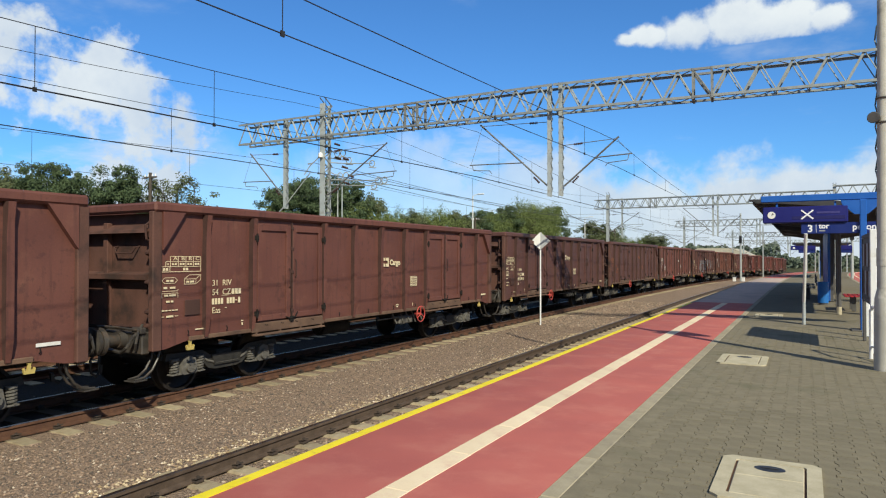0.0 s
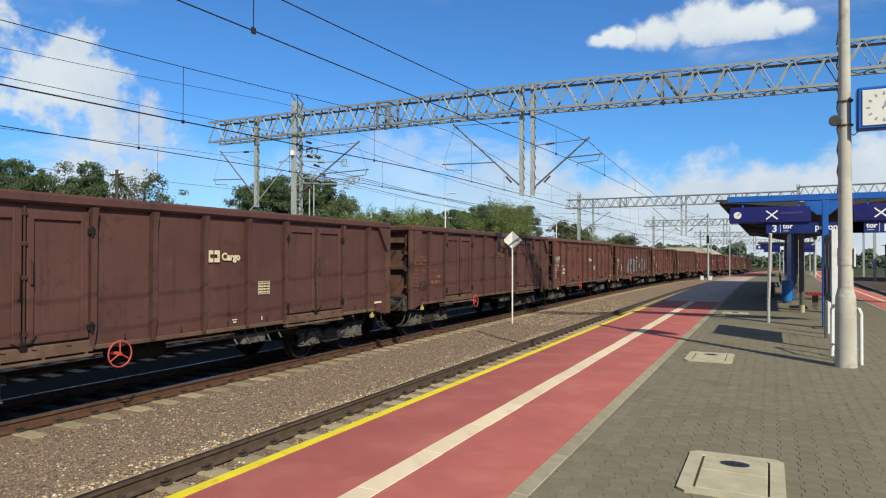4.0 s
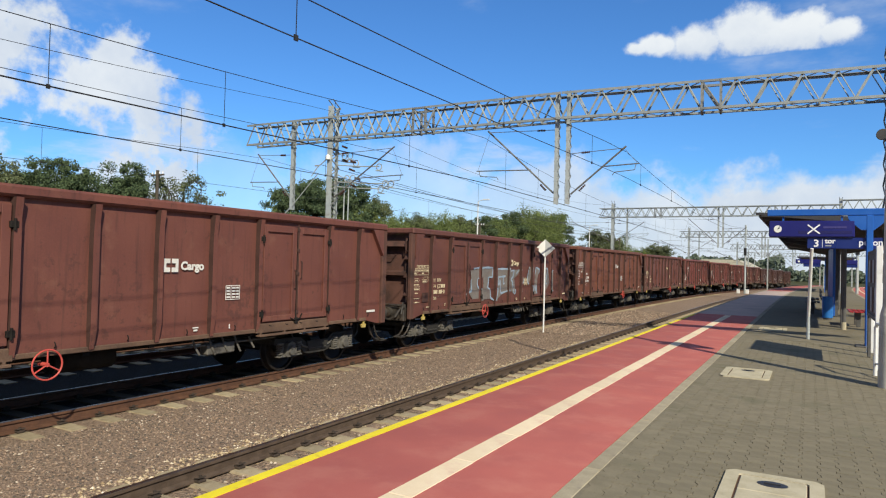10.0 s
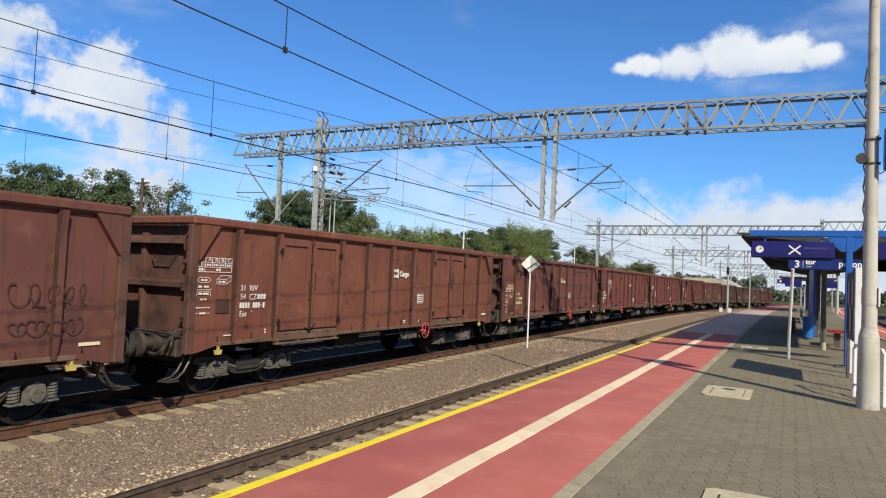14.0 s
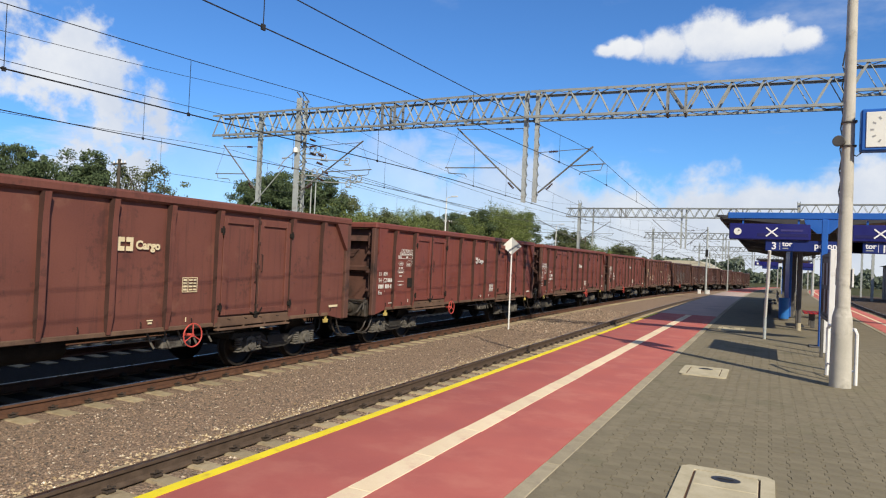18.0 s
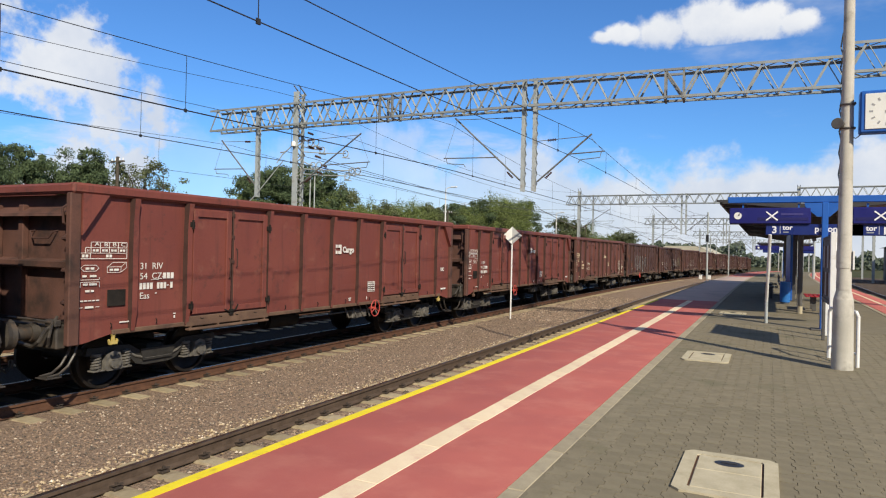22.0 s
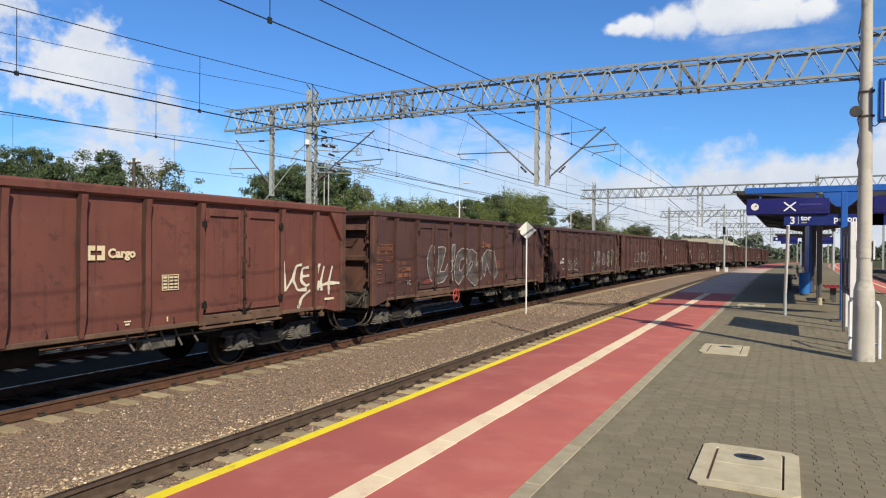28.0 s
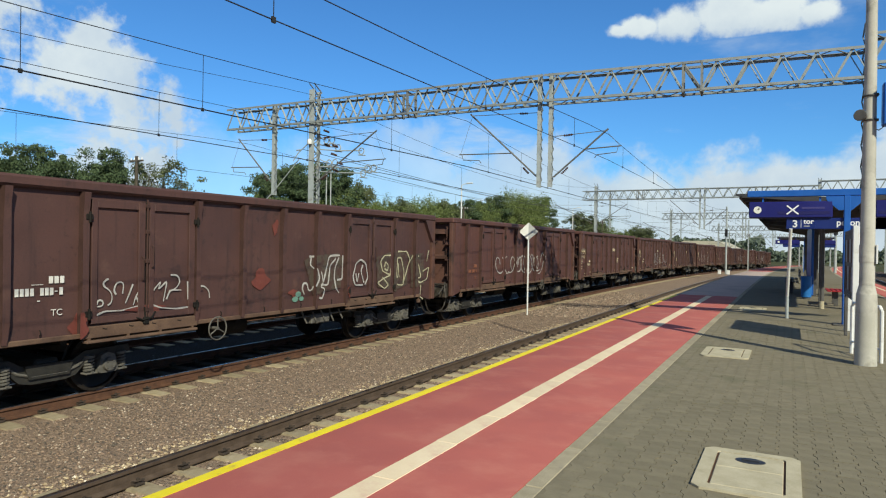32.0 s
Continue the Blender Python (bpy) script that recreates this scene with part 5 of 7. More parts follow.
def write_on(k, w, mat, layout):
    if (layout, mat.name) not in MARKS:
        MARKS[layout, mat.name] = {n: s.mesh(n, mat, False) for n, s in mark_shapes(layout).items()}
    rise, up, high = MARK_RISE.get(k, (0.0, 0.05, 0.02))
    keep = ("load_chart", "number_block", "emblem", "label_box", "small_mark") if layout != 2 else ("number_block",)
    for n, me in MARKS[layout, mat.name].items():
        if n in keep:
            m = pose(0, 0.15, -0.33) if n == "label_box" and k in (7, 8, 9) else pose(0, 0, up) if n == "number_block" else pose(0, 0, rise) if n == "load_chart" else pose(0, 0, high) if n == "emblem" else None
            tagged(part(n, me, mat, w, "painted wagon markings" if n != "emblem" else "painted operator emblem", at=m), kind="stuff")
    n0 = -5.24 if layout != 1 else -6.14
    if layout != 2:
        if k <= 13:
            words("31  RIV", 0.15, mat, "lettering", w, place_text(n0, 1.83 + up))
            words("54  CZ-", 0.15, mat, "lettering", w, place_text(n0, 1.665 + up))
            words("Eas", 0.15, mat, "lettering", w, place_text(n0, 1.345 + up))
            c0 = -6.29 if layout != 1 else -5.16
            words("A  B  B  C", 0.084, mat, "lettering", w, place_text(c0 + 0.235, 2.335 + rise) @ Matrix.Diagonal((1.55, 1, 1, 1)))
        words("Cargo", 0.19, mat, "lettering", w, place_text(0.44, 2.29 + high), bold=0.008)
        card = part("plate_recess", HATCH_PLATE, M_UNDER, w, "dark card holder", at=pose(0, -5.66 if layout != 1 else -4.43, 2.40 + rise - (0.93 if layout == 1 else 0.87)) @ Matrix.Diagonal((1, 1.15, 1, 1)))
        if k not in (7, 8, 9):
            card.material_slots[0].link, card.material_slots[0].material = "OBJECT", M_DEEPBROWN
    else:
        words("TC", 0.13, mat, "lettering", w, place_text(-4.75, 1.34))


def spray(name, strokes, width, mat, w, label, over=0.0):
    s = Shape()
    for p in strokes:
        ribbon(s, p, width, over)
    return tagged(part(name, s, mat, w, label, smooth=False), kind="stuff")


def fill(s, poly, over=0.0, step=0.014):
    """A sprayed patch inside the outline poly (y, z), lying on the ribs, doors and sheets that it crosses."""
    lo, hi = min(p[0] for p in poly), max(p[0] for p in poly)
    n = max(1, int((hi - lo) / step))
    for i in range(n):
        y = lo + (hi - lo) * (i + 0.5) / n
        cuts = sorted(a[1] + (b[1] - a[1]) * (y - a[0]) / (b[0] - a[0]) for a, b in zip(poly, poly[1:] + poly[:1]) if (a[0] <= y) != (b[0] <= y))
        x, h = skin(y, over), (hi - lo) / n / 2 + 0.0005
        for z0, z1 in zip(cuts[::2], cuts[1::2]):
            s.add([(x, y - h, z0), (x, y + h, z0), (x, y + h, z1), (x, y - h, z1)], [(0, 1, 2, 3)])


def patch(name, polys, mat, w, label, over=0.0):
    s = Shape()
    for p in polys:
        fill(s, p, over)
    return tagged(part(name, s, mat, w, label, smooth=False), kind="stuff")


def silver_piece(w):
    """Wide silver letters with pale blue edges."""
    patch("spray_fill", [
        [(-2.99, 2.16), (-2.11, 2.23), (-2.09, 1.94), (-2.47, 1.92), (-2.53, 1.76), (-2.45, 1.62), (-2.07, 1.58), (-2.05, 1.2), (-2.73, 1.2), (-3.13, 1.5), (-2.92, 1.73)],
        [(-2.11, 2.23), (-1.3, 2.25), (-1.32, 1.94), (-1.61, 1.94), (-1.64, 1.58), (-1.45, 1.52), (-1.43, 1.23), (-2.06, 1.22), (-2.07, 1.58), (-1.98, 1.75), (-2.06, 1.92)],
        [(-0.99, 2.21), (0.01, 2.21), (0.01, 1.46), (-0.6, 1.32), (-1.06, 1.13)],
        [(0.14, 2.16), (1.11, 2.2), (0.8, 1.98), (0.52, 1.89), (0.64, 1.49), (0.57, 1.32), (0.35, 1.39), (0.22, 1.51)]], M_SILVER, w, "silver sprayed letter fill")
    patch("spray_fill", [
        [(1.78, 1.72), (1.95, 2.29), (2.2, 2.26), (2.1, 1.85), (1.87, 1.64)], [(2.27, 1.71), (2.45, 2.26), (2.91, 2.23), (2.7, 1.84), (2.65, 1.25), (2.22, 1.27)],
        [(3.19, 1.58), (3.34, 2.29), (3.86, 2.25), (4.06, 1.67), (3.56, 1.31), (3.16, 1.33)], [(4.17, 1.74), (4.2, 2.1), (4.48, 2.14), (4.37, 1.3), (4.19, 1.39)],
        arc(1.32, 1.82, 0.13, 0.13, 0, 330, 9), [(1.19, 1.36), (1.22, 1.6), (1.33, 1.6), (1.36, 1.4), (1.28, 1.3)]], M_SILVER, w, "silver sprayed letter fill")
    spray("spray_letters", [
        [(-3.34, 1.34), (-3.23, 1.46), (-2.9, 1.52), (-2.97, 1.82), (-2.92, 1.89)], [(-2.27, 1.94), (-2.47, 1.91), (-2.53, 1.76), (-2.45, 1.61), (-2.25, 1.57)],
        [(-2.78, 2.21), (-2.4, 2.24), (-1.3, 2.25), (-1.32, 1.93), (-1.63, 1.94), (-1.61, 1.82), (-1.68, 1.59), (-1.48, 1.55), (-1.43, 1.26), (-1.13, 1.16), (-1.01, 1.56), (-1.08, 1.56)],
        [(-0.99, 1.61), (-0.99, 2.21), (0.01, 2.21)], [(-0.84, 1.93), (-0.25, 1.96)], [(-0.42, 1.93), (-0.43, 1.68), (-0.32, 1.73)], [(-0.81, 1.91), (-0.84, 1.66), (-0.73, 1.71), (-0.7, 1.85), (-0.62, 1.38), (0.01, 1.46)],
        [(0.18, 2.13), (0.52, 2.17), (0.4, 1.92), (0.2, 1.84), (0.37, 1.77), (0.48, 1.38), (0.63, 1.31), (0.67, 1.49)], [(0.92, 2.17), (0.7, 2.04)], [(1.21, 2.11), (1.2, 1.31)]], 0.075, M_SPRAYBLUE, w, "pale blue sprayed edges", 0.003)
    spray("spray_letters", [
        [(1.95, 2.29), (1.77, 1.92), (1.82, 1.69), (1.95, 1.65)], [(2.15, 1.61), (2.26, 1.27)], [(2.3, 1.3), (2.41, 1.64), (2.51, 1.36), (2.58, 1.63), (2.68, 1.28)], [(2.47, 2.05), (2.54, 2.28), (2.91, 2.2), (2.83, 2.02)],
        [(3.34, 2.28), (3.28, 1.65), (3.44, 1.61)], [(3.65, 2.25), (3.83, 2.21), (3.59, 1.64), (3.74, 1.64)], [(4.2, 2.06), (4.31, 2.18), (4.49, 2.1)], [(4.46, 1.58), (4.33, 1.31)], arc(1.32, 1.82, 0.13, 0.13, 180, 380, 9)], 0.07, M_SPRAYBLUE, w, "pale blue sprayed edges", 0.003)


def outlined_piece(w):
    """Round letters in dull silver with thin white outlines."""
    letters = [
        [(-3.69, 1.96), (-3.58, 2.25), (-3.42, 2.41), (-3.25, 2.4), (-3.27, 1.3), (-3.48, 1.41), (-3.62, 1.62)],
        [(-3.02, 2.35), (-2.7, 2.37), (-2.52, 2.31), (-2.73, 1.87), (-2.9, 1.62), (-2.6, 1.62), (-2.3, 1.95), (-2.11, 1.92), (-2.15, 1.67), (-2.68, 1.32), (-3.24, 1.26), (-3.02, 1.68)],
        [(-2.11, 2.42), (-1.81, 2.44), (-1.87, 1.99), (-2.15, 1.71), (-2.21, 2.35)],
        [(-1.01, 2.28), (-1.33, 2.33), (-1.68, 2.17), (-1.89, 1.73), (-1.82, 1.33), (-1.57, 1.17), (-1.16, 1.43), (-1.0, 1.66)]]
    letters += [
        [(-0.97, 2.16), (-0.62, 2.31), (-0.2, 2.15), (-0.23, 1.71), (0.05, 2.07), (0.12, 1.44), (-0.31, 1.06), (-0.72, 1.25), (-1.0, 1.42)],
        [(0.24, 1.56), (0.3, 2.07), (0.63, 2.28), (1.07, 2.23), (1.19, 1.83), (1.36, 2.05), (1.57, 1.41), (1.2, 1.2), (0.77, 1.58), (0.63, 1.85), (0.44, 1.34)],
        [(-2.2, 1.5), (-2.06, 1.6), (-1.95, 1.44), (-2.06, 1.2)]]
    inner = [[(-1.17, 2.01), (-1.46, 1.94), (-1.53, 1.61), (-1.32, 1.63), (-1.16, 1.82)], [(-0.81, 1.77), (-0.61, 1.92), (-0.49, 1.84), (-0.81, 1.57)]]
    patch("spray_fill", letters, M_DULLSILVER, w, "thin dull silver letter fill")
    patch("worn_patch", inner, M_PAINT[4], w, "bare paint inside the letters", 0.002)
    spray("spray_outline", [p + p[:1] for p in letters + inner], 0.032, M_SPRAYWHITE, w, "white sprayed letter outlines", 0.003)


def scrawl(y0, y1, z0, z1, n, seed):
    """Loose overlapping loops, like hurried spray lines that spell nothing."""
    r = random.Random(seed)
    out, step, mid, h = [], (y1 - y0) / n, (z0 + z1) / 2, (z1 - z0) / 2
    for i in range(n):
        a, b, c = r.uniform(0, 6.28), r.uniform(0.6, 1.0), r.uniform(0.25, 0.6)
        turns, lean = r.uniform(0.55, 1.5), r.uniform(-0.2, 0.3)
        pts = []
        for k in range(19):
            u = k / 18
            q = a + 6.28 * turns * u
            z = mid + h * b * math.sin(q)
            pts.append((y0 + step * (i + 0.1 + 0.7 * u) + step * (0.25 + c * 0.5) * math.cos(q) + lean * (z - mid), z))
        out.append(pts)
    return out


def decorate():
    rng = random.Random(8)
    for k, w in WAGONS.items():
        _, mat, layout, _, _ = LOOKS.get(k, (0, rng.choice((M_WHITE, M_CREAM, M_FADED)), 0, 0, ""))
        write_on(k, w, mat, layout)
    w = WAGONS[4]
    silver_piece(w)
    words("UIC", 0.15, M_WHITE, "lettering", WAGONS[8], place_text(5.72, 1.74), bold=0.005)
    w = WAGONS[10]
    words("PUNX", 0.24, M_SPRAYCREAM, "spray_words", w, place_text(-3.95, 1.72, SIDE + 0.058) @ pose(0, 0, 0, 0, 0, 2), "cream hand-sprayed word", bold=-0.004)
    words("ENC 15", 0.22, M_SPRAYCREAM, "spray_words", w, place_text(-4.02, 1.47, SIDE + 0.058) @ pose(0, 0, 0, 0, 0, 3), "cream hand-sprayed word", bold=-0.004)
    tag = [[(4.4, 2.05), (4.44, 1.43), (4.72, 1.73)], [(4.97, 1.97), (4.79, 1.95), (4.68, 1.68), (4.83, 1.43), (5.13, 1.44)], [(5.2, 1.91), (4.98, 1.89), (4.94, 1.62), (5.13, 1.5), (5.22, 1.55)], [(4.98, 1.72), (5.21, 1.73)], [(5.25, 1.41), (4.98, 1.28), (4.85, 1.05)], [(5.56, 1.96), (5.43, 1.54), (5.41, 1.4)], [(5.73, 1.92), (5.61, 1.58), (5.65, 1.38)], [(6.03, 1.92), (5.9, 1.57), (5.9, 1.28)], [(5.53, 1.47), (5.86, 1.54), (6.31, 1.52)], [(5.4, 1.93), (5.6, 1.96)]]
    spray("spray_tag", tag, 0.085, M_SPRAYCREAM, w, "cream sprayed tag")
    w = WAGONS[11]
    outlined_piece(w)
    words("TC", 0.16, M_SPRAYCREAM, "lettering", w, place_text(-4.76, 1.33))
    patch("worn_patch", [[(-4.0, 1.32), (-3.7, 1.45), (-3.2, 1.47), (-3.1, 1.36), (-3.6, 1.3)]], M_PAINT[3], w, "patch of fresh red paint", -0.001)
    w = WAGONS[12]
    spray("spray_scrawl", [[(-3.89, 1.83), (-3.98, 1.79), (-3.98, 1.72), (-3.87, 1.66), (-3.82, 1.56), (-3.85, 1.43), (-3.9, 1.43)], [(-3.76, 1.58), (-3.81, 1.64), (-3.76, 1.77), (-3.67, 1.78), (-3.63, 1.76), (-3.65, 1.59)], [(-3.47, 1.73), (-3.52, 1.61), (-3.6, 1.44)], [(-3.31, 1.66), (-3.41, 1.55), (-3.46, 1.4)], [(-3.41, 1.53), (-3.34, 1.38)], [(-4.08, 1.45), (-4.07, 1.52), (-3.98, 1.52), (-3.95, 1.46), (-4.01, 1.4), (-4.07, 1.42)], [(-4.11, 1.28), (-3.96, 1.34), (-3.64, 1.33), (-3.51, 1.35), (-3.31, 1.39)]], 0.03, M_SPRAYWHITE, w, "thin white sprayed scrawl")
    spray("spray_scrawl", [[(-3.15, 1.44), (-3.14, 1.56), (-3, 1.71), (-2.94, 1.77), (-3.01, 1.61), (-2.83, 1.76), (-2.9, 1.42)], [(-2.76, 1.85), (-2.62, 1.85), (-2.56, 1.73), (-2.66, 1.61), (-2.79, 1.59)], [(-2.84, 1.45), (-2.77, 1.6), (-2.54, 1.59)], [(-2.41, 1.73), (-2.4, 1.42)], [(-3.17, 1.4), (-2.95, 1.32), (-2.65, 1.28), (-2.38, 1.29)], [(-2.16, 1.64), (-2.01, 1.63), (-1.9, 1.54), (-1.89, 1.41)]], 0.03, M_SPRAYWHITE, w, "thin white sprayed scrawl", 0.002)
    spray("spray_scrawl", [[(0.87, 2.13), (1.03, 2.13)], [(0.93, 2.11), (0.9, 1.94), (1.07, 1.85), (1.13, 1.64), (0.95, 1.39), (0.85, 1.39), (0.81, 1.56), (0.68, 1.57), (0.64, 1.45), (0.72, 1.32)], [(1.17, 1.92), (1.32, 1.74), (1.36, 1.54), (1.52, 2.02), (1.56, 2.13), (1.7, 2.15), (1.96, 2.15)], [(1.36, 1.54), (1.25, 1.46), (1.43, 1.41), (1.33, 1.19), (1.16, 1.25)], [(1.81, 2.08), (1.6, 1.93), (1.53, 1.49), (1.29, 1.5)]], 0.05, M_SPRAYWHITE, w, "white sprayed letters")
    spray("spray_scrawl", [[(1.92, 2.1), (1.78, 1.88), (1.75, 1.66), (1.83, 1.39), (1.94, 1.29)], [(2.07, 2.15), (2.05, 1.6), (1.86, 1.59)], [(2.85, 1.43), (2.52, 1.44), (2.43, 1.64), (2.55, 1.96), (2.75, 2.05), (2.96, 1.95), (3.05, 1.61), (2.93, 1.43)], [(2.55, 1.72), (2.6, 1.49), (2.67, 1.72)], [(2.83, 1.91), (2.75, 1.77), (2.89, 1.48)]], 0.05, M_SPRAYWHITE, w, "white sprayed letters", 0.002)
    patch("spray_haze", [[(3.4, 2.1), (4.2, 2.25), (5.0, 2.2), (5.0, 1.35), (4.3, 1.2), (3.5, 1.35)], [(5.15, 2.15), (5.9, 2.2), (5.95, 1.3), (5.2, 1.25)]], M_HAZE, w, "faint olive sprayed patch")
    patch("spray_haze", [[(0.7, 2.05), (1.0, 2.15), (1.9, 2.2), (2.05, 2.1), (2.0, 1.4), (1.0, 1.3)]], M_HAZE, w, "faint grey sprayed patch")
    spray("spray_scrawl", [[(4.12, 2.14), (3.79, 2.14), (3.61, 1.99), (3.71, 1.74), (4.08, 1.63), (4.12, 1.98)], [(4.08, 1.63), (3.71, 1.54), (3.49, 1.45), (3.81, 1.29), (4, 1.38), (3.71, 1.59)], [(3.8, 1.84), (3.84, 1.99), (3.98, 1.89), (3.94, 1.73), (3.8, 1.81)], [(4.36, 2.14), (4.32, 1.62), (4.48, 1.36), (4.78, 1.34), (4.82, 1.71), (4.66, 2.08), (4.41, 2.06)], [(4.51, 1.93), (4.57, 1.56)]], 0.045, M_SPRAYOLIVE, w, "yellowish sprayed letters", 0.003)
    spray("spray_scrawl", [[(4.5, 2.24), (4.96, 2.24), (5.12, 2.02), (4.78, 1.4)], [(5.28, 2.13), (5.02, 1.87), (4.93, 1.66)], [(5.44, 2.13), (5.61, 1.85), (5.74, 1.52), (5.46, 1.48), (5.69, 1.36), (6.08, 1.45), (6.19, 1.79), (5.84, 1.68)], [(6.17, 2.27), (6.06, 1.96)], [(5.74, 1.3), (5.7, 0.97), (5.87, 0.9)]], 0.045, M_SPRAYOLIVE, w, "yellowish sprayed letters", 0.005)
    patch("spray_dots", [arc(0.52, 1.34, 0.09, 0.06, 0, 330, 9), arc(0.42, 1.24, 0.1, 0.06, 0, 330, 9), arc(0.62, 1.24, 0.08, 0.05, 0, 330, 9)], M_SPRAYGREEN, w, "pale green sprayed dots", 0.003)
    for y, z, a, b in ((-0.6, 1.7, 0.3, 0.22), (-4.35, 1.16, 0.16, 0.2), (-0.2, 2.72, 0.1, 0.22), (2.3, 1.32, 0.14, 0.26), (0.4, 1.36, 0.22, 0.1), (-3.2, 1.32, 0.45, 0.07)):
        blot = [(y + a * math.cos(q) * (0.75 + 0.25 * math.sin(3 * q + z * 9)), z + b * math.sin(q) * (0.75 + 0.25 * math.cos(2 * q + y * 5))) for q in [0.35 * k for k in range(18)]]
        patch("worn_patch", [blot], M_PAINT[3], w, "patch of fresh red paint", 0.001)
    w = WAGONS[5 - 1]
    spray("dark_scrawl", scrawl(4.75, 5.9, 1.72, 2.1, 5, 21) + scrawl(4.75, 5.8, 1.3, 1.6, 4, 22), 0.026, M_DEEPBROWN, w, "dark sprayed scrawl", 0.004)
    for k, y0, n, seed in ((13, -3.0, 8, 31), (15, -1.0, 9, 33), (17, -4.0, 9, 35), (19, 0.5, 8, 37), (21, -2.0, 10, 39)):
        spray("spray_scrawl", scrawl(y0, y0 + 5.2, 1.3, 2.2, n, seed), 0.05, M_SPRAYWHITE, WAGONS[k], "pale sprayed scrawl")


decorate()

# ---- overhead line ----
GANTRY_Y = (21.5, 64.5, 101.0, 140.0, 178.0)
"""Portal gantries with hanging posts and cantilever arms."""


def truss(s, x0, x1, z0, z1, w, bay, y=0.0):
    """A lattice girder of four angle-iron chords with zigzag bracing on all four faces."""
    for yy, out in ((y - w / 2, -1), (y + w / 2, 1)):
        for z, up in ((z0, -1), (z1, 1)):
            s.box(x0, x1, yy - 0.006 + 0.034 * out, yy + 0.006 + 0.034 * out, z - 0.04, z + 0.04)
            s.box(x0, x1, min(yy - 0.04 * out, yy + 0.027 * out), max(yy - 0.04 * out, yy + 0.027 * out), z + 0.034 * up - 0.006, z + 0.034 * up + 0.006)
    n = max(1, round((x1 - x0) / bay))
    b = (x1 - x0) / n

    def strut(p, q, face, half=0.033):
        """A flat bar from p to q whose broad side faces that way."""
        p, q, f = Vector(p), Vector(q), Vector(face)
        side = (q - p).cross(f).normalized() * half
        f = side.cross(q - p).normalized() * 0.005
        s.add([p - side - f, p + side - f, p + side + f, p - side + f, q - side - f, q + side - f, q + side + f, q - side + f],
              [(0, 1, 2, 3), (7, 6, 5, 4), (0, 4, 5, 1), (1, 5, 6, 2), (2, 6, 7, 3), (3, 7, 4, 0)])

    for i in range(n):
        a, c = x0 + i * b, x0 + (i + 1) * b
        mid = (a + c) / 2
        for yy in (y - w / 2, y + w / 2):
            strut((a, yy, z0), (mid, yy, z1), (0, -1, 0))
            strut((mid, yy, z1), (c, yy, z0), (0.35, -0.45, 0.8))
        for z in (z0, z1):
            strut((a, y - w / 2, z), (mid, y + w / 2, z), (0, 0, 1), 0.026)
            strut((mid, y + w / 2, z), (c, y - w / 2, z), (0, 0, 1), 0.026)


def channel(x, q, z0, z1, wx, wy):
    """One of a post's two channels: the broad one in front (q = -1), the narrow one behind."""
    w, y, d = wx / 2 if q < 0 else wx * 0.3, q * wy / 2, -q * 0.055
    a, b = x - w, x + w
    poly = [(a, y), (b, y), (b, y + d), (b - 0.012, y + d), (b - 0.012, y + d * 0.25), (a + 0.012, y + d * 0.25), (a + 0.012, y + d), (a, y + d)]
    return Shape().prism(poly, 2, z0, z1)


def lacing(x, z0, z1, wx=0.2, wy=0.3):
    """Zigzag bars between the two channels of a post."""
    s = Shape()
    z, d, r = z0 + 0.1, 0.34 if wx < 0.2 else 0.62, 0.014 if wx < 0.2 else 0.024
    while z < z1 - 0.15:
        for e in (-1, 1):
            s.cyl((x + e * wx / 2, -wy / 2, z), (x + e * wx / 2, wy / 2, z + d * 0.5), r, seg=4, caps=False)
            s.cyl((x + e * wx / 2, wy / 2, z + d * 0.5), (x + e * wx / 2, -wy / 2, z + d), r, seg=4, caps=False)
        z += d
    return s


def laced_post(name, parent, label, x, z0, z1, wx, wy, at=None):
    p = part(name, channel(x, -1, z0, z1, wx, wy), M_GALV, parent, label, at=at)
    part("back_channel", channel(x, 1, z0, z1, wx, wy), M_GALV, p)
    # darker steel puts the shade inside the post into the lacing's colour
    tagged(part("lacing", lacing(x, z0, z1, wx, wy), M_GIRDER, p, "zigzag lacing bars darkened for the shade inside the post"), kind="stuff")


def insulator(o, d, n=5, r=0.046):
    """A turned porcelain body with n sheds, from o along d."""
    o, d = Vector(o), Vector(d).normalized()
    u = d.orthogonal().normalized()
    v = d.cross(u)
    prof = [(0.0, 0.018)]
    for i in range(n):
        prof += [(0.06 * i + 0.012, 0.02), (0.06 * i + 0.016, r), (0.06 * i + 0.036, r * 0.8), (0.06 * i + 0.042, 0.02)]
    prof.append((0.06 * n, 0.018))
    s, k = Shape(), 9
    s.v = [tuple(o + d * a + (u * math.cos(6.2832 * j / k) + v * math.sin(6.2832 * j / k)) * b) for a, b in prof for j in range(k)]
    s.f = [(i * k + j, i * k + (j + 1) % k, (i + 1) * k + (j + 1) % k, (i + 1) * k + j) for i in range(len(prof) - 1) for j in range(k)]
    return s


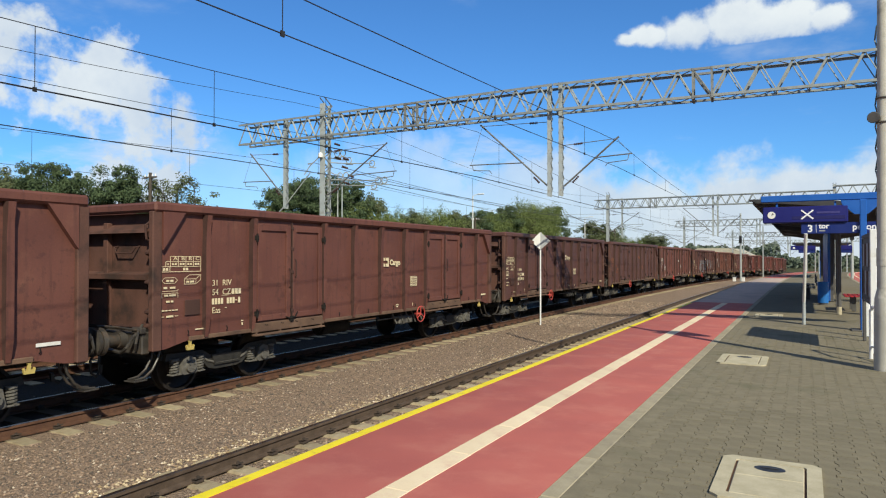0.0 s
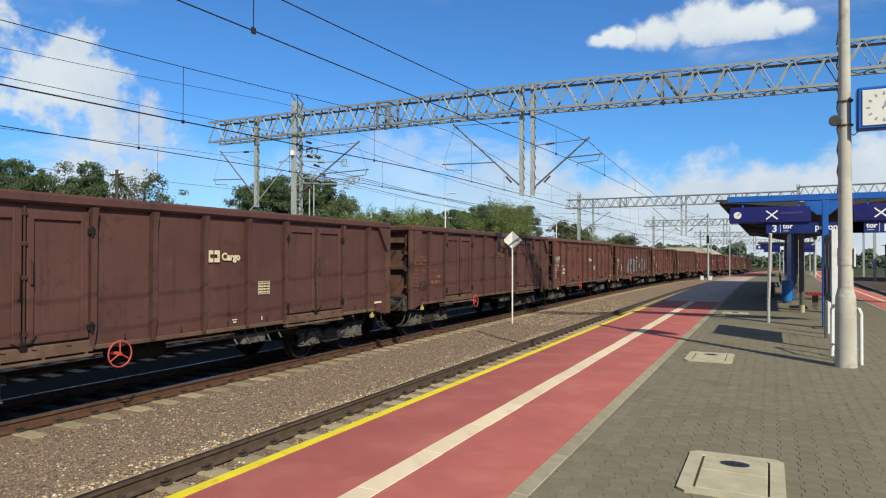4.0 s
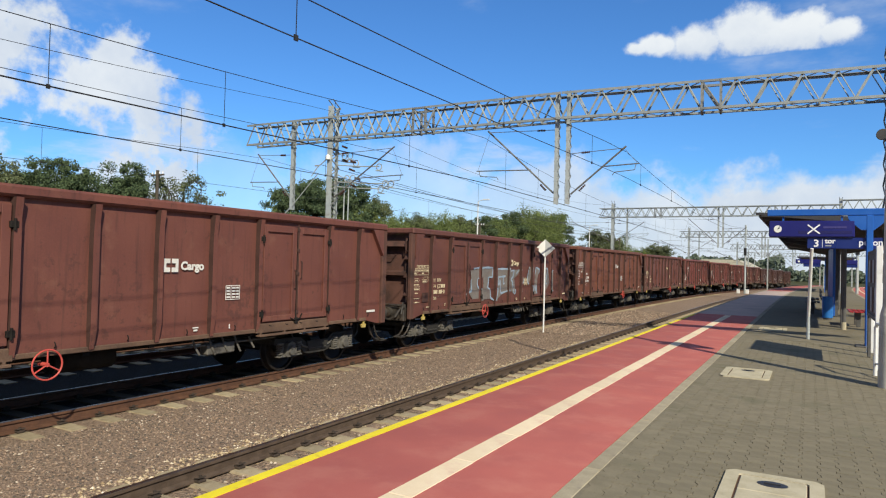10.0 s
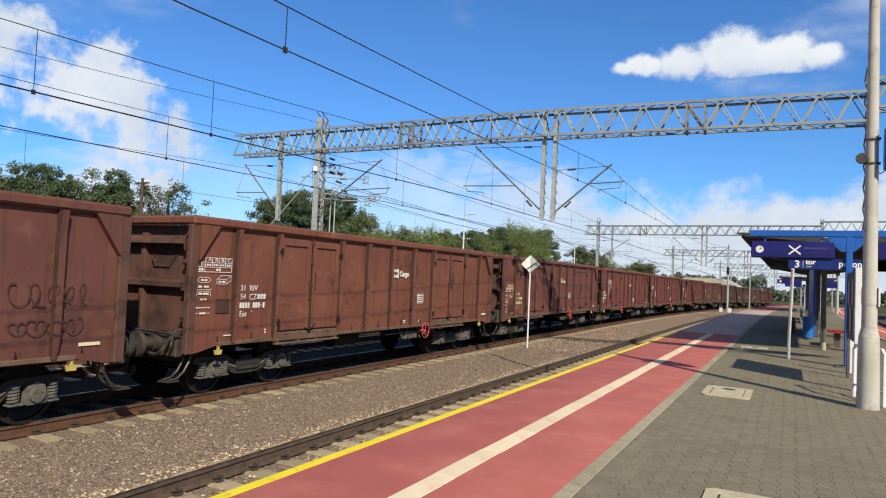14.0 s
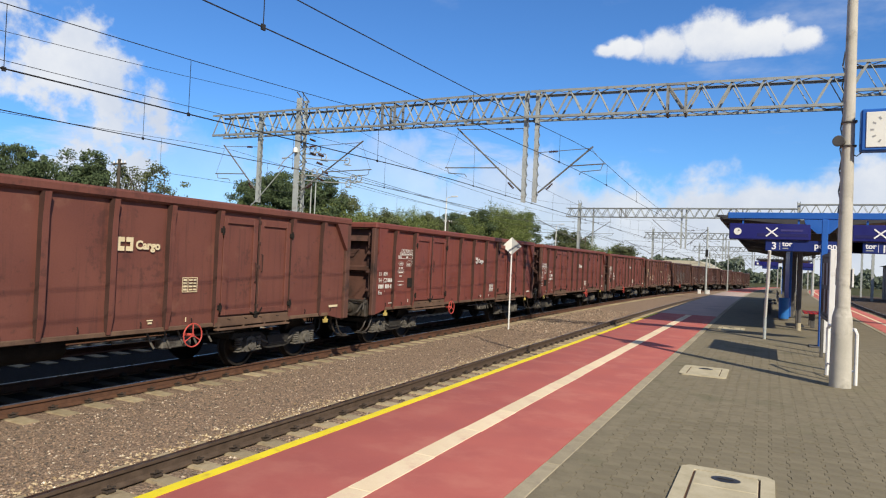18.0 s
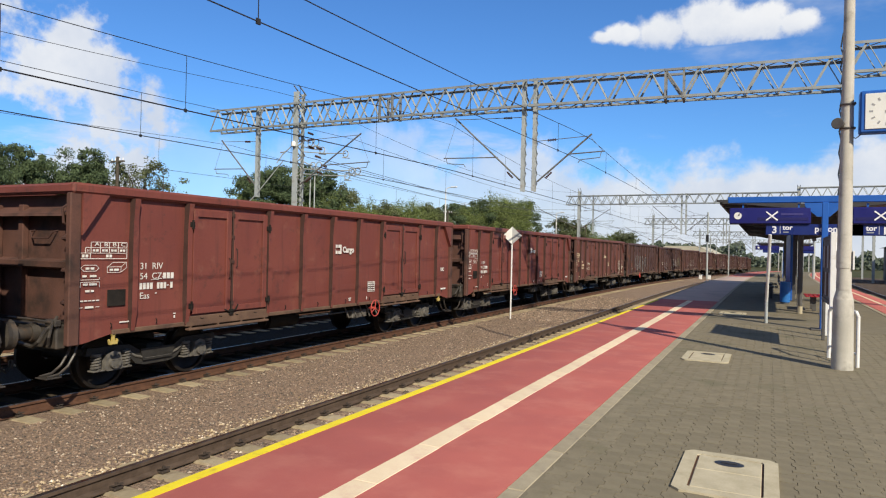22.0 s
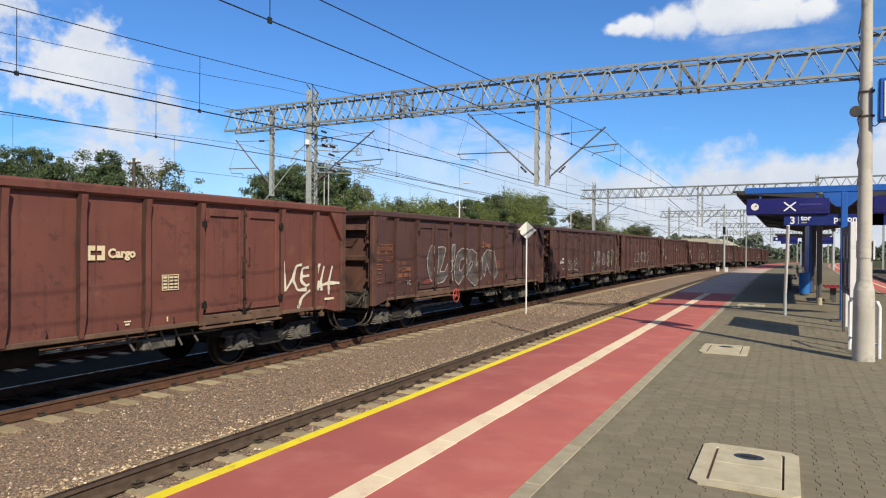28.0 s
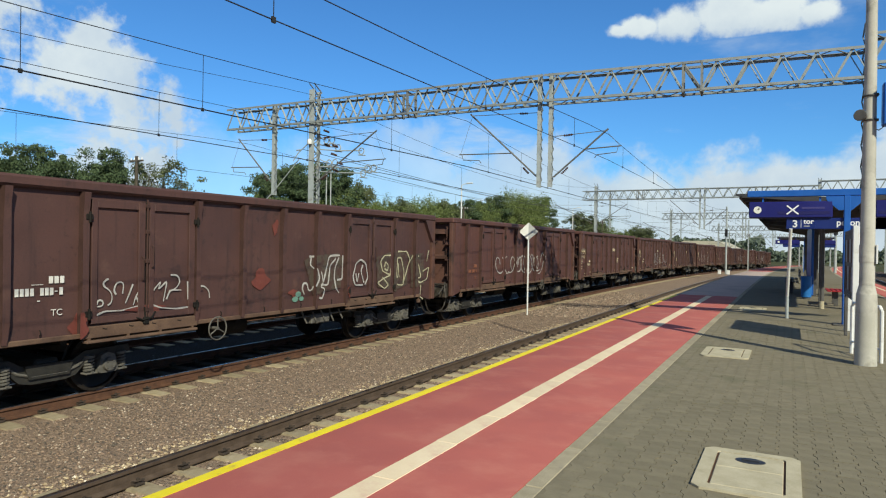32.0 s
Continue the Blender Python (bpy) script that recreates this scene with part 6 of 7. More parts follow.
def cantilever(parent, px, ax, mz, cz, lz):
    """Tubular arm from a post at px that holds the wires over ax: mz messenger, cz contact, lz its foot."""
    q = 1 if ax > px else -1
    s = Shape()
    s.tube([(px + q * 0.1, 0, lz), (ax + q * 0.12, 0, mz + 0.12)], 0.03, 7)
    s.tube([(px + q * 0.1, 0, mz - 0.02), (ax, 0, mz + 0.06)], 0.012, 6)
    ry = cz + 0.32
    t = (ry - lz) / (mz + 0.12 - lz)
    rx = px + q * 0.1 + t * (ax - px)
    s.tube([(rx - q * 0.05, 0, ry), (ax + q * 0.55, 0, ry + 0.05)], 0.02, 6)
    s.tube([(ax + q * 0.45, 0, ry + 0.05), (ax + q * 0.4, 0, ry - 0.15), (ax - q * 0.25, 0, cz + 0.12), (ax - q * 0.32, 0, cz + 0.02)], 0.014, 6)
    s.tube([(ax + q * 0.5, 0, ry + 0.05), (ax + q * 0.02, 0, mz + 0.1)], 0.006, 5)
    arm = part("cantilever_arm", s, M_ARM, parent, "tubular steel arm")
    for a, b in (((px + q * 0.28, lz + 0.0), (ax, mz + 0.1)), ((px + q * 0.3, mz - 0.02), (ax, mz + 0.06))):
        d = Vector((b[0] - a[0], 0, b[1] - a[1])).normalized()
        part("insulator", insulator(Vector((a[0], 0, a[1])) + d * 0.15, d), M_INSUL, arm, "brown porcelain insulator")


def truss_span(x0, x1, z0, z1):
    s = Shape()
    truss(s, x0, x1, z0, z1, 0.62, 0.85)
    return s


def build_gantry(y, first):
    """Portal over four tracks on a mast in the platform, with a second, higher span over the tracks beyond it."""
    g = thing("overhead_gantry", "galvanised lattice portal gantry carrying the overhead line", "gantry", "gantries over the tracks", at_pose(0, y, 0))
    z0, z1 = 6.60, 7.45
    xl, mast, hung = (-21.9, -17.3, -19.45) if first else (-18.6, -17.3, -15.9)
    skew = pose(-7.42, 0, 0, 0, 0, 4.5 if first else 0.0) @ pose(7.42, 0, 0)
    for x0, x1, m in ((xl, -13.28, None), (-12.72, -7.43, None), (-7.41, -3.02, skew), (-2.48, 1.95, skew)):
        part("girder", truss_span(x0, x1, z0, z1), M_TRUSS, g, "lattice girder", at=m)
    part("girder", truss_span(1.97, 10.4, z0 + 0.39, z1 + 0.36), M_TRUSS, g, "higher lattice girder", at=skew)
    for x, m in ((-13.0, None), (-2.75, skew)):
        s = Shape()
        for yy in (-0.31, 0.31):
            for dx in (-0.27, 0.27):
                s.box(x + dx - 0.03, x + dx + 0.03, yy - 0.05, yy + 0.05, z0 - 0.03, z1 + 0.03)
            s.cyl((x - 0.27, yy, z1), (x + 0.27, yy, z0), 0.035, seg=5)
            for z in (z0, z1):
                s.box(x - 0.24, x + 0.24, yy - 0.04, yy + 0.04, z - 0.035, z + 0.035)
        for z in (z0, z1):
            for dx in (-0.27, 0.27):
                s.box(x + dx - 0.035, x + dx + 0.035, -0.36, 0.36, z - 0.07, z - 0.04)
        part("girder_joint", s, M_GIRDER, g, "bolted girder joint", at=m)
    laced_post("mast", g, "galvanised lattice mast", mast, -1.2, 7.95, 0.24, 0.5)
    laced_post("mast", g, "galvanised lattice mast", 1.93, 0.0 if first else -0.1, 7.95, 0.22, 0.34, at=skew)
    laced_post("mast", g, "galvanised lattice mast", 10.3, -1.2, 8.1, 0.30, 0.42, at=skew)
    for x in (hung, -7.62, -7.22):
        laced_post("hanging_post", g, "hanging lattice post", x, 3.72, 7.52, 0.12, 0.22)
    cantilever(g, -7.22, X_NEAR, 5.45, 4.62, 4.05)
    cantilever(g, -7.62, X_TRAIN + 0.5, 6.3, 4.62, 4.1)
    cantilever(g, mast, X_THIRD + 0.5, 6.0, 4.62, 4.2)
    cantilever(g, hung if first else mast, X_FOURTH, 6.1, 4.62, 4.2)
    if first:
        s = Shape()
        for z, dx, n in ((5.95, 0.35, 2), (5.62, 0.95, 1), (5.42, 2.1, 1), (5.02, 0.5, 2), (4.72, 2.4, 2), (4.52, 2.2, 1)):
            s.tube([(mast + 0.1, 0.2, z + 0.14), (mast + dx * 0.5, 0.28, z + 0.05), (mast + dx, 0.3, z)], 0.022)
            for i in range(n):
                s.torus((mast + dx + 0.3 * i, 0.3, z - 0.02), (0, 1, 0), 0.13, 0.022, 14, 5)
                s.cyl((mast + dx + 0.3 * i - 0.16, 0.3, z - 0.16), (mast + dx + 0.3 * i + 0.2, 0.3, z - 0.2), 0.02, seg=5)
        part("switch_gear", s, M_GALV, g, "pole switch with insulator rings")
        for z, dx in ((6.35, 0.25), (5.78, 0.3), (5.72, 0.7), (5.38, 0.65), (5.0, 0.95), (4.72, 0.75)):
            part("post_insulator", insulator((mast + dx, 0.25, z), (0.94, 0, -0.34), 5, 0.05), M_INSUL, g, "dark porcelain insulator")
        part("dome_cap", Shape().cyl((mast - 0.02, -0.32, 5.72), (mast - 0.02, -0.32, 5.86), 0.11, 0.10, seg=12).cyl((mast - 0.02, -0.32, 5.86), (mast - 0.02, -0.32, 5.93), 0.10, 0.03, seg=12), M_WHITEPAINT, g, "small white lamp dome")
        part("side_arm", Shape().tube([(mast - 0.1, -0.3, 5.75), (mast - 0.55, -0.35, 5.4), (mast - 0.8, -0.4, 5.05)], 0.022).tube([(mast - 0.45, -0.33, 5.5), (mast - 0.7, -0.3, 5.5)], 0.03), M_GALV, g, "galvanised side arm")
        for x in (mast + 0.5, mast + 0.72):
            part("down_pipe", Shape().cyl((x, 0.15, -1.0), (x, 0.15, 4.6), 0.024, seg=6), M_GALV, g)
        part("brace", Shape().cyl((hung, 0.0, 3.9), (hung - 1.75, 0.2, 2.6), 0.03, seg=6).cyl((hung, 0, 3.9), (hung + 1.25, 0.1, 5.2), 0.02, seg=6), M_GALV, g)
    return g


def sag(y, z_sup, depth):
    ys = (-43.5,) + GANTRY_Y
    for a, b in zip(ys, ys[1:]):
        if y <= b:
            u = (y - a) / (b - a)
            return z_sup - 4 * depth * (b - a) / 65.0 * max(u * (1 - u), 0)
    return z_sup


def build_wires():
    for x, z_sup, depth, r, extra in ((X_NEAR, 5.5, 0.95, 0.0085, 0.0), (X_TRAIN, 6.34, 1.45, 0.008, 0.05), (X_THIRD, 6.0, 0.74, 0.008, 0.05), (X_FOURTH, 6.1, 1.0, 0.008, 0.0)):
        w = thing("overhead_wire", "dark overhead contact wire with its messenger and droppers", "wire", "wires over the tracks")
        ys = [-43 + 2.5 * i for i in range(88)]
        low = 0.0215 if x in (X_NEAR, X_TRAIN) else 0.013

        def contact(y):
            return 4.62 - low * min(max(21.5 - y, 0.0), 17.0)

        s = Shape().tube([at(x, y, sag(y, z_sup, depth)) for y in ys], r, 5)
        part("messenger_wire", s, M_WIRE, w)
        s = Shape().tube([at(x, y, contact(y)) for y in ys], r, 5)
        if extra:
            s.tube([at(x + extra, y, contact(y)) for y in ys], r, 5)
        part("contact_wire", s, M_WIRE, w)
        for i in range(36 if x == X_TRAIN else 22):
            y = -12.0 + 3.6 * i if x == X_TRAIN else -6.3 + 6.1 * i
            if min(abs(y - g) for g in GANTRY_Y) < 1.5:
                continue
            part("dropper", Shape().cyl(at(x, y, contact(y)), at(x, y, sag(y, z_sup, depth)), 0.006, seg=4).box(*[c for a, h in zip(at(x, y, contact(y)), (0.012, 0.03, 0.035)) for c in (a - h, a + h)]), M_WIRE, w)
    w = thing("feeder_wire", "dark feeder cables strung along the mast tops", "wire", "wires over the tracks")
    for x, z in ((-18.0, 5.6), (-16.5, 5.3), (-16.4, 4.9)):
        part("cable", Shape().tube([at(x, 21.5 + 4 * i, z - 0.5 * math.sin(math.pi * ((4 * i) % 43) / 43)) for i in range(36)], 0.011, 5), M_WIRE, w)
    w = thing("earth_wire", "thin earth wire strung between the mast tops", "wire", "wires over the tracks")
    part("cable", Shape().tube([at(-17.3, -43 + 2.5 * i, sag(-43 + 2.5 * i, 7.82, 1.6)) for i in range(80)], 0.008, 5), M_WIRE, w)


# ---- platform furniture ----


def build_hatch(x0, y0, label):
    """Cable pit cover: concrete frame with two lid slabs and an oval lifting well."""
    h = thing("pit_cover", label, "pit cover", "pit covers in the paving", pose(x0, y0, 0))
    W, L = 0.70, 1.06
    s = Shape()
    r = 0.06

    def rounded(a0, a1, b0, b1, r):
        return [(a0 + r, b0), (a1 - r, b0), (a1, b0 + r), (a1, b1 - r), (a1 - r, b1), (a0 + r, b1), (a0, b1 - r), (a0, b0 + r)]

    outer, inner = rounded(0, W, 0, L, r), rounded(0.1, W - 0.1, 0.1, L - 0.1, 0.02)
    for z in (-0.06, 0.016):
        s.v += [(a, b, z) for a, b in outer] + [(a, b, z) for a, b in inner]
    for i in range(8):
        j = (i + 1) % 8
        s.f += [(16 + i, 16 + j, 24 + j, 24 + i), (i, j, 16 + j, 16 + i), (8 + j, 8 + i, 24 + i, 24 + j)]
    part("frame", s, M_HATCH, h, "pale concrete frame")
    part("rim", Shape().box(0.101, W - 0.101, 0.101, L - 0.101, -0.05, 0.004), M_RUSTY, h, "rusty iron rim")
    part("lid", Shape().box(0.116, W - 0.116, 0.116, L * 0.53, -0.04, 0.014, 0.006), M_HATCH, h, "pale concrete lid slab")
    part("lid", Shape().box(0.116, W - 0.116, L * 0.53 + 0.006, L - 0.116, -0.04, 0.014, 0.006), M_HATCH, h, "pale concrete lid slab")
    s = Shape()
    c = (W / 2, L * 0.75)
    n = 16
    pts = [(c[0] + 0.11 * math.cos(2 * math.pi * i / n), c[1] + 0.075 * math.sin(2 * math.pi * i / n)) for i in range(n)]
    s.prism(pts, 2, 0.013, 0.0165)
    part("lifting_well", s, M_IRON, h, "dark oval iron lifting well")
    part("lifting_bar", Shape().cyl((c[0] - 0.06, c[1], 0.02), (c[0] + 0.06, c[1], 0.02), 0.008, seg=6), M_IRON, h)


def build_lamp_pole():
    p = thing("lamp_post", "tall spun-concrete lamp post with a thick base", "lamp post", at=pose(1.02, 11.55, 0))
    s = Shape()
    rings = [(0.0, 0.148), (0.9, 0.140), (1.05, 0.134), (1.18, 0.103), (2.0, 0.096), (9.0, 0.050)]
    for i in range(len(rings) - 1):
        s.cyl((0, 0, rings[i][0]), (0, 0, rings[i + 1][0]), rings[i][1], rings[i + 1][1], seg=24, caps=i in (0, 4))
    part("shaft", s, M_CONCPOLE, p, "pale concrete shaft")
    for z in (3.62, 3.98):
        part("clamp", Shape().torus((0, 0, z), (0, 0, 1), 0.094, 0.014, 20, 6), M_DARKSTEEL, p, "dark steel clamp band")
    s = Shape().cyl((-0.08, -0.05, 3.68), (-0.14, -0.16, 3.68), 0.05, 0.085, seg=14)
    s.cyl((-0.14, -0.16, 3.68), (-0.145, -0.175, 3.68), 0.085, 0.075, seg=14)
    part("loudspeaker", s, M_DARKSTEEL, p, "small dark horn loudspeaker")
    part("sticker", Shape().cyl((0, 0, 1.52), (0, 0, 1.78), 0.1065, 0.1055, seg=24, caps=False), M_CONCPOLE, p)
    part("notice", Shape().box(0.10, 0.125, -0.09, -0.02, 1.5, 1.78, 0.004), M_WHITEPAINT, p, "white notice plate")
    c = thing("station_clock", "square blue-framed station clock with a white face", "clock", at=pose(1.49, 11.45, 3.82))
    s = Shape().box(-0.33, 0.33, -0.11, 0.11, -0.31, 0.31, 0.02)
    part("case", s, M_BLUE, c, "blue metal case")
    part("face", Shape().box(-0.27, 0.27, -0.125, -0.11, -0.26, 0.26, 0.006), M_FACE, c, "white clock face")
    for i in range(12):
        a = i * math.pi / 6
        part("hour_mark", Shape().box(-0.012, 0.012, -0.129, -0.1255, 0.17, 0.215), M_GREYMARK, c, at=pose(0, 0, 0, 0, math.degrees(a), 0))
    part("hour_hand", Shape().box(-0.01, 0.01, -0.131, -0.1275, -0.02, 0.12), M_GREYMARK, c, at=pose(0, -0.001, 0, 0, 60, 0))
    part("minute_hand", Shape().box(-0.008, 0.008, -0.131, -0.1275, -0.03, 0.2), M_GREYMARK, c, at=pose(0, -0.003, 0, 0, 20, 0))
    part("bracket", Shape().tube([(-0.36, 0.1, 0.18), (-0.45, 0.1, 0.16)], 0.02).tube([(-0.36, 0.1, -0.2), (-0.45, 0.1, -0.18)], 0.02).tube([(-0.3, 0.0, -0.31), (-0.36, 0.05, -0.36), (-0.46, 0.1, -0.3)], 0.008), M_DARKSTEEL, c)


def build_barrier():
    b = thing("guard_frame", "white tubular steel guard frame behind the lamp post", "guard frame", at=pose(0.93, 12.75, 0))
    part("frame", Shape().tube([(0, 0, 0), (0, 0, 0.78), (0.02, -0.05, 0.84), (0.30, -0.83, 0.84), (0.32, -0.88, 0.78), (0.32, -0.88, 0)], 0.028, 8), M_WHITEPAINT, b)
    part("frame_rail", Shape().tube([(0, 0, 0.2), (0.32, -0.88, 0.2)], 0.018, 7), M_WHITEPAINT, b)


def build_info_case():
    c = thing("notice_case", "white-framed glazed notice case on two legs", "notice case", at=pose(1.02, 13.4, 0))
    part("leg", Shape().box(-0.05, 0.05, 0.0, 0.08, 0, 2.13, 0.01), M_WHITEPAINT, c, "white steel leg")
    part("leg", Shape().box(-0.03, 0.03, 1.98, 2.04, 0, 2.0, 0.01), M_DARKSTEEL, c, "dark steel leg")
    part("frame", Shape().box(-0.045, 0.045, 0.081, 0.14, 0.83, 2.07).box(-0.045, 0.045, 1.92, 1.979, 0.83, 2.07).box(-0.045, 0.045, 0.141, 1.919, 2.0, 2.07).box(-0.045, 0.045, 0.141, 1.919, 0.83, 0.9), M_DARKSTEEL, c, "dark steel frame")
    part("panel", Shape().box(-0.03, 0.03, 0.141, 1.919, 0.901, 1.999), M_DARKSTEEL, c, "dark glazed panel")
    for i in range(4):
        for r in range(2):
            part("notice", Shape().box(-0.036, -0.032, 0.2 + 0.43 * i, 0.53 + 0.43 * i, 0.96 + 0.52 * r, 1.4 + 0.5 * r), M_RUSTY if (i + r) % 2 else M_GREYMARK, c, "paper notice")


def build_sign_board(x0, x1, digit_left, label, mirror=False):
    """Train indicator box over a strip with the track number."""
    b = thing("platform_sign", label, "sign", "platform signs", pose(0.08, 17.55, 0))
    part("display_box", Shape().box(x0, x1, -0.12, 0.12, 2.45, 2.83, 0.02), M_NAVY, b, "deep blue indicator box")
    d0, d1 = (x0 + 0.62, x1 - 0.06) if not mirror else (x0 + 0.06, x1 - 0.62)
    part("display", Shape().box(d0, d1, -0.126, -0.121, 2.53, 2.60), M_SCREEN, b, "dark display line")
    part("display_text", Shape().box(d0 + 0.5, d1 - 0.1, -0.1265, -0.121, 2.655, 2.70), M_DIMINK, b, "dim writing")
    cx = x0 + 0.19 if not mirror else x1 - 0.19
    part("clock_face", Shape().cyl((cx, -0.121, 2.64), (cx, -0.13, 2.64), 0.085, seg=20), M_FACE, b, "small round white clock")
    part("clock_hand", Shape().box(-0.006, 0.006, -0.134, -0.131, 0, 0.07), M_BLACK, b, at=pose(cx, 0, 2.64, 0, 35, 0))
    part("clock_hand", Shape().box(-0.006, 0.006, -0.134, -0.131, 0, 0.05), M_BLACK, b, at=pose(cx, 0, 2.64, 0, 65, 0))
    tx = (x0 + x1) / 2 + (0.06 if not mirror else -0.33)
    for q in (-1, 1):
        part("tape_cross", Shape().box(-0.16, 0.16, -0.1315 - 0.001 * q, -0.1285 - 0.001 * q, -0.016, 0.016), M_PALEINK, b, "white crossing-out tape", at=pose(tx, 0, 2.635, 0, q * 40, 0))
    s0, s1 = (x0 + 0.80, x1 + 1.05) if not mirror else (x0 - 0.3, x1 - 0.78)
    part("name_strip", Shape().box(s0, s1, -0.05, 0.05, 2.19, 2.445, 0.01), M_NAVY2, b, "blue name strip")
    up = Matrix.Translation((0, -0.0535, 0)) @ pose(0, 0, 0, 90, 0, 0)
    if not mirror:
        words("3", 0.23, M_PALEINK, "track_number", b, Matrix.Translation((s0 + 0.13, 0, 2.235)) @ up, bold=0.006)
        part("divider", Shape().box(s0 + 0.305, s0 + 0.313, -0.053, -0.05, 2.22, 2.42), M_PALEINK, b)
        words("tor", 0.16, M_PALEINK, "track_word", b, Matrix.Translation((s0 + 0.36, 0, 2.315)) @ up, bold=0.005)
        part("small_writing", Shape().box(s0 + 0.37, s0 + 0.49, -0.053, -0.05, 2.245, 2.27), M_GREYMARK, b)
        words("peron", 0.19, M_PALEINK, "platform_word", b, Matrix.Translation((s0 + 1.02, 0, 2.275)) @ up, bold=0.005)
    else:
        words("1", 0.23, M_PALEINK, "track_number", b, Matrix.Translation((s0 + 0.87, 0, 2.225)) @ up, bold=0.006)
        part("divider", Shape().box(s0 + 0.815, s0 + 0.823, -0.053, -0.05, 2.22, 2.42), M_PALEINK, b)
        words("tor", 0.16, M_PALEINK, "track_word", b, Matrix.Translation((s0 + 0.57, 0, 2.305)) @ up, bold=0.005)
        part("small_writing", Shape().box(s0 + 0.58, s0 + 0.72, -0.053, -0.05, 2.245, 2.27), M_GREYMARK, b)
    for x in (x0 + 0.3, x1 - 0.25):
        part("hanger", Shape().box(x - 0.02, x + 0.02, -0.03, 0.03, 2.83, 2.93), M_BLUE, b)


def build_canopy():
    c = thing("platform_canopy", "blue steel platform canopy with a dark sheet roof", "canopy")
    part("cross_beam", Shape().box(-0.92, 3.15, 17.45, 17.6, 2.95, 3.1, 0.012), M_BLUE, c, "bright blue cross beam")
    part("post", Shape().box(1.08, 1.21, 17.43, 17.62, 0, 2.95, 0.012), M_BLUE, c, "bright blue post")
    part("haunch", Shape().prism([(0.72, 2.94), (0.74, 2.85), (0.98, 2.62), (1.24, 2.62), (1.48, 2.85), (1.5, 2.94)], 1, 17.44, 17.61), M_BLUE, c)
    part("post_base", Shape().box(0.9, 1.3, 17.3, 17.75, 0, 0.03, 0.008), M_DARKSTEEL, c)
    for y in (23.0, 28.5, 34.0, 39.5, 45.0):
        part("column", Shape().box(0.80, 0.92, y - 0.08, y + 0.08, 0, 2.7, 0.01), M_DARKSTEEL, c, "dark steel column")
        if y > 24:
            part("column", Shape().box(1.04, 1.16, y - 0.08, y + 0.08, 0, 2.7, 0.01), M_DARKSTEEL, c, "dark steel column")
        part("roof_arm", Shape().prism([(-1.1, 2.98), (-1.1, 3.06), (1.1, 2.92), (3.3, 3.06), (3.3, 2.98), (1.3, 2.62), (0.9, 2.62)], 1, y - 0.06, y + 0.06), M_DARKSTEEL, c)
    s = Shape()
    prof = [(-1.16, 3.08), (1.1, 2.94), (3.36, 3.08), (3.36, 3.2), (1.1, 3.05), (-1.16, 3.2)]
    along(s, prof, 19.5, 48.0)
    part("roof", s, M_ROOF, c, "dark roof sheeting")
    for k in range(20):
        y = 19.7 + 1.45 * k
        part("roof_rib", Shape().box(-1.14, 0.6, y - 0.03, y + 0.03, 3.0, 3.07), M_ROOF, c, at=pose(0, 0, 0.0, 0, 0, 0))
    part("fascia", Shape().box(-1.22, -1.16, 19.43, 48.0, 3.05, 3.20, 0.01), M_DARKSTEEL, c, "dark fascia")
    part("front_fascia", Shape().prism([(-1.3, 3.13), (1.1, 2.88), (3.5, 3.13), (3.5, 3.19), (1.1, 3.05), (-1.3, 3.19)], 1, 19.36, 19.42), M_ROOF, c)
    part("windbreak", Shape().box(0.70, 0.78, 27.0, 33.5, 0.1, 2.6, 0.01), M_BLUE, c, "blue windbreak wall")
    part("drain_pipe", Shape().cyl((0.86, 22.2, 0), (0.86, 22.2, 2.8), 0.055, seg=10), M_DARKSTEEL, c)
    part("pipe_shoe", Shape().cyl((0.86, 22.2, 0), (0.86, 22.2, 0.22), 0.066, seg=10), M_HATCH, c)


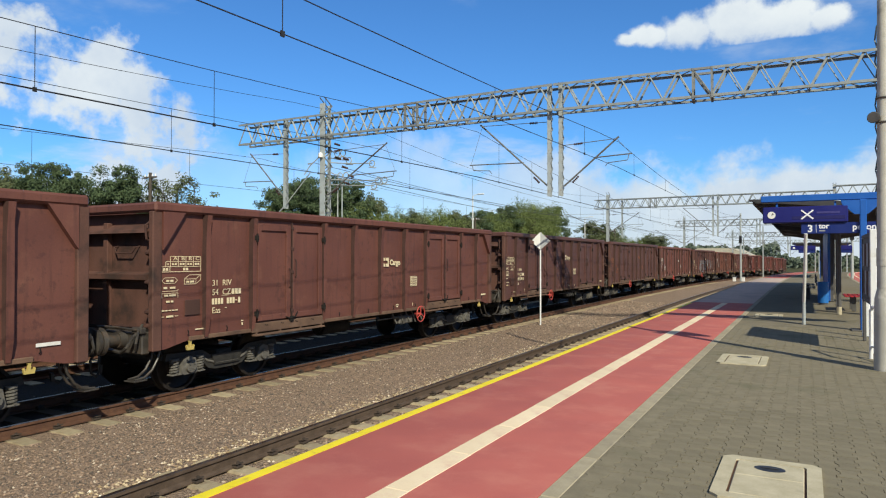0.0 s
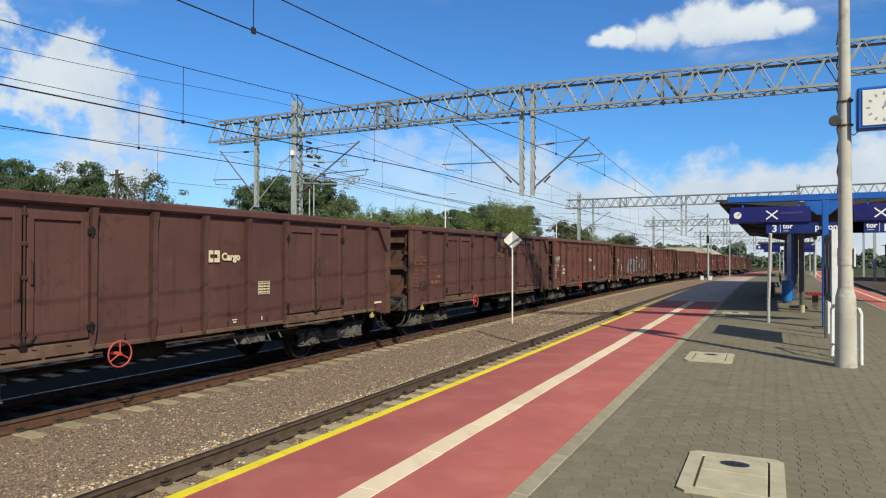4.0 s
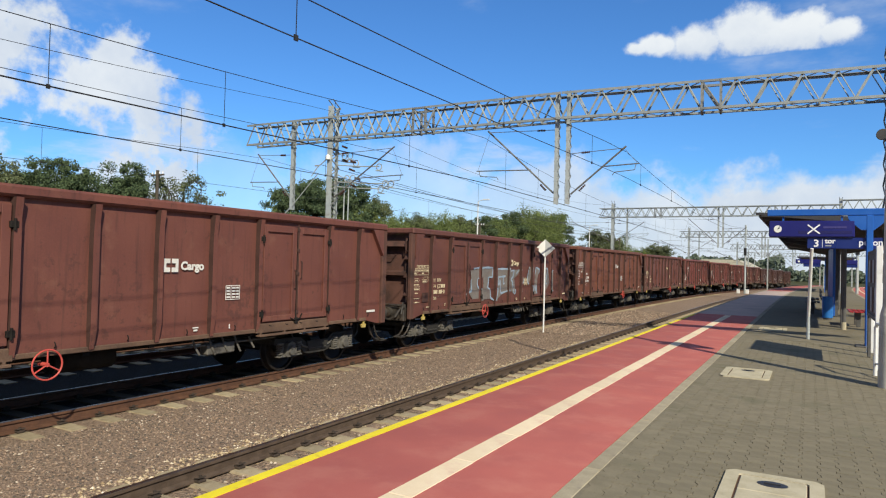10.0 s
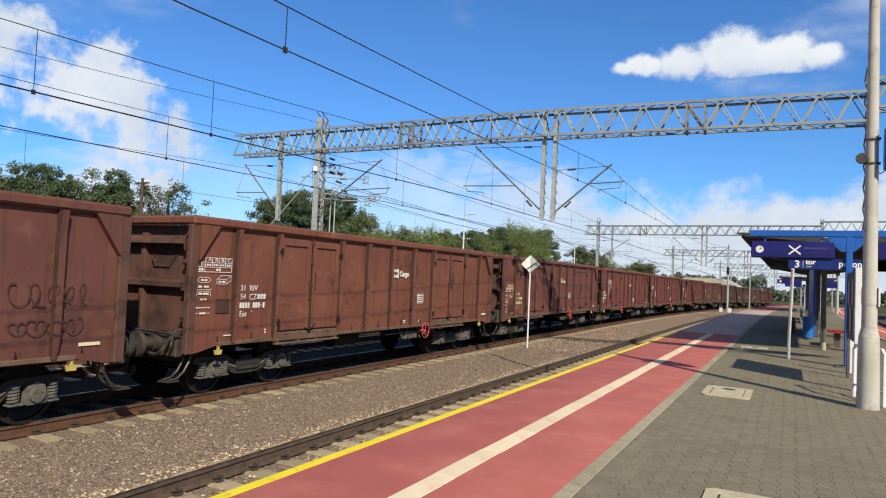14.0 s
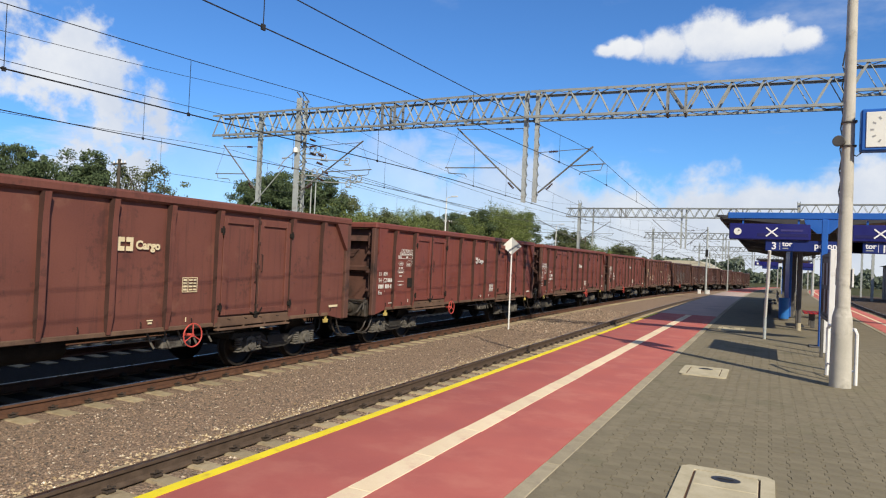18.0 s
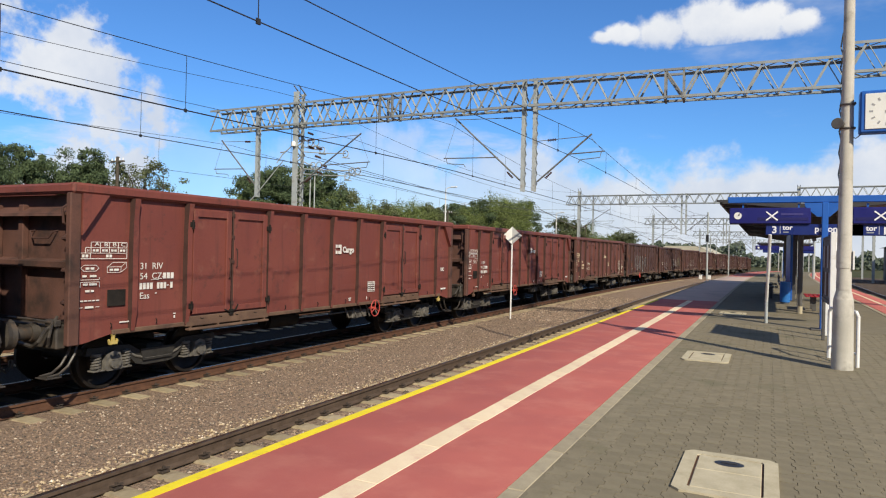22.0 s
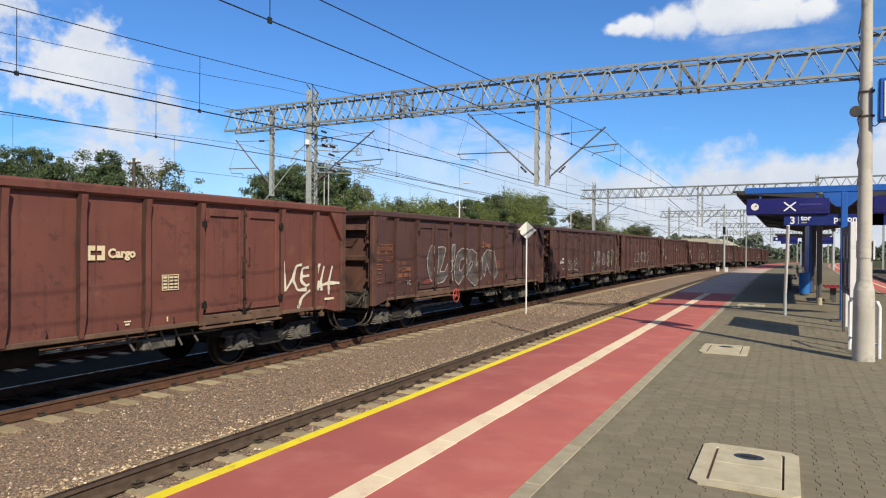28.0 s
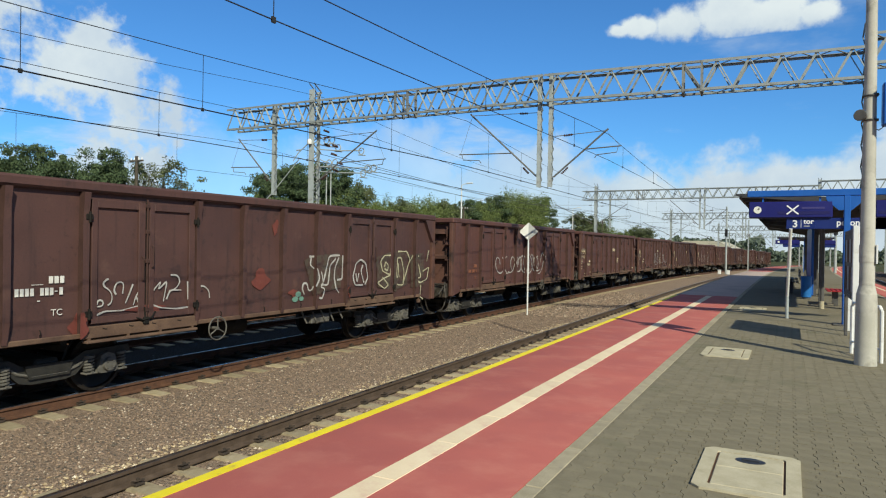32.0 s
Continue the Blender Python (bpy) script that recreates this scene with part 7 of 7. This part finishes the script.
def build_small_furniture():
    b = thing("litter_bin", "bright blue round litter bin beside the windbreak", "bin", at=pose(0.55, 26.6, 0))
    part("body", Shape().cyl((0, 0, 0.06), (0, 0, 0.78), 0.165, 0.175, seg=18), M_BIN, b)
    part("rim", Shape().torus((0, 0, 0.78), (0, 0, 1), 0.172, 0.014, 18, 6), M_BIN, b)
    part("base", Shape().cyl((0, 0, 0), (0, 0, 0.06), 0.14, seg=14), M_DARKSTEEL, b)
    for bx, by, mat, lab in ((1.3, 24.2, M_BENCH, "bench with red slats on steel legs"), (0.1, 30.0, M_DARKSTEEL, "dark slatted bench on steel legs"), (0.1, 33.2, M_DARKSTEEL, "dark slatted bench on steel legs")):
        b = thing("bench", lab, "bench", "platform benches", pose(bx, by, 0))
        for i in range(4):
            part("slat", Shape().box(-0.25 + 0.13 * i, -0.14 + 0.13 * i, -0.75, 0.75, 0.44, 0.475, 0.008), mat, b)
        if mat != M_BENCH:
            for i in range(3):
                part("back_slat", Shape().box(0.28, 0.31, -0.75, 0.75, 0.55 + 0.13 * i, 0.65 + 0.13 * i, 0.008), mat, b)
        for y in (-0.5, 0.5):
            part("leg", Shape().box(-0.06, 0.06, y - 0.03, y + 0.03, 0, 0.44, 0.006), M_DARKSTEEL, b)
    p = thing("sign_prop", "thin white steel post under the platform sign", "post", at=pose(-0.03, 18.45, 0))
    part("tube", Shape().cyl((0, 0, 0.55), (0.05, -0.95, 2.2), 0.037, seg=10), M_FACE, p)
    part("foot_tube", Shape().cyl((0, 0, 0), (0, 0, 0.56), 0.039, seg=10), M_GALV, p, "bare galvanised foot")
    p = thing("white_marker", "short white plate beside the blue post", "marker post", at=pose(1.11, 16.2, 0))
    part("plate", Shape().box(-0.08, 0.06, -0.03, 0.03, 0, 0.88, 0.02), M_WHITEPAINT, p)
    d = thing("track_sign", "white diamond sign on a thin white post between the tracks", "sign", at=pose(-8.9, 24.0, 0))
    part("post", Shape().cyl((0, 0, -0.97), (0, 0, 2.6), 0.03, seg=10), M_WHITEPAINT, d, "thin white post")
    turned = pose(0, 0, 0, 0, 0, 20)
    part("board", Shape().prism([(0.0005, 1.93), (0.0005, 2.61), (-0.375, 2.27)], 1, -0.05, -0.035), M_FACE, d, "white half of the diamond board", at=turned)
    part("board", Shape().prism([(0.001, 1.93), (0.375, 2.27), (0.001, 2.61)], 1, -0.05, -0.035), M_PALEGREY, d, "light grey half of the diamond board", at=turned)
    part("clip", Shape().box(-0.06, 0.06, -0.036, 0.02, 2.1, 2.14).box(-0.06, 0.06, -0.036, 0.02, 2.4, 2.44), M_GALV, d)


# ---- trees and distance ----


def build_tree(name, label, leaf, h, w, seed, n_clump, n_leaf, size, n_lobe, twigs=False, tall=1.0):
    rng = np.random.default_rng(seed)
    t = thing(name, label, "tree", "trees beside the line")
    s = Shape().cyl((0, 0, -1.5), (0.1, 0, h * 0.45), 0.035 * h, 0.02 * h, seg=8, caps=False)
    tips = []
    for i in range(9):
        a, e = i * 2.4 + rng.random(), 0.35 + 0.6 * rng.random()
        z0 = h * (0.2 + 0.25 * rng.random())
        tip = (w * 0.4 * math.cos(a) * rng.uniform(0.5, 1), w * 0.4 * math.sin(a) * rng.uniform(0.5, 1), z0 + h * 0.4 * e)
        s.cyl((0, 0, z0), tip, 0.012 * h, 0.004 * h, seg=5, caps=False)
        tips.append(tip)
    s.cyl((0.1, 0, h * 0.45), (0, 0, h * 0.85), 0.02 * h, 0.005 * h, seg=6, caps=False)
    for tip in tips if twigs else ():
        for k in range(7):
            q = Vector(tip) * (0.75 + 0.05 * k)
            s.cyl(tuple(q), (q.x + rng.uniform(-0.3, 0.3), q.y + rng.uniform(-0.3, 0.3), q.z + rng.uniform(0.5, 1.4)), 0.022, 0.006, seg=4, caps=False)
    part("trunk", s, M_BARK, t, "grey-brown trunk and limbs")
    cent = []
    lobes = [(0.0, 0.0, 0.8 * h, 0.2)]
    for i in range(n_lobe):
        a, zz = i * 2.4 + rng.random(), rng.uniform(0.26, 0.86)
        reach = w * 0.40 * (1.0 - max(zz - 0.45, 0) * 1.3) * rng.uniform(0.5, 1.0)
        lobes.append((reach * math.cos(a), reach * math.sin(a), zz * h, rng.uniform(0.13, 0.24)))
    for i in range(n_clump):
        lx, ly, lz, lr = lobes[i % len(lobes)]
        p = rng.standard_normal(3) * 0.5
        cent.append((lx + p[0] * w * lr, ly + p[1] * w * lr, lz + p[2] * w * lr * 0.8 * tall, rng.uniform(0.35, 1.0)))
    cent = np.array(cent)
    idx = rng.integers(0, n_clump, n_leaf)
    c = cent[idx]
    d = rng.standard_normal((n_leaf, 3))
    d /= np.linalg.norm(d, axis=1)[:, None]
    r = (0.12 * w + 0.06 * h) * 0.62 * c[:, 3] * rng.random(n_leaf) ** 0.4
    o = c[:, :3] + d * r[:, None] * np.array([1, 1, 0.75 * tall])
    n = d + 0.7 * rng.standard_normal((n_leaf, 3)) + np.array([0, 0, 0.35])
    n /= np.linalg.norm(n, axis=1)[:, None]
    u = np.cross(n, rng.standard_normal((n_leaf, 3)))
    u /= np.linalg.norm(u, axis=1)[:, None]
    v = np.cross(n, u)
    sz = size * rng.uniform(0.6, 1.4, (n_leaf, 1))
    quad = np.stack([o - u * sz, o + v * sz * 0.6, o + u * sz, o - v * sz * 0.6 + n * sz * 0.25], 1).reshape(-1, 3)
    quad[:, 2] *= h / np.partition(quad[:, 2], -40)[-40]
    me = bpy.data.meshes.new("crown")
    me.from_pydata(quad.tolist(), [], (np.arange(n_leaf)[:, None] * 4 + np.array([[0, 1, 2, 3]])).tolist())
    me.materials.append(leaf)
    part("crown", me, leaf, t, "dense uneven crown of leaves")
    return t


def build_woods():
    kinds = [build_tree("broadleaf_tree", "dark green broadleaf tree beyond the tracks", M_LEAF[0], 8.0, 5.0, 1, 130, 25000, 0.062, 30, tall=0.8),
             build_tree("bushy_tree", "fresh green bushy tree beyond the tracks", M_LEAF[1], 7.0, 6.6, 2, 230, 27000, 0.062, 30, tall=1.7),
             build_tree("broadleaf_tree", "olive green broadleaf tree beyond the tracks", M_LEAF[2], 8.0, 4.8, 3, 170, 20000, 0.062, 22),
             build_tree("slim_tree", "slender sparse tree with bare twigs showing", M_LEAF[2], 7.0, 2.6, 4, 60, 3000, 0.05, 10, True)]
    used = set()
    rng = random.Random(11)
    # kind, x, y, height of the top over the platform, width
    spots = [(0, -39, 15.5, 6.6, 1.1), (2, -38, 18.6, 6.9, 1.0), (0, -38, 21.2, 6.9, 0.75), (0, -38, 23.1, 7.1, 0.8), (1, -40, 25.4, 5.4, 0.7), (0, -38, 26.7, 7.4, 0.8), (2, -38, 28.3, 6.2, 0.6), (2, -39, 25.3, 6.0, 0.7), (3, -37.5, 29.7, 6.9, 1.2), (3, -37.5, 30.7, 7.2, 1.2), (3, -38, 31.7, 5.9, 1.3), (3, -38, 33.0, 5.3, 1.3), (1, -40, 36.2, 4.4, 0.7), (1, -38, 39.8, 5.9, 0.8)]
    spots += [(0, -38, 42.4, 8.0, 1.0), (0, -38, 44.6, 8.7, 1.0), (0, -38, 47.2, 8.9, 1.1), (0, -38, 50.2, 8.8, 1.0), (1, -36.5, 47.5, 6.6, 0.8), (1, -36.5, 52.0, 6.6, 0.8), (2, -38, 53.2, 8.0, 1.0), (1, -38, 57, 6.9, 0.8), (2, -38, 60.5, 6.9, 1.2), (1, -38, 64, 7.3, 0.8), (1, -38, 67.5, 7.9, 0.8), (2, -38, 71.5, 7.5, 1.3), (0, -38, 75.5, 7.7, 1.1), (1, -38, 79.5, 8.2, 0.8)]
    spots += [(0, -38, 83.5, 8.8, 1.2), (1, -38, 87.8, 10.0, 0.85), (1, -38, 92.5, 10.6, 0.85), (1, -38, 97, 10.8, 0.85), (0, -38, 100.5, 9.9, 1.0), (2, -38, 121, 8.6, 1.7), (1, -38, 129, 8.2, 0.9), (1, -37, 140, 6.4, 0.9), (2, -37, 160, 7.2, 1.5), (2, -37, 170, 6.6, 1.5), (0, -38, 185, 5.6, 1.4), (0, -38, 200, 5.4, 1.4), (2, -38, 225, 5.8, 1.6), (0, -38, 240, 5.6, 1.6), (0, -38, 255, 5.0, 1.6)]
    spots += [(2, 19, 74, 5.6, 1.2), (1, 21, 82, 5.8, 1.0), (0, 22, 92, 6.8, 1.2), (2, 23, 104, 6.2, 1.2), (1, 24, 118, 6.4, 1.0), (0, 23, 132, 6.6, 1.2), (2, 26, 150, 6.8, 1.4)]
    base_h = (8.0, 7.0, 8.0, 7.0)
    for k, x, y, top, wide in spots:
        p = at(x, y, -1.3)
        sc = (top - p.z) / base_h[k]
        m = Matrix.Translation(p) @ pose(0, 0, 0, 0, 0, rng.uniform(0, 360))
        if k not in used:
            used.add(k)
            ob = kinds[k]
            ob.matrix_basis = m
        else:
            ob = copy_thing(kinds[k], m)
        ob.scale = (sc * wide * rng.uniform(0.92, 1.1), sc * wide * rng.uniform(0.92, 1.1), sc)


def build_far_woods():
    """Low undergrowth and the wooded skyline, too far off to count."""
    rng = np.random.default_rng(9)

    def band(label, n, place, size, leaf):
        o = np.array([place(rng) for _ in range(n)])
        d = rng.standard_normal((n, 3))
        d /= np.linalg.norm(d, axis=1)[:, None]
        u = np.cross(d, rng.standard_normal((n, 3)))
        u /= np.linalg.norm(u, axis=1)[:, None]
        v = np.cross(d, u)
        sz = size * rng.uniform(0.6, 1.5, (n, 1))
        q = np.stack([o - u * sz, o + v * sz * 0.7, o + u * sz, o - v * sz * 0.7], 1).reshape(-1, 3)
        me = bpy.data.meshes.new("far_woods")
        me.from_pydata(q.tolist(), [], (np.arange(n)[:, None] * 4 + np.array([[0, 1, 2, 3]])).tolist())
        me.materials.append(leaf)
        tagged(new("far_woods", me), label, "woods", "", "stuff")

    def hedge(r):
        y = r.uniform(12, 150)
        top = 2.2 + 1.3 * noise.noise(Vector((y * 0.15, 2.0, 0)))
        return tuple(at(-41 + r.uniform(-2, 2), y, -1.3 + r.random() * top))

    def skyline(r):
        a = r.uniform(-0.24, 0.3)
        R = r.uniform(420, 520)
        top = (14.0 if a < -0.03 else 8.0) + 5 * noise.noise(Vector((a * 40, 5.0, 0))) + 3 * noise.noise(Vector((a * 150, 9.0, 0)))
        return (R * math.sin(a), R * math.cos(a), -5.5 + max(r.random() ** 0.7 * top, 0))

    band("green undergrowth along the far side of the tracks", 22000, hedge, 0.14, M_LEAF[0])
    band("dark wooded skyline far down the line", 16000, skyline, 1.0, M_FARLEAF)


def build_distance():
    h = thing("far_building", "pale long-roofed building far beyond the tracks", "building", at=pose(-24, 236, -3.0))
    part("wall", Shape().box(-9, 9, -20, 20, -2.5, 5.0), M_PALEWALL, h)
    part("roof", Shape().prism([(-9.5, 5.0), (-5, 7.4), (5, 7.4), (9.5, 5.0)], 1, -20.5, 20.5), M_ROOFRED, h, "pale sheet roof")
    for x, y, hh in ((-31.0, 62.0, 8.2), (-31.0, 97.0, 8.0)):
        l = thing("yard_lamp", "white yard lamp on a tall thin post", "street lamp", "yard lamps", at_pose(x, y, 0))
        part("post", Shape().cyl((0, 0, -1.2), (0, 0, hh), 0.09, 0.06, seg=8), M_WHITEPAINT, l)
        part("arm", Shape().tube([(0, 0, hh), (0.25, 0, hh + 0.15), (0.9, 0, hh + 0.2)], 0.04), M_WHITEPAINT, l)
        part("head", Shape().box(0.6, 1.3, -0.13, 0.13, hh + 0.16, hh + 0.28, 0.03), M_WHITEPAINT, l)
    for x, y, hh in ((-37.0, 28.2, 7.1), (-35.0, 70.0, 6.6), (-34.0, 120.0, 7.5)):
        l = thing("line_pole", "grey wooden line pole with a cross-arm", "pole", "line poles", at_pose(x, y, 0))
        part("shaft", Shape().cyl((0, 0, -1.2), (0, 0, hh), 0.14, 0.1, seg=8), M_BARK, l)
        part("cross_arm", Shape().box(-0.6, 0.6, -0.05, 0.05, hh - 0.35, hh - 0.25), M_BARK, l)
        for q in (-0.5, -0.2, 0.2, 0.5):
            part("insulator", Shape().cyl((q, 0, hh - 0.25), (q, 0, hh - 0.08), 0.05, 0.03, seg=7), M_PALEINK, l)
    h = thing("goods_shed", "long grey shed with a dark roof beside the bend", "shed", at=at_pose(18.0, 110.0, -1.2))
    part("wall", Shape().box(-5, 5, -16, 16, 0, 5.2), M_WALL, h)
    part("roof", Shape().prism([(-5.6, 5.2), (-0.3, 6.6), (0.3, 6.6), (5.6, 5.2)], 1, -16.6, 16.6), M_ROOF, h, "dark sheet roof")
    for i in range(5):
        part("shed_door", Shape().box(-5.06, -5.001, -13 + 6 * i, -10 + 6 * i, 0, 3.4, 0.02), M_DARKSTEEL, h, "dark sliding door")
    # signal masts and boxes beside the bend
    for x, y, hh in ((-8.0, 88.0, 7.4), (3.2, 66.0, 4.2), (7.9, 58.0, 4.6)):
        l = thing("signal_mast", "slim grey signal mast", "signal", "signal masts", at_pose(x, y, 0))
        part("mast", Shape().cyl((0, 0, -1.0), (0, 0, hh), 0.12, 0.10, seg=8), M_GALV, l)
        part("head", Shape().box(-0.16, 0.16, -0.2, -0.05, min(hh, 4.6) - 0.9, min(hh, 4.6), 0.03), M_BLACK, l, "black signal head")
    for x in (-8.6, -7.6):
        l = thing("relay_box", "small pale relay box on the ballast", "relay box", "relay boxes", at_pose(x, 87.0, -0.95))
        part("case", Shape().box(-0.18, 0.18, -0.17, 0.17, 0, 0.5, 0.03), M_WHITEPAINT, l)
        part("lid", Shape().box(-0.2, 0.2, -0.19, 0.19, 0.5, 0.54, 0.01), M_WHITEPAINT, l)
    for x, y, hh in ((-8.1, 112.0, 7.0), (-3.4, 128.0, 7.2), (-2.6, 134.0, 6.6), (1.8, 122.0, 6.8), (6.0, 118.0, 7.0)):
        l = thing("line_mast", "slim galvanised mast beside the bend", "mast", "masts beside the bend", at_pose(x, y, 0))
        laced_post("shaft", l, "", 0, -1.2, hh, 0.16, 0.3)
        part("arm", Shape().cyl((0, 0, hh - 1.6), (-1.8, 0, hh - 0.5), 0.03, seg=6).cyl((0, 0, hh - 2.2), (-1.9, 0, hh - 2.1), 0.025, seg=6), M_GALV, l)
    # second shelter further along the platform
    c = thing("far_canopy", "second blue canopy further along the platform", "canopy", at=at_pose(0.9, 66.0, 0))
    part("roof", Shape().box(-2.2, 2.2, 0, 16, 2.95, 3.1, 0.02), M_ROOF, c)
    for y in (0.5, 5.5, 10.5, 15.5):
        part("column", Shape().box(-0.1, 0.1, y - 0.1, y + 0.1, 0, 2.95), M_BLUE, c)
    for x0, x1 in ((-2.3, -0.4), (0.4, 2.3)):
        b = part("hanging_sign", Shape().box(x0, x1, -0.5, -0.3, 2.45, 2.83, 0.02).box(x0 + 0.3, x0 + 0.36, -0.42, 0.2, 2.83, 3.0).box(x1 - 0.36, x1 - 0.3, -0.42, 0.2, 2.83, 3.0), M_NAVY, c, "small blue indicator sign")
        part("name_strip", Shape().box(x0 + 0.6, x1, -0.45, -0.35, 2.2, 2.449, 0.01), M_NAVY2, b)
        part("clock_face", Shape().cyl((x0 + 0.25, -0.5, 2.64), (x0 + 0.25, -0.515, 2.64), 0.09, seg=14), M_FACE, b)
    for x, y in ((1.6, 58.0), (2.0, 54.0), (0.2, 92.0)):
        l = thing("platform_post", "pale steel post on the far platform", "post", "platform posts", at_pose(x, y, 0))
        part("tube", Shape().cyl((0, 0, 0), (0, 0, 2.6), 0.06, seg=8), M_GALV, l)


for i, y in enumerate(GANTRY_Y):
    build_gantry(y, i == 0)
build_wires()
build_hatch(-0.6, 4.9, "pale concrete pit cover with a dark oval lifting well")
build_hatch(-1.23, 11.08, "pale concrete pit cover set in the paving")
build_hatch(-1.25, 20.2, "pale concrete pit cover near the canopy")
build_lamp_pole()
build_barrier()
build_info_case()
build_sign_board(-0.96, 0.78, True, "blue train indicator over a strip reading 3 tor, peron")
build_sign_board(1.6, 3.34, False, "blue train indicator over a strip reading tor 1", True)
build_canopy()
build_small_furniture()
build_woods()
build_far_woods()
build_distance()

# ---- tracks and paving pieces ----
SLEEPER, SLEEPER_SHADED = build_sleeper_mesh(M_SLEEPER), build_sleeper_mesh(M_SLEEPER_SHADED)
build_track("track", X_TRAIN, -20, 250, M_RAIL, "rusty rails on concrete sleepers under the train", 130, 5.9 - 0.6 * 6)
build_track("track", X_NEAR, -20, 250, M_RAILDARK, "dark rails on concrete sleepers beside the platform", 130, 4.66 - 0.6 * 4)
build_track("track", X_RIGHT, -20, 250, M_RAILDARK, "rails on concrete sleepers on the platform's other side", 0, 0.0)
build_track("track", X_THIRD, -20, 250, M_RAIL, "rusty rails on concrete sleepers beyond the train", 0, 0.0)
build_track("track", X_FOURTH, -20, 250, M_RAIL, "rusty rails on concrete sleepers beyond the masts", 0, 0.0)
build_stones()


def build_kerbs():
    """Concrete kerb slabs a metre long with open joints."""
    me = Shape().box(-0.066, 0.066, 0.006, 0.994, -0.09, 0.0, 0.006).mesh("kerb_slab", M_KERB, False)
    for c, sign in ((-1.557, 1), (EDGE_R - 1.133, -1)):
        for k in range(-12, 46 if sign > 0 else 40):
            part("kerb_slab", me, M_KERB, PLATFORM, at=at_pose(c, k + 0.35, 0) @ pose(0, 0, 0.0015 * math.sin(k * 5.1), 0, 0, 0.12 * math.sin(k * 3.7)))
    s = Shape()
    for c in (-1.557, EDGE_R - 1.133):
        along(s, [(c - 0.08, -0.05), (c - 0.08, 0.0), (c + 0.08, 0.0), (c + 0.08, -0.05)], 46.4, 150)
    part("far_kerb", s, M_KERB, PLATFORM)


PAVER_L, PAVER_W = 0.2, 0.14


def paver_outline(g=0.0022, k=0.013):
    """Interlocking block, waisted in the middle of its long sides, that locks into its neighbours."""
    a, b = PAVER_W / 2 - g, PAVER_L / 2 - g
    right = [(a + k, -b), (a + k, -0.068), (a - k, -0.032), (a - k, 0.0), (a - k, 0.032), (a + k, 0.068), (a + k, b), (0.0, b)]
    return right + [(-x, -y) for x, y in right]


def build_pavers():
    out = paver_outline()
    me = Shape().prism(out, 2, -0.05, 0.0).mesh("paver", M_PAVER, False)
    rng = random.Random(2)
    verts, faces = [], []
    pitch_x, pitch_y = PAVER_W, PAVER_L
    holes = [(-0.6, 0.1, 4.9, 5.96), (-1.23, -0.53, 11.08, 12.14)]
    near, n = [], 16
    ring = [tuple(range(n, 2 * n))] + [(i, (i + 1) % n, n + (i + 1) % n, n + i) for i in range(n)]
    cols, rows = int(3.84 / pitch_x), int(14.6 / pitch_y)
    for i in range(cols):
        for j in range(rows):
            x, y = -1.40 + pitch_x * i, 3.1 + pitch_y * (j + 0.5 * (i % 2))
            if x > 2.3 or any(a + 0.09 < x < b - 0.09 and c + 0.1 < y < d - 0.1 for a, b, c, d in holes):
                continue
            dz, rz, tilt = rng.uniform(-0.0035, 0.0), rng.uniform(-0.5, 0.5), (rng.uniform(-0.7, 0.7), rng.uniform(-0.7, 0.7))
            m = pose(x, y, dz, tilt[0], tilt[1], rz)
            if -1.2 < x < 1.1 and 3.6 < y < 8.0 and len(near) < 300:
                near.append(part("paver", me, M_PAVER, PLATFORM, at=m))
            else:
                k = len(verts)
                for z in (-0.03, 0.0):
                    verts += [tuple(m @ Vector((a, b, z))) for a, b in out]
                faces += [tuple(q + k for q in f) for f in ring]
    rest = bpy.data.meshes.new("paving_blocks")
    rest.from_pydata(verts, [], faces)
    rest.materials.append(M_PAVER)
    part("edge_fill", Shape().box(-1.49, -1.33, 3.0, 17.6, -0.03, -0.0035), M_PAVED, PLATFORM)
    tagged(part("paving_blocks", rest, M_PAVER, PLATFORM, "grey interlocking paving blocks"), kind="stuff")


build_kerbs()
build_pavers()


def motions():
    """The train rolls towards the camera; its wheels turn."""
    times = [0.0, 2.0, 4.0, 6.0, 8.0, 10.0, 12.0, 14.0, 16.0, 18.0, 20.0, 22.0, 24.0, 26.0, 28.0, 30.0, 32.0]
    for k, w in WAGONS.items():
        rows = []
        for t in times:
            y = PITCH * k + SLACK.get(k, 0.0) - travelled(t) + 5.5
            rows.append((t, at_pose(X_TRAIN, y, RAIL_Z)))
        walk(w, rows)
    # times at which the wheels have turned by equal steps
    steps, turn = [], radians(80)
    t, d0 = 0.0, travelled(0.0)
    total = travelled(32.0) - d0
    n = math.ceil(total / 0.46 / turn)
    for i in range(n + 1):
        target = d0 + total * i / n
        while travelled(t) < target and t < 32.0:
            t += 0.005
        steps.append((min(t, 32.0), (travelled(min(t, 32.0)) - d0) / 0.46))
    steps[0], steps[-1] = (0.0, 0.0), (32.0, total / 0.46)
    for k in range(FIRST, 14):
        for b in WAGONS[k].children:
            if not b.name.startswith("bogie"):
                continue
            for o in b.children:
                if o.name.startswith("wheelset"):
                    y = o.location.y
                    walk(o, [(s, pose(0, y, 0.46, math.degrees(a))) for s, a in steps])


motions()
